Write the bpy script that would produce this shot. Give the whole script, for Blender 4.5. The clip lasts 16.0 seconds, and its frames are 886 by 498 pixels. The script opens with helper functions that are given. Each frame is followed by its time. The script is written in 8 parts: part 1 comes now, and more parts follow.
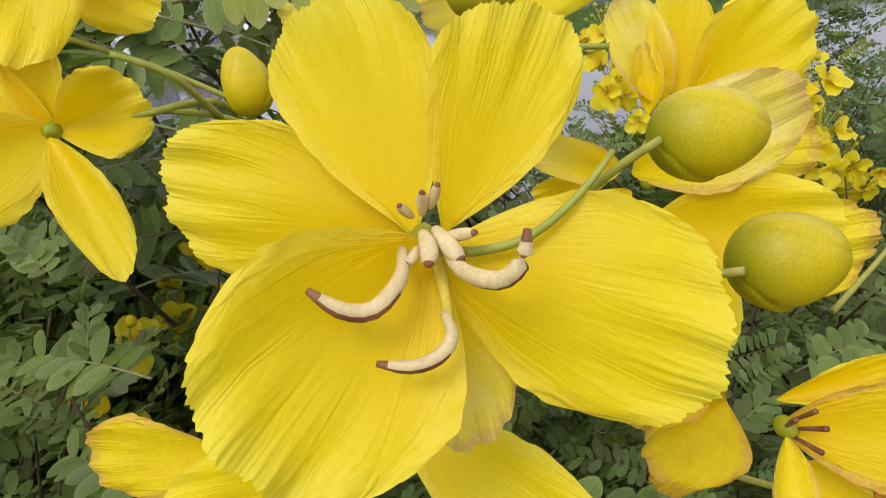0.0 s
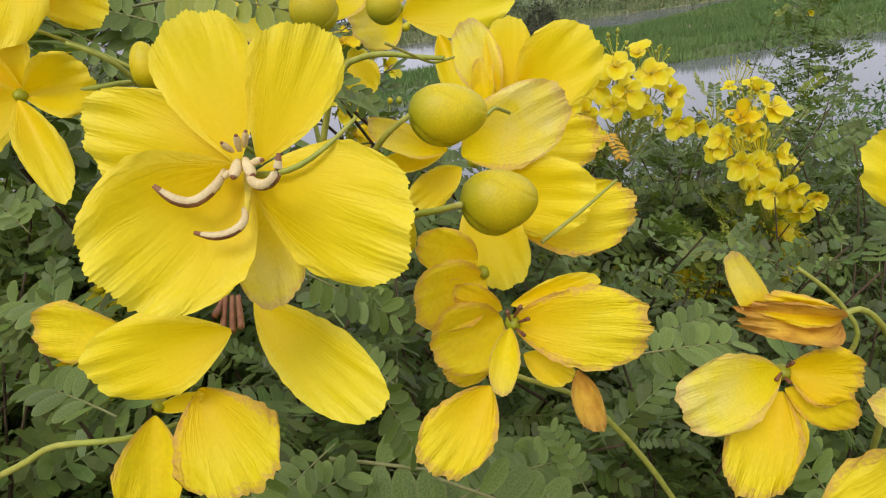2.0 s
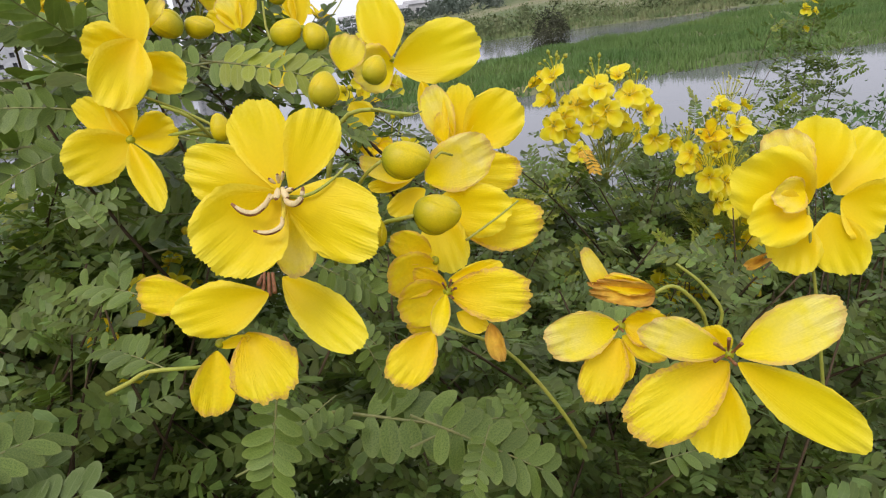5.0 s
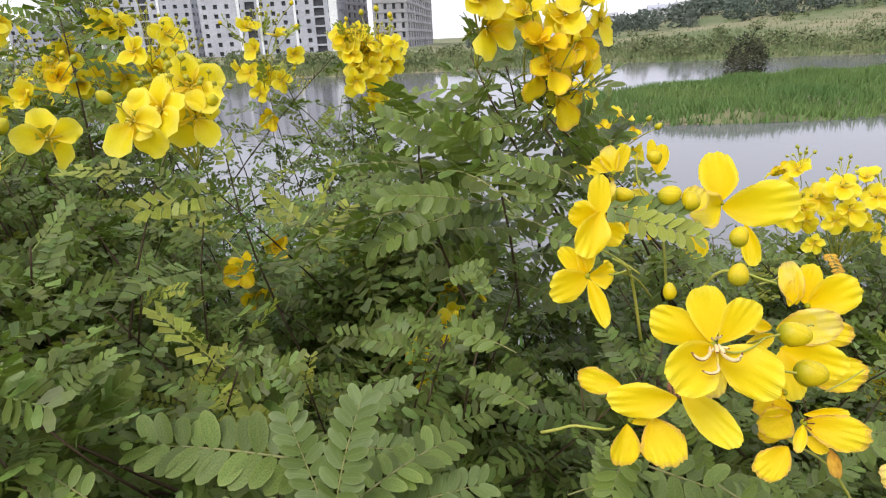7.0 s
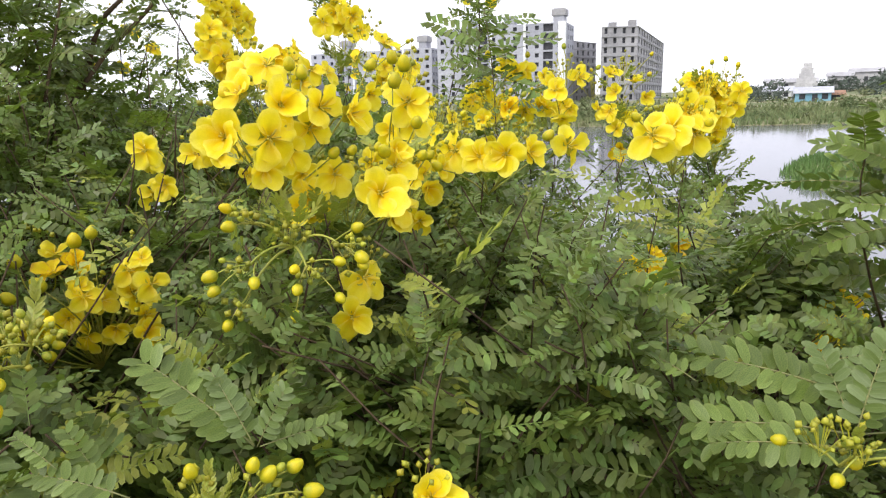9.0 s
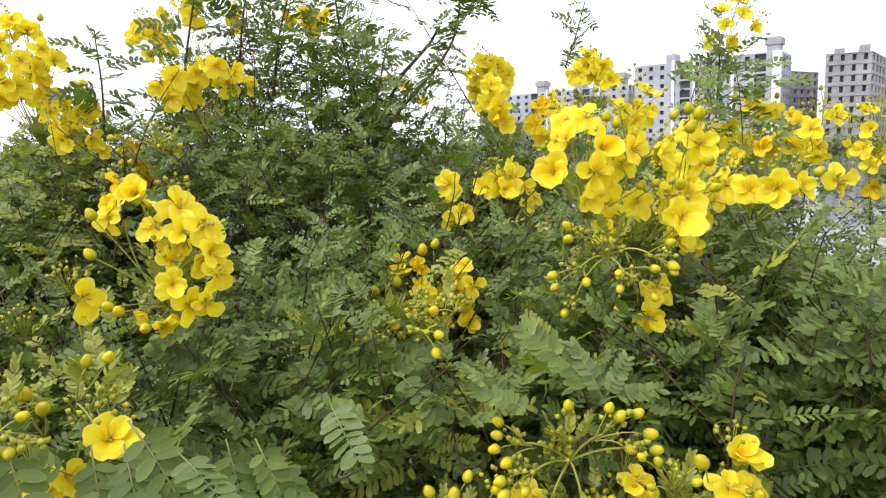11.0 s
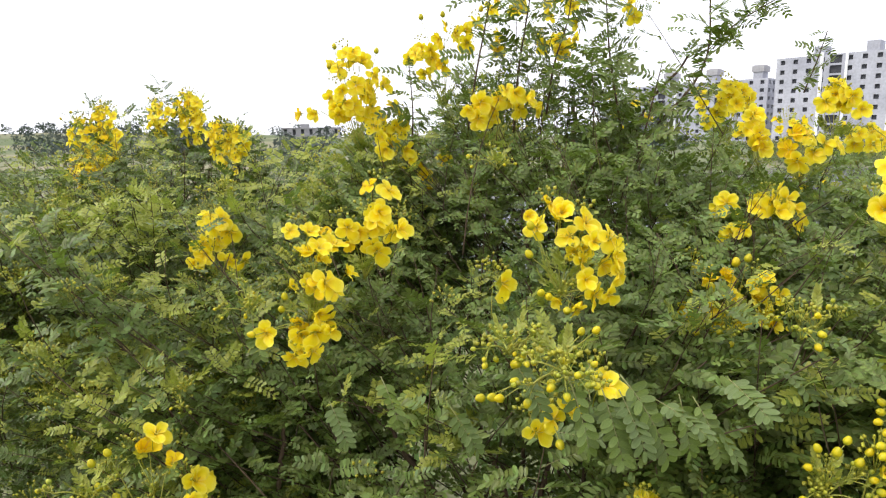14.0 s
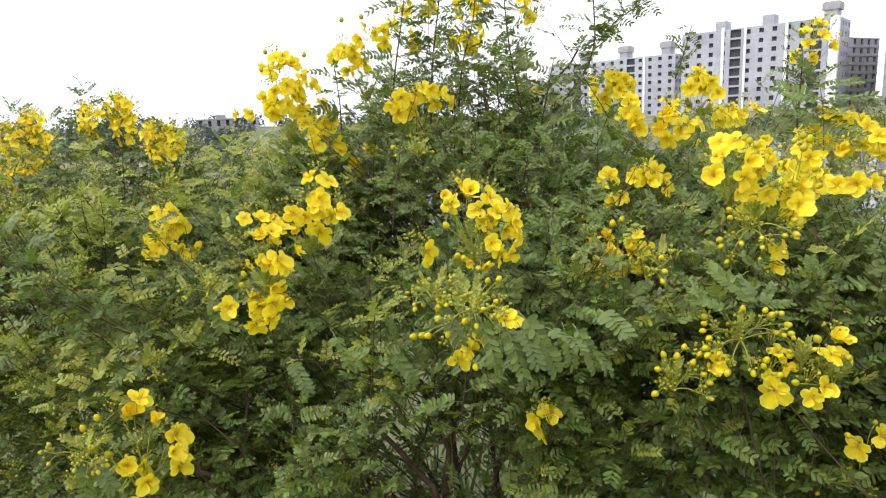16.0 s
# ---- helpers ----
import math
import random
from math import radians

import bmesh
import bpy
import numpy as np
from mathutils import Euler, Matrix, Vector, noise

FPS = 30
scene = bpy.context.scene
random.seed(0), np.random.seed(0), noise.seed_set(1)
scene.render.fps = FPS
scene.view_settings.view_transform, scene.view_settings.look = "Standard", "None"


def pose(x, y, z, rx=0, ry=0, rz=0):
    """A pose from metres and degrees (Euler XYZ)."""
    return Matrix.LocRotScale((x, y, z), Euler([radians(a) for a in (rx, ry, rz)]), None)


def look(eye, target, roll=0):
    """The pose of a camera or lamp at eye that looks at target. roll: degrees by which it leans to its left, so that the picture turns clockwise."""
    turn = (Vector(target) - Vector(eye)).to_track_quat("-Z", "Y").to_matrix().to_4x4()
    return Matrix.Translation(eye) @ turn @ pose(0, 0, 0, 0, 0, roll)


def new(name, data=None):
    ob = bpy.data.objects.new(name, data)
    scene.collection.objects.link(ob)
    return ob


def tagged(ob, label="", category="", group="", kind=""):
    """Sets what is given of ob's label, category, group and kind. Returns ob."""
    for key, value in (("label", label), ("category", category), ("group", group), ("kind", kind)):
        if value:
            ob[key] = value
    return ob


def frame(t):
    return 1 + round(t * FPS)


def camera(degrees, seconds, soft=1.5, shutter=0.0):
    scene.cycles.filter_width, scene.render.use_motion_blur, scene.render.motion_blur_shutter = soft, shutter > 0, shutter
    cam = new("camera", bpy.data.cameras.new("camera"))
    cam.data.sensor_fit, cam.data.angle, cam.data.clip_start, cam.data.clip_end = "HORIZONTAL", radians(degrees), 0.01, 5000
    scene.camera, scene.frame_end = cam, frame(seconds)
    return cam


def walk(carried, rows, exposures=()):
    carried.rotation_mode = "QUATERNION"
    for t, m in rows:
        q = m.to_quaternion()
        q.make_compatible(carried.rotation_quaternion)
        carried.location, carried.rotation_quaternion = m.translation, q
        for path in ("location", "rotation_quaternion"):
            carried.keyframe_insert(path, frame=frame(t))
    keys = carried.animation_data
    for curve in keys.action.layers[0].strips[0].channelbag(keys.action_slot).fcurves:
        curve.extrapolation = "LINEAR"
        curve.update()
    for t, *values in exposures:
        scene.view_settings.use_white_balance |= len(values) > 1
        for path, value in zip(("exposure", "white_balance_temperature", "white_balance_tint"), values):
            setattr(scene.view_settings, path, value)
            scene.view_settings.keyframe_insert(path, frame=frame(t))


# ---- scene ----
cam = camera(69.8, 16.0, soft=1.2)
# seconds, eye x y z, yaw, pitch, roll
ROWS = [
    (0, 0.0437, 0.0290, 1.4986, -2.16, -21.72, -11.46),
    (0.5, 0.0456, 0.0268, 1.5019, -2.84, -21.50, -10.41),
    (1, 0.0482, 0.0184, 1.5038, -2.28, -21.40, -10.39),
    (1.5, 0.0538, 0.0074, 1.5042, -1.85, -21.15, -10.48),
    (2, 0.0682, -0.0129, 1.4959, -3.08, -20.76, -8.21),
    (2.5, 0.0734, -0.0253, 1.4968, -3.25, -20.29, -8.04),
    (3, 0.0791, -0.0293, 1.4930, -3.07, -20.99, -8.02),
    (3.2, 0.0823, -0.0313, 1.4899, -3.23, -21.10, -7.86),
    (5.3, 0.0751, -0.0902, 1.5301, -1.95, -19.71, -7.60),
    (5.5, 0.0618, -0.0989, 1.5434, -0.82, -18.67, -7.00),
    (6, 0.0390, -0.1153, 1.5654, 1.84, -19.37, -4.39),
    (6.5, 0.0231, -0.1273, 1.5855, 5.17, -21.44, -2.65),
    (7, -0.0179, -0.1677, 1.6045, 11.38, -18.38, -2.97),
    (7.5, -0.0709, -0.2409, 1.6163, 15.93, -14.65, -1.91),
    (8, -0.1263, -0.3012, 1.6083, 20.30, -14.88, -1.44),
    (8.5, -0.1648, -0.3517, 1.5929, 25.73, -14.77, -1.00),
    (9, -0.1758, -0.4006, 1.6002, 30.13, -13.34, -1.72),
    (9.2, -0.1766, -0.4112, 1.5948, 30.56, -13.51, -1.48),
    (11.3, -0.1759, -0.5915, 1.6100, 48.52, -9.49, -2.51),
    (11.5, -0.1593, -0.5979, 1.6083, 48.98, -10.61, -2.88),
    (12, -0.1209, -0.6372, 1.6342, 52.30, -12.13, -5.85),
    (12.5, -0.1587, -0.7148, 1.6386, 55.75, -13.01, -4.99),
    (13, -0.1954, -0.8033, 1.6487, 57.44, -12.45, -4.30),
    (13.5, -0.2125, -0.8808, 1.6563, 56.59, -10.51, -1.28),
    (14, -0.2103, -0.9333, 1.6703, 57.10, -10.04, -0.61),
    (14.5, -0.1796, -0.9494, 1.6834, 56.10, -9.66, -0.87),
    (15, -0.1126, -0.9680, 1.6831, 53.16, -9.63, -1.52),
    (15.5, -0.0629, -1.0180, 1.6796, 52.94, -11.15, -2.65),
    (16, -0.0577, -1.0414, 1.6877, 50.71, -11.62, -2.85),
]


def aim(x, y, z, yaw, pitch, roll):
    d = Matrix.Rotation(radians(yaw), 3, "Z") @ Vector((0, math.cos(radians(pitch)), math.sin(radians(pitch))))
    return look((x, y, z), Vector((x, y, z)) + 2 * d, roll)


walk(cam, [(r[0], aim(*r[1:])) for r in ROWS], [(0.0, 0.0), (2.0, 0.02), (2.5, 0.05), (3.0, 0.05), (5.5, 0.12), (6.5, 0.28), (7.5, 0.5), (8.5, 0.64), (9.0, 0.62), (11.5, 0.74), (12.0, 0.88), (13.0, 0.84), (13.5, 0.72), (14.5, 0.54), (15.0, 0.37), (15.5, 0.40), (16.0, 0.64)])


# ---------------------------------------------------------------- light
world = bpy.data.worlds.new("overcast_sky")
scene.world = world
world.use_nodes = True
wn, wl = world.node_tree.nodes, world.node_tree.links
bg = wn["Background"]
sky = wn.new("ShaderNodeTexSky")
sky.sky_type = "NISHITA"
sky.sun_disc = False
sky.sun_elevation = radians(52)
sky.sun_rotation = radians(205)
sky.dust_density = 4.0
cloud = wn.new("ShaderNodeMix")
cloud.data_type = "RGBA"
cloud.inputs["Factor"].default_value = 0.88
cloud.inputs["B"].default_value = (10.4, 10.5, 11.5, 1)
wl.new(sky.outputs[0], cloud.inputs["A"])
wl.new(cloud.outputs["Result"], bg.inputs[0])
bg.inputs[1].default_value = 0.10

sun = new("sun", bpy.data.lights.new("sun", "SUN"))
sun.data.energy, sun.data.angle, sun.data.color = 1.5, radians(25), (1, 0.97, 0.92)
SUN_AZ, SUN_EL = radians(205), radians(52)
sun.matrix_world = look((0, 0, 50), Vector((0, 0, 50)) - Vector((math.sin(SUN_AZ) * math.cos(SUN_EL), math.cos(SUN_AZ) * math.cos(SUN_EL), math.sin(SUN_EL))))


# ---------------------------------------------------------------- materials
def material(name, color, color2=None, rough=0.6, scale=8.0, fine=60.0, bump=0.2, trans=0.0, trans_color=None, vary=0.0,
             metal=0.0, spec=0.5, coords="Object", contrast=(0.35, 0.65), claw=None, grain=0.12, reach=(0.003, 0.017), rim=None, rim_at=(0.8, 1.0), rim_most=0.5, crease=0.0, rib=0.0):
    """A surface with stains at one scale, grain at a finer one, bump, and light that shines through where trans is given."""
    m = bpy.data.materials.new(name)
    m.use_nodes = True
    nt = m.node_tree
    n, l = nt.nodes, nt.links
    bsdf = n["Principled BSDF"]
    co = n.new("ShaderNodeTexCoord")
    big = n.new("ShaderNodeTexNoise")
    big.inputs["Scale"].default_value, big.inputs["Detail"].default_value = scale, 4
    small = n.new("ShaderNodeTexNoise")
    small.inputs["Scale"].default_value, small.inputs["Detail"].default_value = fine, 3
    for k in (big, small):
        l.new(co.outputs[coords], k.inputs["Vector"])
    ramp = n.new("ShaderNodeValToRGB")
    ramp.color_ramp.elements[0].position, ramp.color_ramp.elements[1].position = contrast
    ramp.color_ramp.elements[0].color = (*color, 1)
    ramp.color_ramp.elements[1].color = (*(color2 or color), 1)
    l.new(big.outputs[0], ramp.inputs[0])
    hsv = n.new("ShaderNodeHueSaturation")
    if claw:
        # deeper colour towards the claw of a petal
        xyz, along, tint = n.new("ShaderNodeSeparateXYZ"), n.new("ShaderNodeMapRange"), n.new("ShaderNodeMix")
        l.new(co.outputs["Object"], xyz.inputs[0])
        l.new(xyz.outputs["Y"], along.inputs[0])
        along.inputs["From Min"].default_value, along.inputs["From Max"].default_value = reach
        tint.data_type = "RGBA"
        tint.inputs["A"].default_value = (*claw, 1)
        l.new(along.outputs[0], tint.inputs["Factor"])
        l.new(ramp.outputs[0], tint.inputs["B"])
        coloured = tint.outputs["Result"]
    else:
        coloured = ramp.outputs[0]
    if rim or crease:
        blade, axis = n.new("ShaderNodeUVMap"), n.new("ShaderNodeSeparateXYZ")
        blade.uv_map = "blade"
        l.new(blade.outputs[0], axis.inputs[0])
        side = n.new("ShaderNodeMath")
        side.operation = "ABSOLUTE"
        l.new(axis.outputs["X"], side.inputs[0])
    if rim:
        # a paler or worn margin, broken up by noise, and a pale midrib
        edge = n.new("ShaderNodeMath")
        edge.operation = "MAXIMUM"
        l.new(side.outputs[0], edge.inputs[0])
        l.new(axis.outputs["Y"], edge.inputs[1])
        rough_edge = n.new("ShaderNodeMath")
        rough_edge.operation = "MULTIPLY_ADD"
        l.new(small.outputs[0], rough_edge.inputs[0])
        rough_edge.inputs[1].default_value = 0.25
        l.new(edge.outputs[0], rough_edge.inputs[2])
        near = n.new("ShaderNodeMapRange")
        near.inputs["From Min"].default_value, near.inputs["From Max"].default_value = rim_at[0] + 0.12, rim_at[1] + 0.12
        near.inputs["To Max"].default_value = rim_most
        l.new(rough_edge.outputs[0], near.inputs[0])
        last_near = near.outputs[0]
        if rib:
            mid = n.new("ShaderNodeMapRange")
            mid.inputs["From Min"].default_value, mid.inputs["From Max"].default_value = 0.10, 0.03
            mid.inputs["To Max"].default_value = rib
            l.new(side.outputs[0], mid.inputs[0])
            both = n.new("ShaderNodeMath")
            both.operation = "MAXIMUM"
            l.new(near.outputs[0], both.inputs[0])
            l.new(mid.outputs[0], both.inputs[1])
            last_near = both.outputs[0]
        margin = n.new("ShaderNodeMix")
        margin.data_type = "RGBA"
        l.new(last_near, margin.inputs["Factor"])
        l.new(coloured, margin.inputs["A"])
        margin.inputs["B"].default_value = (*rim, 1)
        coloured = margin.outputs["Result"]
    l.new(coloured, hsv.inputs["Color"])
    val = n.new("ShaderNodeMapRange")
    val.inputs["From Min"].default_value, val.inputs["From Max"].default_value = 0.3, 0.7
    val.inputs["To Min"].default_value, val.inputs["To Max"].default_value = 1 - grain, 1 + grain
    l.new(small.outputs[0], val.inputs[0])
    last = val.outputs[0]
    if vary:
        info, geo = n.new("ShaderNodeObjectInfo"), n.new("ShaderNodeNewGeometry")
        add = n.new("ShaderNodeMath")
        l.new(info.outputs["Random"], add.inputs[0])
        l.new(geo.outputs["Random Per Island"], add.inputs[1])
        spread = n.new("ShaderNodeMapRange")
        spread.inputs["From Max"].default_value = 2
        spread.inputs["To Min"].default_value, spread.inputs["To Max"].default_value = 1 - vary, 1 + vary
        l.new(add.outputs[0], spread.inputs[0])
        mul = n.new("ShaderNodeMath")
        mul.operation = "MULTIPLY"
        l.new(last, mul.inputs[0])
        l.new(spread.outputs[0], mul.inputs[1])
        last = mul.outputs[0]
        hue = n.new("ShaderNodeMapRange")
        hue.inputs["To Min"].default_value, hue.inputs["To Max"].default_value = 0.5 - 0.03 * vary, 0.5 + 0.03 * vary
        l.new(geo.outputs["Random Per Island"], hue.inputs[0])
        l.new(hue.outputs[0], hsv.inputs["Hue"])
    l.new(last, hsv.inputs["Value"])
    l.new(hsv.outputs[0], bsdf.inputs["Base Color"])
    bsdf.inputs["Roughness"].default_value, bsdf.inputs["Metallic"].default_value = rough, metal
    bsdf.inputs["Specular IOR Level"].default_value = spec
    if bump:
        b = n.new("ShaderNodeBump")
        b.inputs["Strength"].default_value, b.inputs["Distance"].default_value = bump, 0.3 / fine
        l.new(small.outputs[0], b.inputs["Height"])
        l.new(b.outputs[0], bsdf.inputs["Normal"])
        if crease:
            # soft creases that fan out from the claw and deepen towards the rim
            fan, fold = n.new("ShaderNodeVectorMath"), n.new("ShaderNodeTexNoise")
            fan.operation = "MULTIPLY"
            fan.inputs[1].default_value = (9.0, 3.2, 1.0)
            l.new(blade.outputs[0], fan.inputs[0])
            l.new(fan.outputs[0], fold.inputs["Vector"])
            fold.noise_dimensions = "2D"
            fold.inputs["Scale"].default_value, fold.inputs["Detail"].default_value, fold.inputs["Distortion"].default_value = 1.0, 2, 1.0
            far_out, out_there = n.new("ShaderNodeMath"), n.new("ShaderNodeMapRange")
            far_out.operation = "MAXIMUM"
            l.new(side.outputs[0], far_out.inputs[0])
            l.new(axis.outputs["Y"], far_out.inputs[1])
            l.new(far_out.outputs[0], out_there.inputs[0])
            out_there.inputs["From Min"].default_value, out_there.inputs["From Max"].default_value = 0.45, 0.95
            out_there.inputs["To Min"].default_value = 0.12
            deep = n.new("ShaderNodeBump")
            deep.inputs["Distance"].default_value = crease
            l.new(out_there.outputs[0], deep.inputs["Strength"])
            l.new(fold.outputs[0], deep.inputs["Height"])
            l.new(deep.outputs[0], b.inputs["Normal"])
    if trans:
        t = n.new("ShaderNodeBsdfTranslucent")
        mix = n.new("ShaderNodeMixShader")
        mix.inputs[0].default_value = trans
        if trans_color:
            t.inputs[0].default_value = (*trans_color, 1)
        else:
            l.new(hsv.outputs[0], t.inputs[0])
        l.new(bsdf.outputs[0], mix.inputs[1])
        l.new(t.outputs[0], mix.inputs[2])
        l.new(mix.outputs[0], n["Material Output"].inputs[0])
    return m


PETAL = material("petal_yellow", (0.92, 0.725, 0.004), (0.94, 0.775, 0.018), 0.46, 45, 1400, 0.03, 0.32, None, 0.04, spec=0.3, claw=(0.89, 0.63, 0.001), reach=(0.005, 0.027), grain=0.02, rim=(0.94, 0.82, 0.11), rim_at=(0.82, 1.0), rim_most=0.4, crease=0.00028)
PETAL_SMALL = material("petal_lemon", (0.92, 0.745, 0.010), (0.94, 0.81, 0.03), 0.46, 45, 900, 0.04, 0.40, None, 0.07, spec=0.3, claw=(0.88, 0.62, 0.002), reach=(0.002, 0.011), grain=0.03, rim=(0.94, 0.86, 0.22), rim_at=(0.75, 1.0), rim_most=0.4, crease=0.00028)
PETAL_PALE = material("petal_pale", (0.92, 0.77, 0.05), (0.93, 0.81, 0.28), 0.5, 120, 1400, 0.08, 0.32, None, 0.06, spec=0.28, grain=0.04, claw=(0.92, 0.72, 0.006), reach=(0.006, 0.020), rim=(0.70, 0.44, 0.16), rim_at=(0.90, 1.0), rim_most=0.7, crease=0.0004)
PETAL_OLD = material("petal_old", (0.88, 0.62, 0.006), (0.92, 0.73, 0.012), 0.55, 100, 900, 0.12, 0.32, None, 0.08, spec=0.28, grain=0.05, rim=(0.66, 0.36, 0.09), rim_at=(0.88, 1.0), rim_most=0.7, crease=0.0004)
PETAL_WORN = material("petal_worn", (0.91, 0.70, 0.006), (0.93, 0.76, 0.03), 0.5, 60, 1200, 0.06, 0.32, None, 0.06, spec=0.28, claw=(0.89, 0.60, 0.001), reach=(0.004, 0.018), grain=0.03, rim=(0.62, 0.34, 0.10), rim_at=(0.90, 1.0), rim_most=0.75, crease=0.0006)
PETAL_DRY = material("petal_dry", (0.50, 0.23, 0.03), (0.80, 0.52, 0.06), 0.7, 150, 700, 0.3, 0.2, None, 0.15, spec=0.2, rim=(0.42, 0.20, 0.06), rim_at=(0.7, 1.0), rim_most=0.6, crease=0.0006)
BUD = material("bud_green_yellow", (0.56, 0.45, 0.004), (0.70, 0.54, 0.004), 0.42, 2.2, 40, 0.1, 0.1, None, 0.12, spec=0.4, claw=(0.24, 0.28, 0.012), reach=(-0.1, 0.42))
BUD_YELLOW = material("bud_yellow", (0.62, 0.50, 0.006), (0.74, 0.56, 0.006), 0.45, 2.2, 40, 0.1, 0.15, None, 0.12, spec=0.4, claw=(0.38, 0.38, 0.02), reach=(0.0, 0.6))
BUD_RIPE = material("bud_ripe_olive_yellow", (0.46, 0.42, 0.010), (0.60, 0.49, 0.008), 0.45, 2.2, 40, 0.1, 0.1, None, 0.18, spec=0.4, claw=(0.21, 0.27, 0.018), reach=(-0.1, 0.62))
BUD_YOUNG = material("bud_young_green", (0.30, 0.34, 0.03), (0.42, 0.42, 0.03), 0.45, 2.2, 40, 0.1, 0.1, None, 0.2, spec=0.4, claw=(0.17, 0.24, 0.02), reach=(-0.1, 0.6))
BUD_GRAIN = material("small_bud_green", (0.29, 0.30, 0.03), (0.48, 0.44, 0.03), 0.5, 60, 400, 0.1, 0.1, None, 0.3)
STALK = material("stalk_green", (0.29, 0.32, 0.04), (0.36, 0.34, 0.06), 0.55, 60, 600, 0.15, 0, None, 0.1)
LEAF = material("leaf_green", (0.080, 0.119, 0.024), (0.164, 0.215, 0.046), 0.45, 30, 420, 0.1, 0.20, (0.20, 0.31, 0.03), 0.72, spec=0.34, rim=(0.23, 0.26, 0.07), rim_at=(0.78, 1.0), rim_most=0.45, rib=0.25)
LEAF_PALE = material("leaf_pale_green", (0.096, 0.140, 0.036), (0.144, 0.192, 0.054), 0.46, 40, 420, 0.1, 0.2, (0.2, 0.32, 0.05), 0.25, spec=0.36, rim=(0.24, 0.28, 0.12), rim_at=(0.78, 1.0), rim_most=0.5, rib=0.3)
LEAF_YOUNG = material("leaf_young", (0.235, 0.27, 0.03), (0.35, 0.365, 0.045), 0.45, 40, 420, 0.12, 0.3, (0.3, 0.4, 0.05), 0.35, spec=0.4, rim=(0.42, 0.44, 0.16), rim_at=(0.75, 1.0), rim_most=0.5, rib=0.3)
RACHIS = material("leaf_rib_olive", (0.17, 0.19, 0.06), (0.24, 0.22, 0.08), 0.6, 60, 600, 0.15, 0, None, 0.2)
BARK = material("bark_brown", (0.055, 0.036, 0.022), (0.115, 0.080, 0.048), 0.9, 25, 220, 0.5, 0, None, 0.1, spec=0.15)
ANTHER = material("anther_cream", (0.62, 0.47, 0.24), (0.70, 0.56, 0.30), 0.6, 300, 1500, 0.25)
ANTHER_BROWN = material("anther_brown", (0.16, 0.055, 0.025), (0.28, 0.12, 0.05), 0.6, 300, 1500, 0.2)
FILAMENT = material("filament_yellow", (0.75, 0.6, 0.06), (0.8, 0.66, 0.1), 0.5, 200, 900, 0.1, 0.2)
GRASS = material("marsh_grass", (0.085, 0.165, 0.035), (0.145, 0.225, 0.055), 0.7, 0.15, 4, 0.3, 0, None, 0.3)
EARTH = material("bank_earth", (0.10, 0.13, 0.045), (0.22, 0.20, 0.11), 0.9, 0.05, 1.3, 0.5, contrast=(0.42, 0.6))
# tree green with the haze of distance mixed into the colour
WOODS = material("far_tree_hazed_green", (0.085, 0.11, 0.088), (0.135, 0.155, 0.13), 0.9, 0.08, 3, 0.3, 0, None, 0.16, spec=0.1)
REED = material("dark_reed", (0.045, 0.050, 0.032), (0.085, 0.085, 0.055), 0.9, 0.6, 6, 0.3, 0, None, 0.3, spec=0.1)
BUSH = material("bank_bush_green", (0.055, 0.105, 0.030), (0.10, 0.16, 0.045), 0.7, 0.6, 6, 0.3, 0.15, None, 0.4)
SCRUB = material("scrub_green", (0.105, 0.148, 0.052), (0.185, 0.20, 0.088), 0.8, 0.4, 5, 0.3, 0, None, 0.4)
CONCRETE = material("concrete_grey", (0.36, 0.365, 0.42), (0.47, 0.475, 0.53), 0.85, 0.12, 1.5, 0.2)
CONCRETE_RAW = material("raw_concrete", (0.30, 0.295, 0.31), (0.44, 0.43, 0.45), 0.9, 0.15, 1.5, 0.3)
PALE_WALL = material("weathered_limewash", (0.44, 0.43, 0.44), (0.56, 0.55, 0.55), 0.85, 0.3, 2, 0.15)
PLASTER = material("white_plaster", (0.74, 0.75, 0.78), (0.82, 0.82, 0.84), 0.8, 0.2, 2, 0.15)
# near-black that paints the shade inside window and door openings
DARK = material("opening_shade", (0.02, 0.022, 0.03), (0.05, 0.05, 0.06), 0.6, 1, 5, 0)
ROOF_BLUE = material("blue_sheet", (0.16, 0.36, 0.50), (0.24, 0.44, 0.56), 0.5, 0.5, 3, 0.1)
RUST = material("rust_red", (0.26, 0.14, 0.09), (0.34, 0.20, 0.13), 0.8, 0.5, 3, 0.1)

# still pond water
WATER = bpy.data.materials.new("pond_water")
WATER.use_nodes = True
nt = WATER.node_tree
murk, gleam = nt.nodes.new("ShaderNodeBsdfDiffuse"), nt.nodes.new("ShaderNodeBsdfGlossy")
murk.inputs["Color"].default_value = (0.17, 0.172, 0.18, 1)
gleam.inputs["Color"].default_value, gleam.inputs["Roughness"].default_value = (0.80, 0.80, 0.84, 1), 0.09
fresnel, surface = nt.nodes.new("ShaderNodeFresnel"), nt.nodes.new("ShaderNodeMixShader")
fresnel.inputs["IOR"].default_value = 1.4
nt.links.new(fresnel.outputs[0], surface.inputs[0])
nt.links.new(murk.outputs[0], surface.inputs[1])
nt.links.new(gleam.outputs[0], surface.inputs[2])
nt.nodes.remove(nt.nodes["Principled BSDF"])
nt.links.new(surface.outputs[0], nt.nodes["Material Output"].inputs[0])
wco, wnoise, wbump = nt.nodes.new("ShaderNodeTexCoord"), nt.nodes.new("ShaderNodeTexNoise"), nt.nodes.new("ShaderNodeBump")
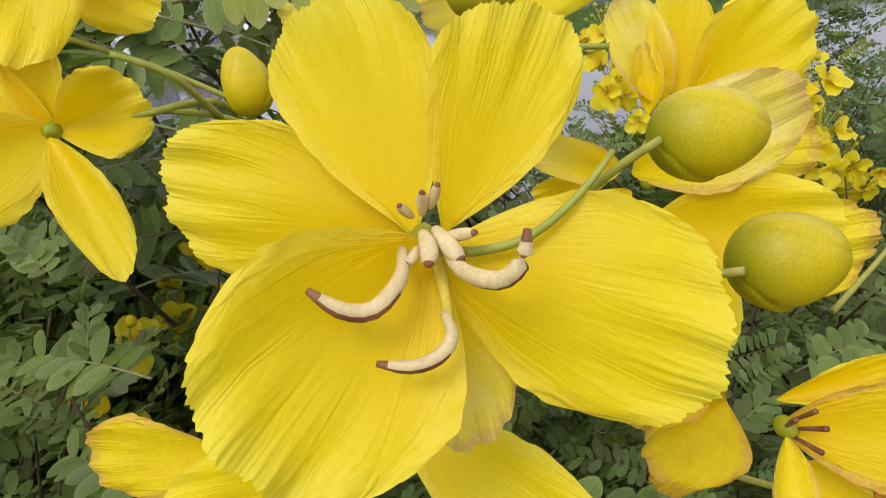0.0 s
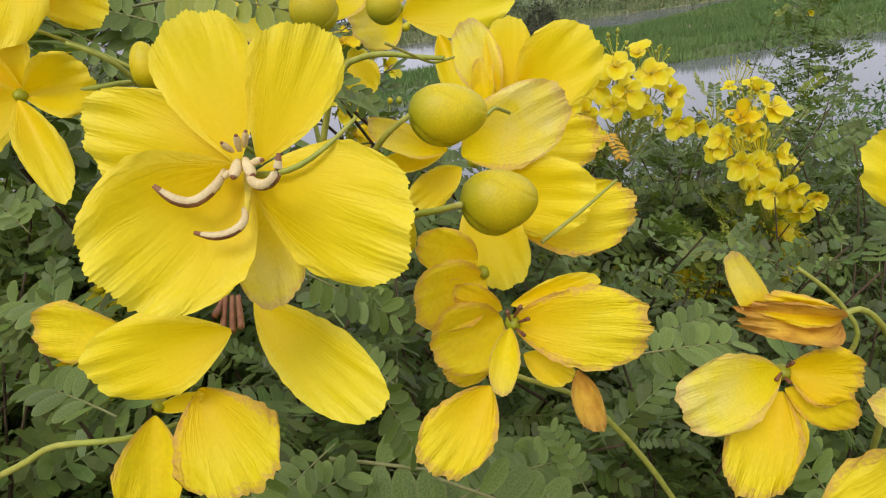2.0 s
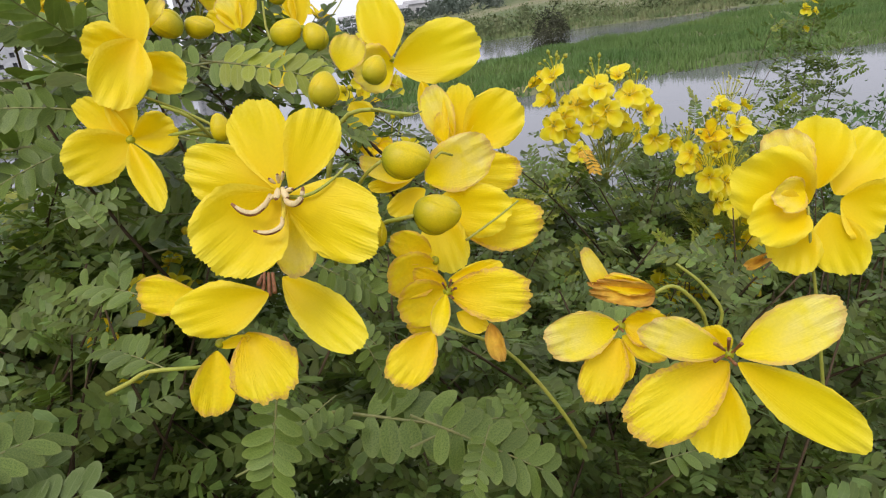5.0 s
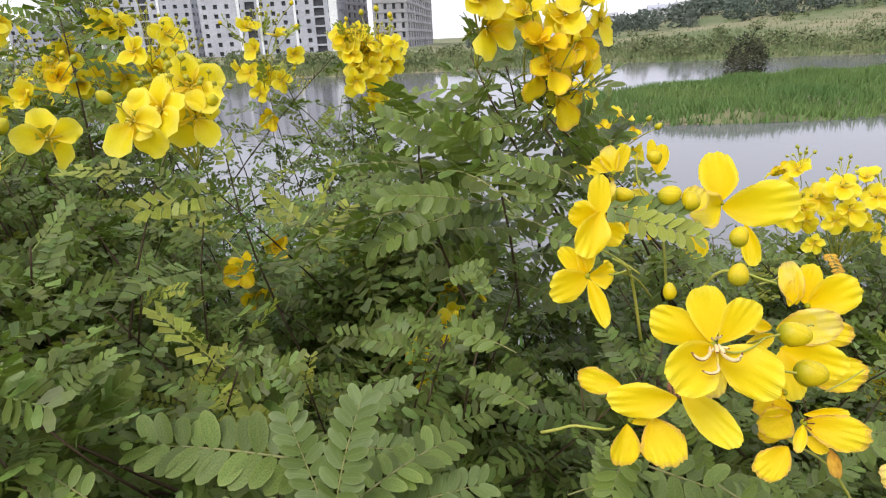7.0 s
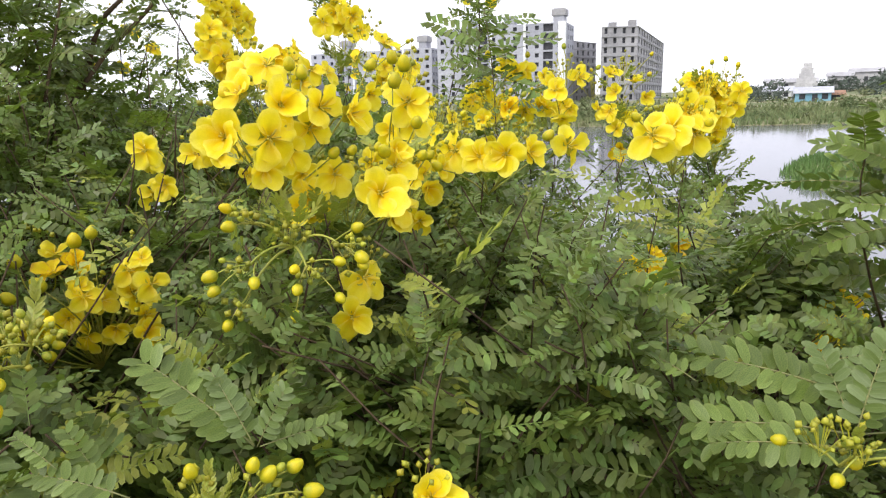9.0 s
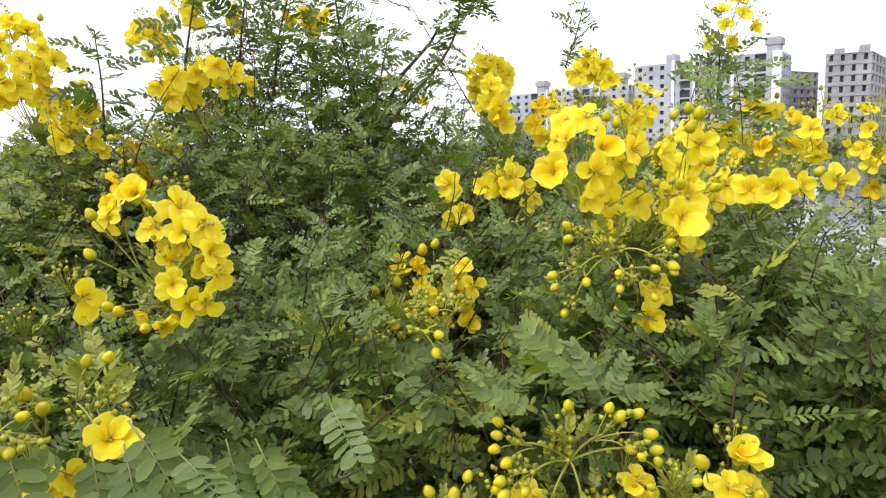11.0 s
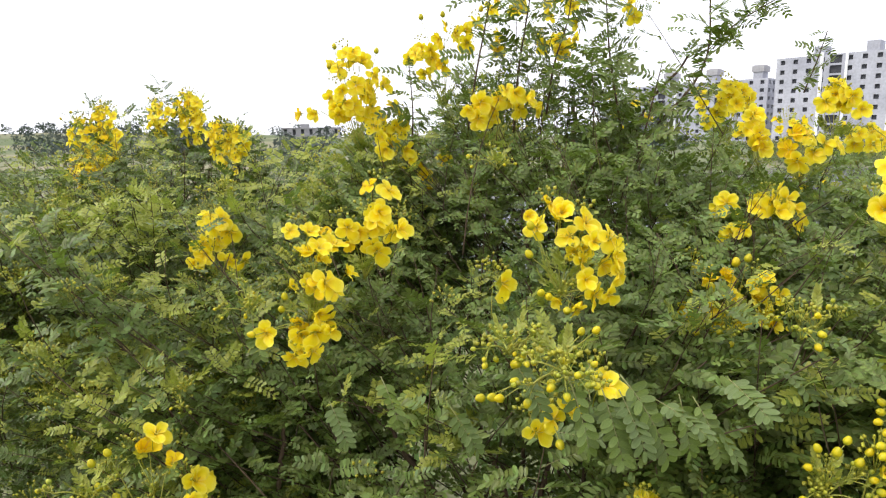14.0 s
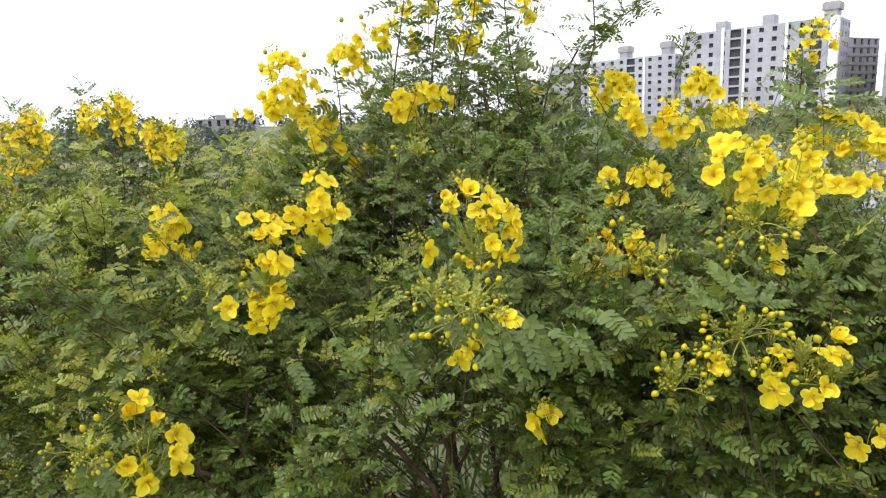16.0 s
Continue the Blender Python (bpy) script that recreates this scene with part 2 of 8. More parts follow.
wnoise.inputs["Scale"].default_value, wnoise.inputs["Detail"].default_value = 1.5, 4
wbump.inputs["Strength"].default_value, wbump.inputs["Distance"].default_value = 0.03, 0.05
nt.links.new(wco.outputs["Object"], wnoise.inputs["Vector"])
nt.links.new(wnoise.outputs[0], wbump.inputs["Height"])
for shader in (fresnel, gleam):
    nt.links.new(wbump.outputs[0], shader.inputs["Normal"])


# ---------------------------------------------------------------- mesh helpers
def mesh_from(name, verts, faces, mats, index=None, smooth=True):
    """A mesh from an array of points and an array of faces that all have as many corners. A blade's points carry two
    more numbers: how far across it they lie, from -1 to 1, and how far along, from 0 to 1."""
    verts, faces = np.asarray(verts, dtype=np.float32), np.asarray(faces, dtype=np.int32)
    marks, verts = verts[:, 3:], np.ascontiguousarray(verts[:, :3])
    me = bpy.data.meshes.new(name)
    k = faces.shape[1]
    me.vertices.add(len(verts))
    me.vertices.foreach_set("co", verts.ravel())
    me.loops.add(faces.size)
    me.loops.foreach_set("vertex_index", faces.ravel())
    me.polygons.add(len(faces))
    me.polygons.foreach_set("loop_start", np.arange(0, faces.size, k, dtype=np.int32))
    me.polygons.foreach_set("loop_total", np.full(len(faces), k, dtype=np.int32))
    for m in mats:
        me.materials.append(m)
    if index is not None:
        me.polygons.foreach_set("material_index", np.asarray(index, dtype=np.int32))
    me.polygons.foreach_set("use_smooth", np.full(len(faces), smooth, dtype=bool))
    if marks.shape[1]:
        me.uv_layers.new(name="blade").data.foreach_set("uv", marks[faces.ravel()].ravel())
    me.update(calc_edges=True)
    return me


def join(pieces):
    """Pieces of (points, faces) as one."""
    vs, fs, at = [], [], 0
    wide = max(np.shape(v)[1] for v, f in pieces)
    for v, f in pieces:
        v = np.asarray(v, dtype=float)
        if v.shape[1] < wide:
            v = np.concatenate([v, np.tile((0.0, 0.5), (len(v), 1))], 1)
        vs.append(v)
        fs.append(np.asarray(f, dtype=int) + at)
        at += len(v)
    return np.concatenate(vs), np.concatenate(fs)


def grid_faces(nu, nv, wrap=False):
    i, j = np.meshgrid(np.arange(nu - 1), np.arange(nv if wrap else nv - 1), indexing="ij")
    a, b = i * nv + j, i * nv + (j + 1) % nv
    return np.stack([a, b, b + nv, a + nv], -1).reshape(-1, 4)


def tube(points, radii, sides=6):
    """A round stem along points, as (points, faces); closed to a tip at both ends."""
    p = np.asarray(points, dtype=float)
    r = np.asarray(radii, dtype=float)
    p = np.concatenate([p[:1], p, p[-1:]])
    r = np.concatenate([[1e-5], r, [1e-5]])
    d = np.gradient(p, axis=0)
    d[0], d[-1] = d[1], d[-2]
    d /= np.linalg.norm(d, axis=1)[:, None] + 1e-12
    ref = np.where(np.abs(d[:, 2:3]) > 0.9, np.array([[1.0, 0, 0]]), np.array([[0, 0, 1.0]]))
    a = np.cross(d, ref)
    a /= np.linalg.norm(a, axis=1)[:, None] + 1e-12
    b = np.cross(d, a)
    t = np.linspace(0, 2 * np.pi, sides, endpoint=False)
    v = p[:, None] + r[:, None, None] * (a[:, None] * np.cos(t)[None, :, None] + b[:, None] * np.sin(t)[None, :, None])
    return v.reshape(-1, 3), grid_faces(len(p), sides, True)


def bend(a, b, c, n=7):
    """n points on a smooth bow from a by b to c."""
    t = np.linspace(0, 1, n)[:, None]
    a, b, c = (np.asarray(q, dtype=float) for q in (a, b, c))
    return (1 - t) ** 2 * a + 2 * t * (1 - t) * b + t ** 2 * c


def box(x0, y0, z0, x1, y1, z1):
    v = [(x, y, z) for x in (x0, x1) for y in (y0, y1) for z in (z0, z1)]
    return v, [(0, 1, 3, 2), (4, 6, 7, 5), (0, 4, 5, 1), (2, 3, 7, 6), (0, 2, 6, 4), (1, 5, 7, 3)]


def thing(name, at, label, category, group=""):
    ob = new(name)
    ob.matrix_basis = Matrix.Translation(at)
    ob.empty_display_size = 0.1
    return tagged(ob, label, category, group)


def part(name, mesh, parent, m=None, label=""):
    """A mesh as a part of a thing; m is its pose in the world if the parent is a thing, else in the parent's own frame."""
    ob = new(name, mesh)
    ob.parent = parent
    m = m or Matrix.Identity(4)
    if parent.parent is None:
        m = parent.matrix_basis.inverted() @ m
    ob.matrix_basis = m
    return tagged(ob, label) if label else ob


def axes(y, z):
    """A turn whose y axis runs along y and whose z axis leans to z."""
    y = Vector(y).normalized()
    x = y.cross(Vector(z))
    x = x.normalized() if x.length > 1e-6 else y.orthogonal().normalized()
    z = x.cross(y)
    return Matrix((x, y, z)).transposed()


def placed(at, turn, size=1.0):
    return Matrix.Translation(at) @ (turn.to_4x4() if len(turn) == 3 else turn) @ Matrix.Scale(size, 4)


# ---------------------------------------------------------------- ground, water, far bank
WATER_Z = -2.2


def smooth(a, b, x):
    t = np.clip((x - a) / (b - a), 0, 1)
    return t * t * (3 - 2 * t)


def ground_height(x, y):
    wob = 1.6 * np.sin(x * 0.11 + 1) + 0.9 * np.sin(x * 0.31) + 0.5 * np.sin(y * 0.23 + x * 0.05)
    # the near bank falls to the pond
    near = -3.4 * smooth(2.2, 9.5, y + 0.25 * np.minimum(x + 6, 0) + 0.15 * wob)
    # the far bank rises from it
    shore = 74 + wob + 0.25 * np.maximum(x - 30, 0) * 0
    far = -3.4 + 1.65 * smooth(shore - 3, shore + 6, y)
    left = -3.4 + 2.6 * smooth(-36, -44, x + 0.3 * wob)
    right = -3.4 + 1.8 * smooth(38, 46, x + wob)
    # a grassy island
    inside = smooth(-3.5, 0.5, x + 0.3 * wob - 0.1 * np.abs(y - 33)) * smooth(26.2, 28.2, y - 0.02 * x + 0.35 * wob) * (1 - smooth(40, 43, y - 0.55 * np.maximum(x, 0) + 0.5 * wob))
    isle = -3.4 + 1.42 * inside
    h = np.maximum.reduce([near, far, left, right, isle])
    # the hill beyond
    az = np.arctan2(x, y)
    r = np.hypot(x, y)
    hill = smooth(-0.09, 0.46, az) * (1 - smooth(1.6, 2.2, az)) * smooth(110, 300, r) * 16.5
    back = smooth(0.8, 1.3, -az) * (1 - smooth(1.9, 2.4, -az)) * smooth(60, 160, r) * 3.2
    return h + hill + back + 0.25 * np.sin(x * 0.7) * np.sin(y * 0.6) * smooth(3, 30, r) * (h > -2.0)


def axis_steps(lo, hi):
    s = [0.0]
    while s[-1] < hi:
        s.append(s[-1] + max(0.6, 0.06 * s[-1]))
    n = [0.0]
    while n[-1] > lo:
        n.append(n[-1] - max(0.6, 0.06 * -n[-1]))
    return np.array(n[:0:-1] + s)


gx, gy = axis_steps(-2500, 2500), np.concatenate([axis_steps(-2500, 8)[:-1], np.arange(8.5, 100, 0.9), 100 + np.cumsum(np.geomspace(1, 160, 62))])
GX, GY = np.meshgrid(gx, gy, indexing="ij")
ground = new("ground", mesh_from("ground", np.stack([GX, GY, ground_height(GX, GY)], -1).reshape(-1, 3), grid_faces(len(gx), len(gy))[:, ::-1], [EARTH]))
tagged(ground, "grassy earth bank sloping to a pond and rising beyond", "ground", kind="structure")
wv = [(-70, 2.5, WATER_Z), (80, 2.5, WATER_Z), (80, 100, WATER_Z), (-70, 100, WATER_Z)]
water = new("water", mesh_from("water", wv, [(0, 1, 2, 3)], [WATER]))
tagged(water, "still grey pond reflecting a white sky", "water", kind="structure")

rng = np.random.default_rng(7)


def blades(name, xs, ys, height, width, mat, label, category, sink=0.05, lean=0.25):
    """Grass or reeds, three corners a blade."""
    n = len(xs)
    z = ground_height(xs, ys) - sink
    a = rng.uniform(0, 2 * np.pi, n)
    h = height * rng.uniform(0.6, 1.25, n)
    w = width * rng.uniform(0.7, 1.3, n)
    base = np.stack([xs, ys, z], 1)
    side = np.stack([np.cos(a), np.sin(a), np.zeros(n)], 1) * w[:, None] * 0.5
    tip = base + np.stack([rng.normal(0, lean, n) * h, rng.normal(0, lean, n) * h, h], 1)
    v = np.stack([base - side, base + side, tip], 1).reshape(-1, 3)
    ob = new(name, mesh_from(name, v, np.arange(3 * n).reshape(-1, 3), [mat], smooth=False))
    return tagged(ob, label, category, kind="stuff")


def clumps(name, xs, ys, size, count, mat, label, category, flat=0.8, leaf=0.2):
    """Crowns of many small leaves: count leaves round each place."""
    n = len(xs)
    z = ground_height(xs, ys)
    who = np.repeat(np.arange(n), count)
    d = rng.normal(size=(len(who), 3))
    d /= np.linalg.norm(d, axis=1)[:, None]
    r = rng.uniform(0.55, 1.0, len(who))[:, None] * (1 + 0.25 * np.sin(5 * d[:, :1] + who[:, None]) * np.cos(4 * d[:, 1:2]))
    s = np.asarray(size)[who][:, None]
    c = np.stack([xs[who], ys[who], z[who] + size[who] * flat * 0.8], 1) + d * r * s * np.array([[1, 1, flat]])
    e = rng.normal(size=(len(who), 3, 3)) * (leaf * s[:, :, None])
    v = (c[:, None] + e).reshape(-1, 3)
    ob = new(name, mesh_from(name, v, np.arange(len(v)).reshape(-1, 3), [mat], smooth=False))
    return tagged(ob, label, category, kind="stuff")


# reeds on the island
n = 120000
xs, ys = rng.uniform(-4, 40, n), rng.uniform(24.5, 66, n)
ok = (ground_height(xs, ys) > WATER_Z - 0.22) & (ys < 43 + 0.55 * np.maximum(xs, 0) + 1)
blades("marsh_grass", xs[ok], ys[ok], 0.42, 0.085, GRASS, "dense green marsh grass on a low island in the pond", "grass")
# rough grass on the far bank
n = 42000
xs, ys = rng.uniform(-45, 75, n), 72 + rng.exponential(22, n)
ok = ground_height(xs, ys) > WATER_Z
blades("bank_grass", xs[ok], ys[ok], 0.55, 0.3, SCRUB, "rough green grass along the far bank", "grass")
n = 16000
xs, ys = rng.uniform(-9, 9, n), rng.uniform(-3.5, 7.5, n)
blades("near_grass", xs, ys, 0.4, 0.03, GRASS, "rough green grass on the near bank below the shrubs", "grass")
# scattered scrub and far woods
n = 260
xs, ys = rng.uniform(-60, 90, n), 78 + rng.exponential(35, n)
clumps("far_scrub", xs, ys, rng.uniform(0.5, 1.8, n), 160, SCRUB, "low green scrub on the far bank", "scrub", 0.7, 0.11)
n = 430
az, rr = rng.uniform(-0.14, 0.75, n), rng.uniform(185, 340, n)
clumps("far_woods", rr * np.sin(az), rr * np.cos(az), rng.uniform(1.5, 4.1, n), 210, WOODS, "dark green trees on a far hillside", "trees", 0.85, 0.113)
n = 200
az, rr = rng.uniform(-2.1, -0.62, n), rng.uniform(45, 170, n)
clumps("left_woods", rr * np.sin(az), rr * np.cos(az), rng.uniform(0.8, 2.2, n), 200, WOODS, "green trees and scrub behind the shrubs", "trees", 0.8, 0.11)
# bushes lower on the near bank
n = 26
xs, ys = rng.uniform(1.6, 7.5, n), rng.uniform(2.2, 6.0, n)
clumps("bank_bushes", xs, ys, rng.uniform(0.25, 0.5, n) + 0.10 * (xs - 1.6), 2600, BUSH, "leafy green bushes on the slope above the pond", "bushes", 1.35, 0.026)
n = 30
xs, ys = rng.uniform(-7.0, -0.6, n), rng.uniform(2.0, 4.6, n)
clumps("slope_bushes", xs, ys, rng.uniform(0.35, 0.6, n), 1800, BUSH, "leafy green bushes behind the flowering shrubs", "bushes", 1.2, 0.03)
# a dark bush at the island's end, and dry scrub on it
clumps("island_bush", np.array([11.6, 12.3, 11.1]), np.array([46.5, 46.9, 46.8]), np.array([1.25, 1.0, 0.9]), 1500, REED, "dark bush at the edge of the island", "bush", 1.4, 0.055)


# ---------------------------------------------------------------- far buildings
def polar(az, d, z=0.0):
    """A place at an angle to the left of +y and a distance from the shrubs."""
    return Vector((-d * math.sin(radians(az)), d * math.cos(radians(az)), z))


def facade(a, b, z0, z1, floors, cols, win_w=0.42, win_h=0.45, deep=0.5, open_cols=()):
    """A wall from a to b with openings through it, as (points, faces), and the poses of the dark sheets that stand for
    the shade indoors.
    """
    a, b = Vector((a[0], a[1], 0)), Vector((b[0], b[1], 0))
    run = (b - a)
    across = run.length / cols
    up = (z1 - z0) / floors
    x, y = run.normalized(), run.normalized().cross(Vector((0, 0, 1)))
    pieces, shade_sheets = [], []
    for i in range(cols):
        for j in range(floors):
            ww, wh, sill = (0.86, 0.80, 0.08) if i in open_cols else (win_w, win_h, 0.30)
            lo, hi = (0.5 - ww / 2) * across, (0.5 + ww / 2) * across
            bo, to = sill * up, (sill + wh) * up
            outer = [(0, 0), (across, 0), (across, up), (0, up)]
            inner = [(lo, bo), (hi, bo), (hi, to), (lo, to)]
            pts = [(p, q, 0) for p, q in outer] + [(p, q, 0) for p, q in inner] + [(p, q, deep) for p, q in inner]
            v = [a + x * (p + i * across) - y * r + Vector((0, 0, z0 + j * up + q)) for p, q, r in pts]
            f = []
            for k in range(4):
                m = (k + 1) % 4
                f += [(k, m, 4 + m, 4 + k), (4 + k, 4 + m, 8 + m, 8 + k)]
            pieces.append((v, f))
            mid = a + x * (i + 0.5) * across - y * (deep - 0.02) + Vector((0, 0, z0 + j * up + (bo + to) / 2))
            shade_sheets.append((Matrix.Translation(mid) @ Matrix((x, y, Vector((0, 0, 1)))).transposed().to_4x4(), hi - lo, to - bo))
    return pieces, shade_sheets


def welded(v, f):
    """Points that lie together become one."""
    q, back = np.unique(np.round(v, 3), axis=0, return_inverse=True)
    return q, back.reshape(-1)[f]


# dark sheet closing an opening; its colour stands for the shade indoors
def shade_sheet_mesh(w, h):
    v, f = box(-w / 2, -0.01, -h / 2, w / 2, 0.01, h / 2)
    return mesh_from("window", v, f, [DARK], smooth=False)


def tower_block(name, front_l, front_r, back_r, back_l, z0, z1, floors, cols, side_cols, wall_mat, label, towers=(), raw=False, ledges=True, open_cols=(), pilasters=()):
    """A block with openings on the faces that can be seen, a flat roof with a parapet, and stair towers with water tanks."""
    base = (Vector(front_l) + Vector(front_r)) / 2
    ob = thing(name, Vector((base.x, base.y, z0)), label, "building", "unfinished apartment blocks")
    for side, (a, b, n) in enumerate(((front_l, front_r, cols), (front_r, back_r, side_cols), (back_r, back_l, 3), (back_l, front_l, 3))):
        pieces, shade_sheets = facade(a, b, z0, z1, floors, n, 0.36 if side == 0 else 0.45, 0.46 if not raw else 0.58, 0.5, open_cols if side == 0 else ())
        v, f = welded(*join(pieces))
        part("wall", mesh_from("wall", v, f, [wall_mat if side != 1 or raw else wall_mat], smooth=False), ob)
        if side < 2:
            shared = {}
            for m, w, h in shade_sheets:
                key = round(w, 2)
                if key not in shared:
                    shared[key] = shade_sheet_mesh(w, h)
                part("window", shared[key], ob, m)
    c = [Vector(p) for p in (front_l, front_r, back_r, back_l)]
    roof = [(p.x, p.y, z1 - 0.3) for p in c] + [(p.x, p.y, z1) for p in c]
    part("roof", mesh_from("roof", roof, [(4, 5, 6, 7), (0, 3, 2, 1)], [CONCRETE_RAW], smooth=False), ob)
    u = (c[1] - c[0]).normalized()
    w = (c[3] - c[0]).normalized()
    turn = Matrix((u, w, Vector((0, 0, 1)))).transposed().to_4x4()
    for k, (pa, pb) in enumerate(((0, 1), (1, 2))):
        run = c[pb] - c[pa]
        if not ledges:
            continue
        for j in range(1, floors + 1):
            v, f = box(0, -0.18, -0.12, run.length, 0.0, 0.1)
            d = run.normalized()
            t2 = Matrix((d, Vector((-d.y, d.x, 0)), Vector((0, 0, 1)))).transposed().to_4x4()
            part("ledge", mesh_from("ledge", v, f, [CONCRETE_RAW if raw else wall_mat], smooth=False), ob,
                 Matrix.Translation((c[pa].x, c[pa].y, z0 + j * (z1 - z0) / floors)) @ t2)
    for along, wide in pilasters:
        p = c[0] + (c[1] - c[0]) * along
        v, f = box(-wide / 2, -0.25, 0, wide / 2, 0.1, z1 - z0 + 0.7)
        part("pilaster", mesh_from("pilaster", v, f, [PLASTER], smooth=False), ob, Matrix.Translation((p.x, p.y, z0)) @ turn, "pale plastered pilaster")
    for along, width, high, tank in towers:
        p = c[0] + (c[1] - c[0]) * along
        v, f = box(-width / 2, 0.3, 0, width / 2, 5, high)
        tw = part("stair_tower", mesh_from("stair_tower", v, f, [wall_mat], smooth=False), ob, Matrix.Translation((p.x, p.y, z1)) @ turn)
        if tank:
            v, f = join([box(-width * 0.65, 0.0, high, width * 0.65, 5.4, high + 1.9), box(-width * 0.5, 0.5, high + 1.9, width * 0.5, 4.5, high + 2.2)])
            part("water_tank", mesh_from("water_tank", v, f, [CONCRETE_RAW], smooth=False), tw)
    return ob


Z0 = -1.4
a_l, a_r = polar(30.2, 226), polar(19.3, 214)
depth = (a_r - a_l).normalized().cross(Vector((0, 0, -1))) * 16
tower_block("apartment_block", a_l, a_r, a_r + depth, a_l + depth, Z0, 24.0, 9, 12, 4, CONCRETE, "tall grey concrete apartment block with rows of open windows",
            ((0.27, 3.0, 2.6, False), (0.58, 3.2, 2.8, False), (0.95, 3.4, 2.0, True)), ledges=False, open_cols=(4, 10), pilasters=((0.29, 0.9), (0.44, 0.7), (0.70, 0.8)))
# bright plastered corner of the tall block
corner = thing("corner_strip", (a_r.x, a_r.y, Z0), "white plastered corner strip of the tall apartment block", "wall")
v, f = box(-2.2, -0.35, 0, 0.25, 0.9, 25.6)
u = (a_r - a_l).normalized()
part("plaster_strip", mesh_from("plaster_strip", v, f, [PLASTER], smooth=False), corner,
     Matrix.Translation((a_r.x, a_r.y, Z0)) @ Matrix((u, depth.normalized(), Vector((0, 0, 1)))).transposed().to_4x4())
b_l, b_r = polar(41.0, 262), polar(30.7, 240)
depth = (b_r - b_l).normalized().cross(Vector((0, 0, -1))) * 14
tower_block("apartment_block", b_l, b_r, b_r + depth, b_l + depth, Z0, 19.6, 8, 14, 4, CONCRETE, "lower grey concrete apartment block with rooftop water tanks",
            ((0.3, 3.0, 2.2, True), (0.62, 3.0, 2.2, True), (0.93, 3.0, 2.2, True)), ledges=False, open_cols=(3, 9), pilasters=((0.36, 0.8), (0.78, 0.8)))
c_l, c_r = polar(18.9, 232), polar(16.7, 250)
depth = (c_r - c_l).normalized().cross(Vector((0, 0, -1))) * 12
tower_block("concrete_frame", c_l, c_r, c_r + depth, c_l + depth, Z0, 19.5, 8, 5, 3, CONCRETE_RAW, "bare concrete frame of an unfinished block", (), True)
d_l, d_r, d_b = polar(16.3, 215), polar(13.4, 218), polar(11.3, 305)
tower_block("apartment_block", d_l, d_r, d_b, d_b + (d_l - d_r), Z0, 21.8, 8, 4, 12, CONCRETE_RAW, "unfinished grey concrete block with exposed floor edges",
            ((0.3, 2.4, 1.4, False), (0.85, 2.4, 2.0, False)), True)
e_l, e_r = polar(43.4, 250), polar(40.9, 250)
depth = (e_r - e_l).normalized().cross(Vector((0, 0, -1))) * 12
tower_block("apartment_block", e_l, e_r, e_r + depth, e_l + depth, Z0, 13.2, 6, 4, 3, CONCRETE, "small grey concrete apartment block", ((0.7, 2.4, 1.6, False),), ledges=False)
r_l, r_r = polar(71.4, 150), polar(66.4, 150)
depth = (r_r - r_l).normalized().cross(Vector((0, 0, -1))) * 9
tower_block("concrete_frame", r_l, r_r, r_r + depth, r_l + depth, -0.4, 3.9, 2, 7, 3, CONCRETE_RAW, "low unfinished concrete house with bare columns", ((0.4, 2.0, 0.9, False),), True)


def on_ground(az, d):
    p = polar(az, d)
    p.z = float(ground_height(p.x, p.y)) + 0.2
    return p


def shed(name, at, w, d, h, yaw, wall, roof, label):
    """A small house with a pitched sheet roof, a door and two windows."""
    ob = thing(name, at, label, "house", "houses on the far bank")
    m = Matrix.Translation(at) @ Matrix.Rotation(radians(yaw), 4, "Z")
    v, f = box(-w / 2, -d / 2, -1, w / 2, d / 2, h)
    part("wall", mesh_from("wall", v, f, [wall], smooth=False), ob, m)
    o = 0.5
    v = [(-w / 2 - o, -d / 2 - o, h), (w / 2 + o, -d / 2 - o, h), (w / 2 + o, 0, h + d * 0.22), (-w / 2 - o, 0, h + d * 0.22), (w / 2 + o, d / 2 + o, h), (-w / 2 - o, d / 2 + o, h)]
    v += [(x, y, z + 0.12) for x, y, z in v]
    f = [(0, 1, 2, 3), (3, 2, 4, 5), (9, 8, 7, 6), (11, 10, 8, 9), (0, 6, 7, 1), (5, 4, 10, 11), (1, 7, 8, 2), (2, 8, 10, 4), (0, 3, 9, 6), (3, 5, 11, 9)]
    part("roof", mesh_from("roof", v, f, [roof], smooth=False), ob, m)
    for x, ww, hh, nm in ((-w * 0.3, 1.2, 1.2, "window"), (w * 0.05, 1.1, 2.0, "door"), (w * 0.33, 1.2, 1.2, "window")):
        vv, ff = box(x - ww / 2, -d / 2 - 0.06, 0.9 if nm == "window" else 0.0, x + ww / 2, -d / 2 + 0.1, 0.9 + hh if nm == "window" else hh)
        part(nm, mesh_from(nm, vv, ff, [DARK], smooth=False), ob, m)
    return ob


shed("house", polar(0.3, 170, -1.9), 7.0, 6, 2.2, 2, ROOF_BLUE, CONCRETE, "small blue-walled house with a grey roof by the water")
shed("house", polar(2.6, 215, -1.7), 7, 6, 2.4, -6, PLASTER, CONCRETE, "low white house among trees on the far bank")
shed("house", polar(-0.9, 172, -1.9), 4.5, 4, 1.7, 5, RUST, RUST, "low rust-brown hut on the far bank")
shed("house", on_ground(-14.8, 262), 6, 6, 2.6, -20, PLASTER, ROOF_BLUE, "white house with a blue roof on the hillside")
shed("house", on_ground(-7.5, 260), 9, 8, 3.6, -9, PLASTER, CONCRETE, "pale house among trees on the hillside")
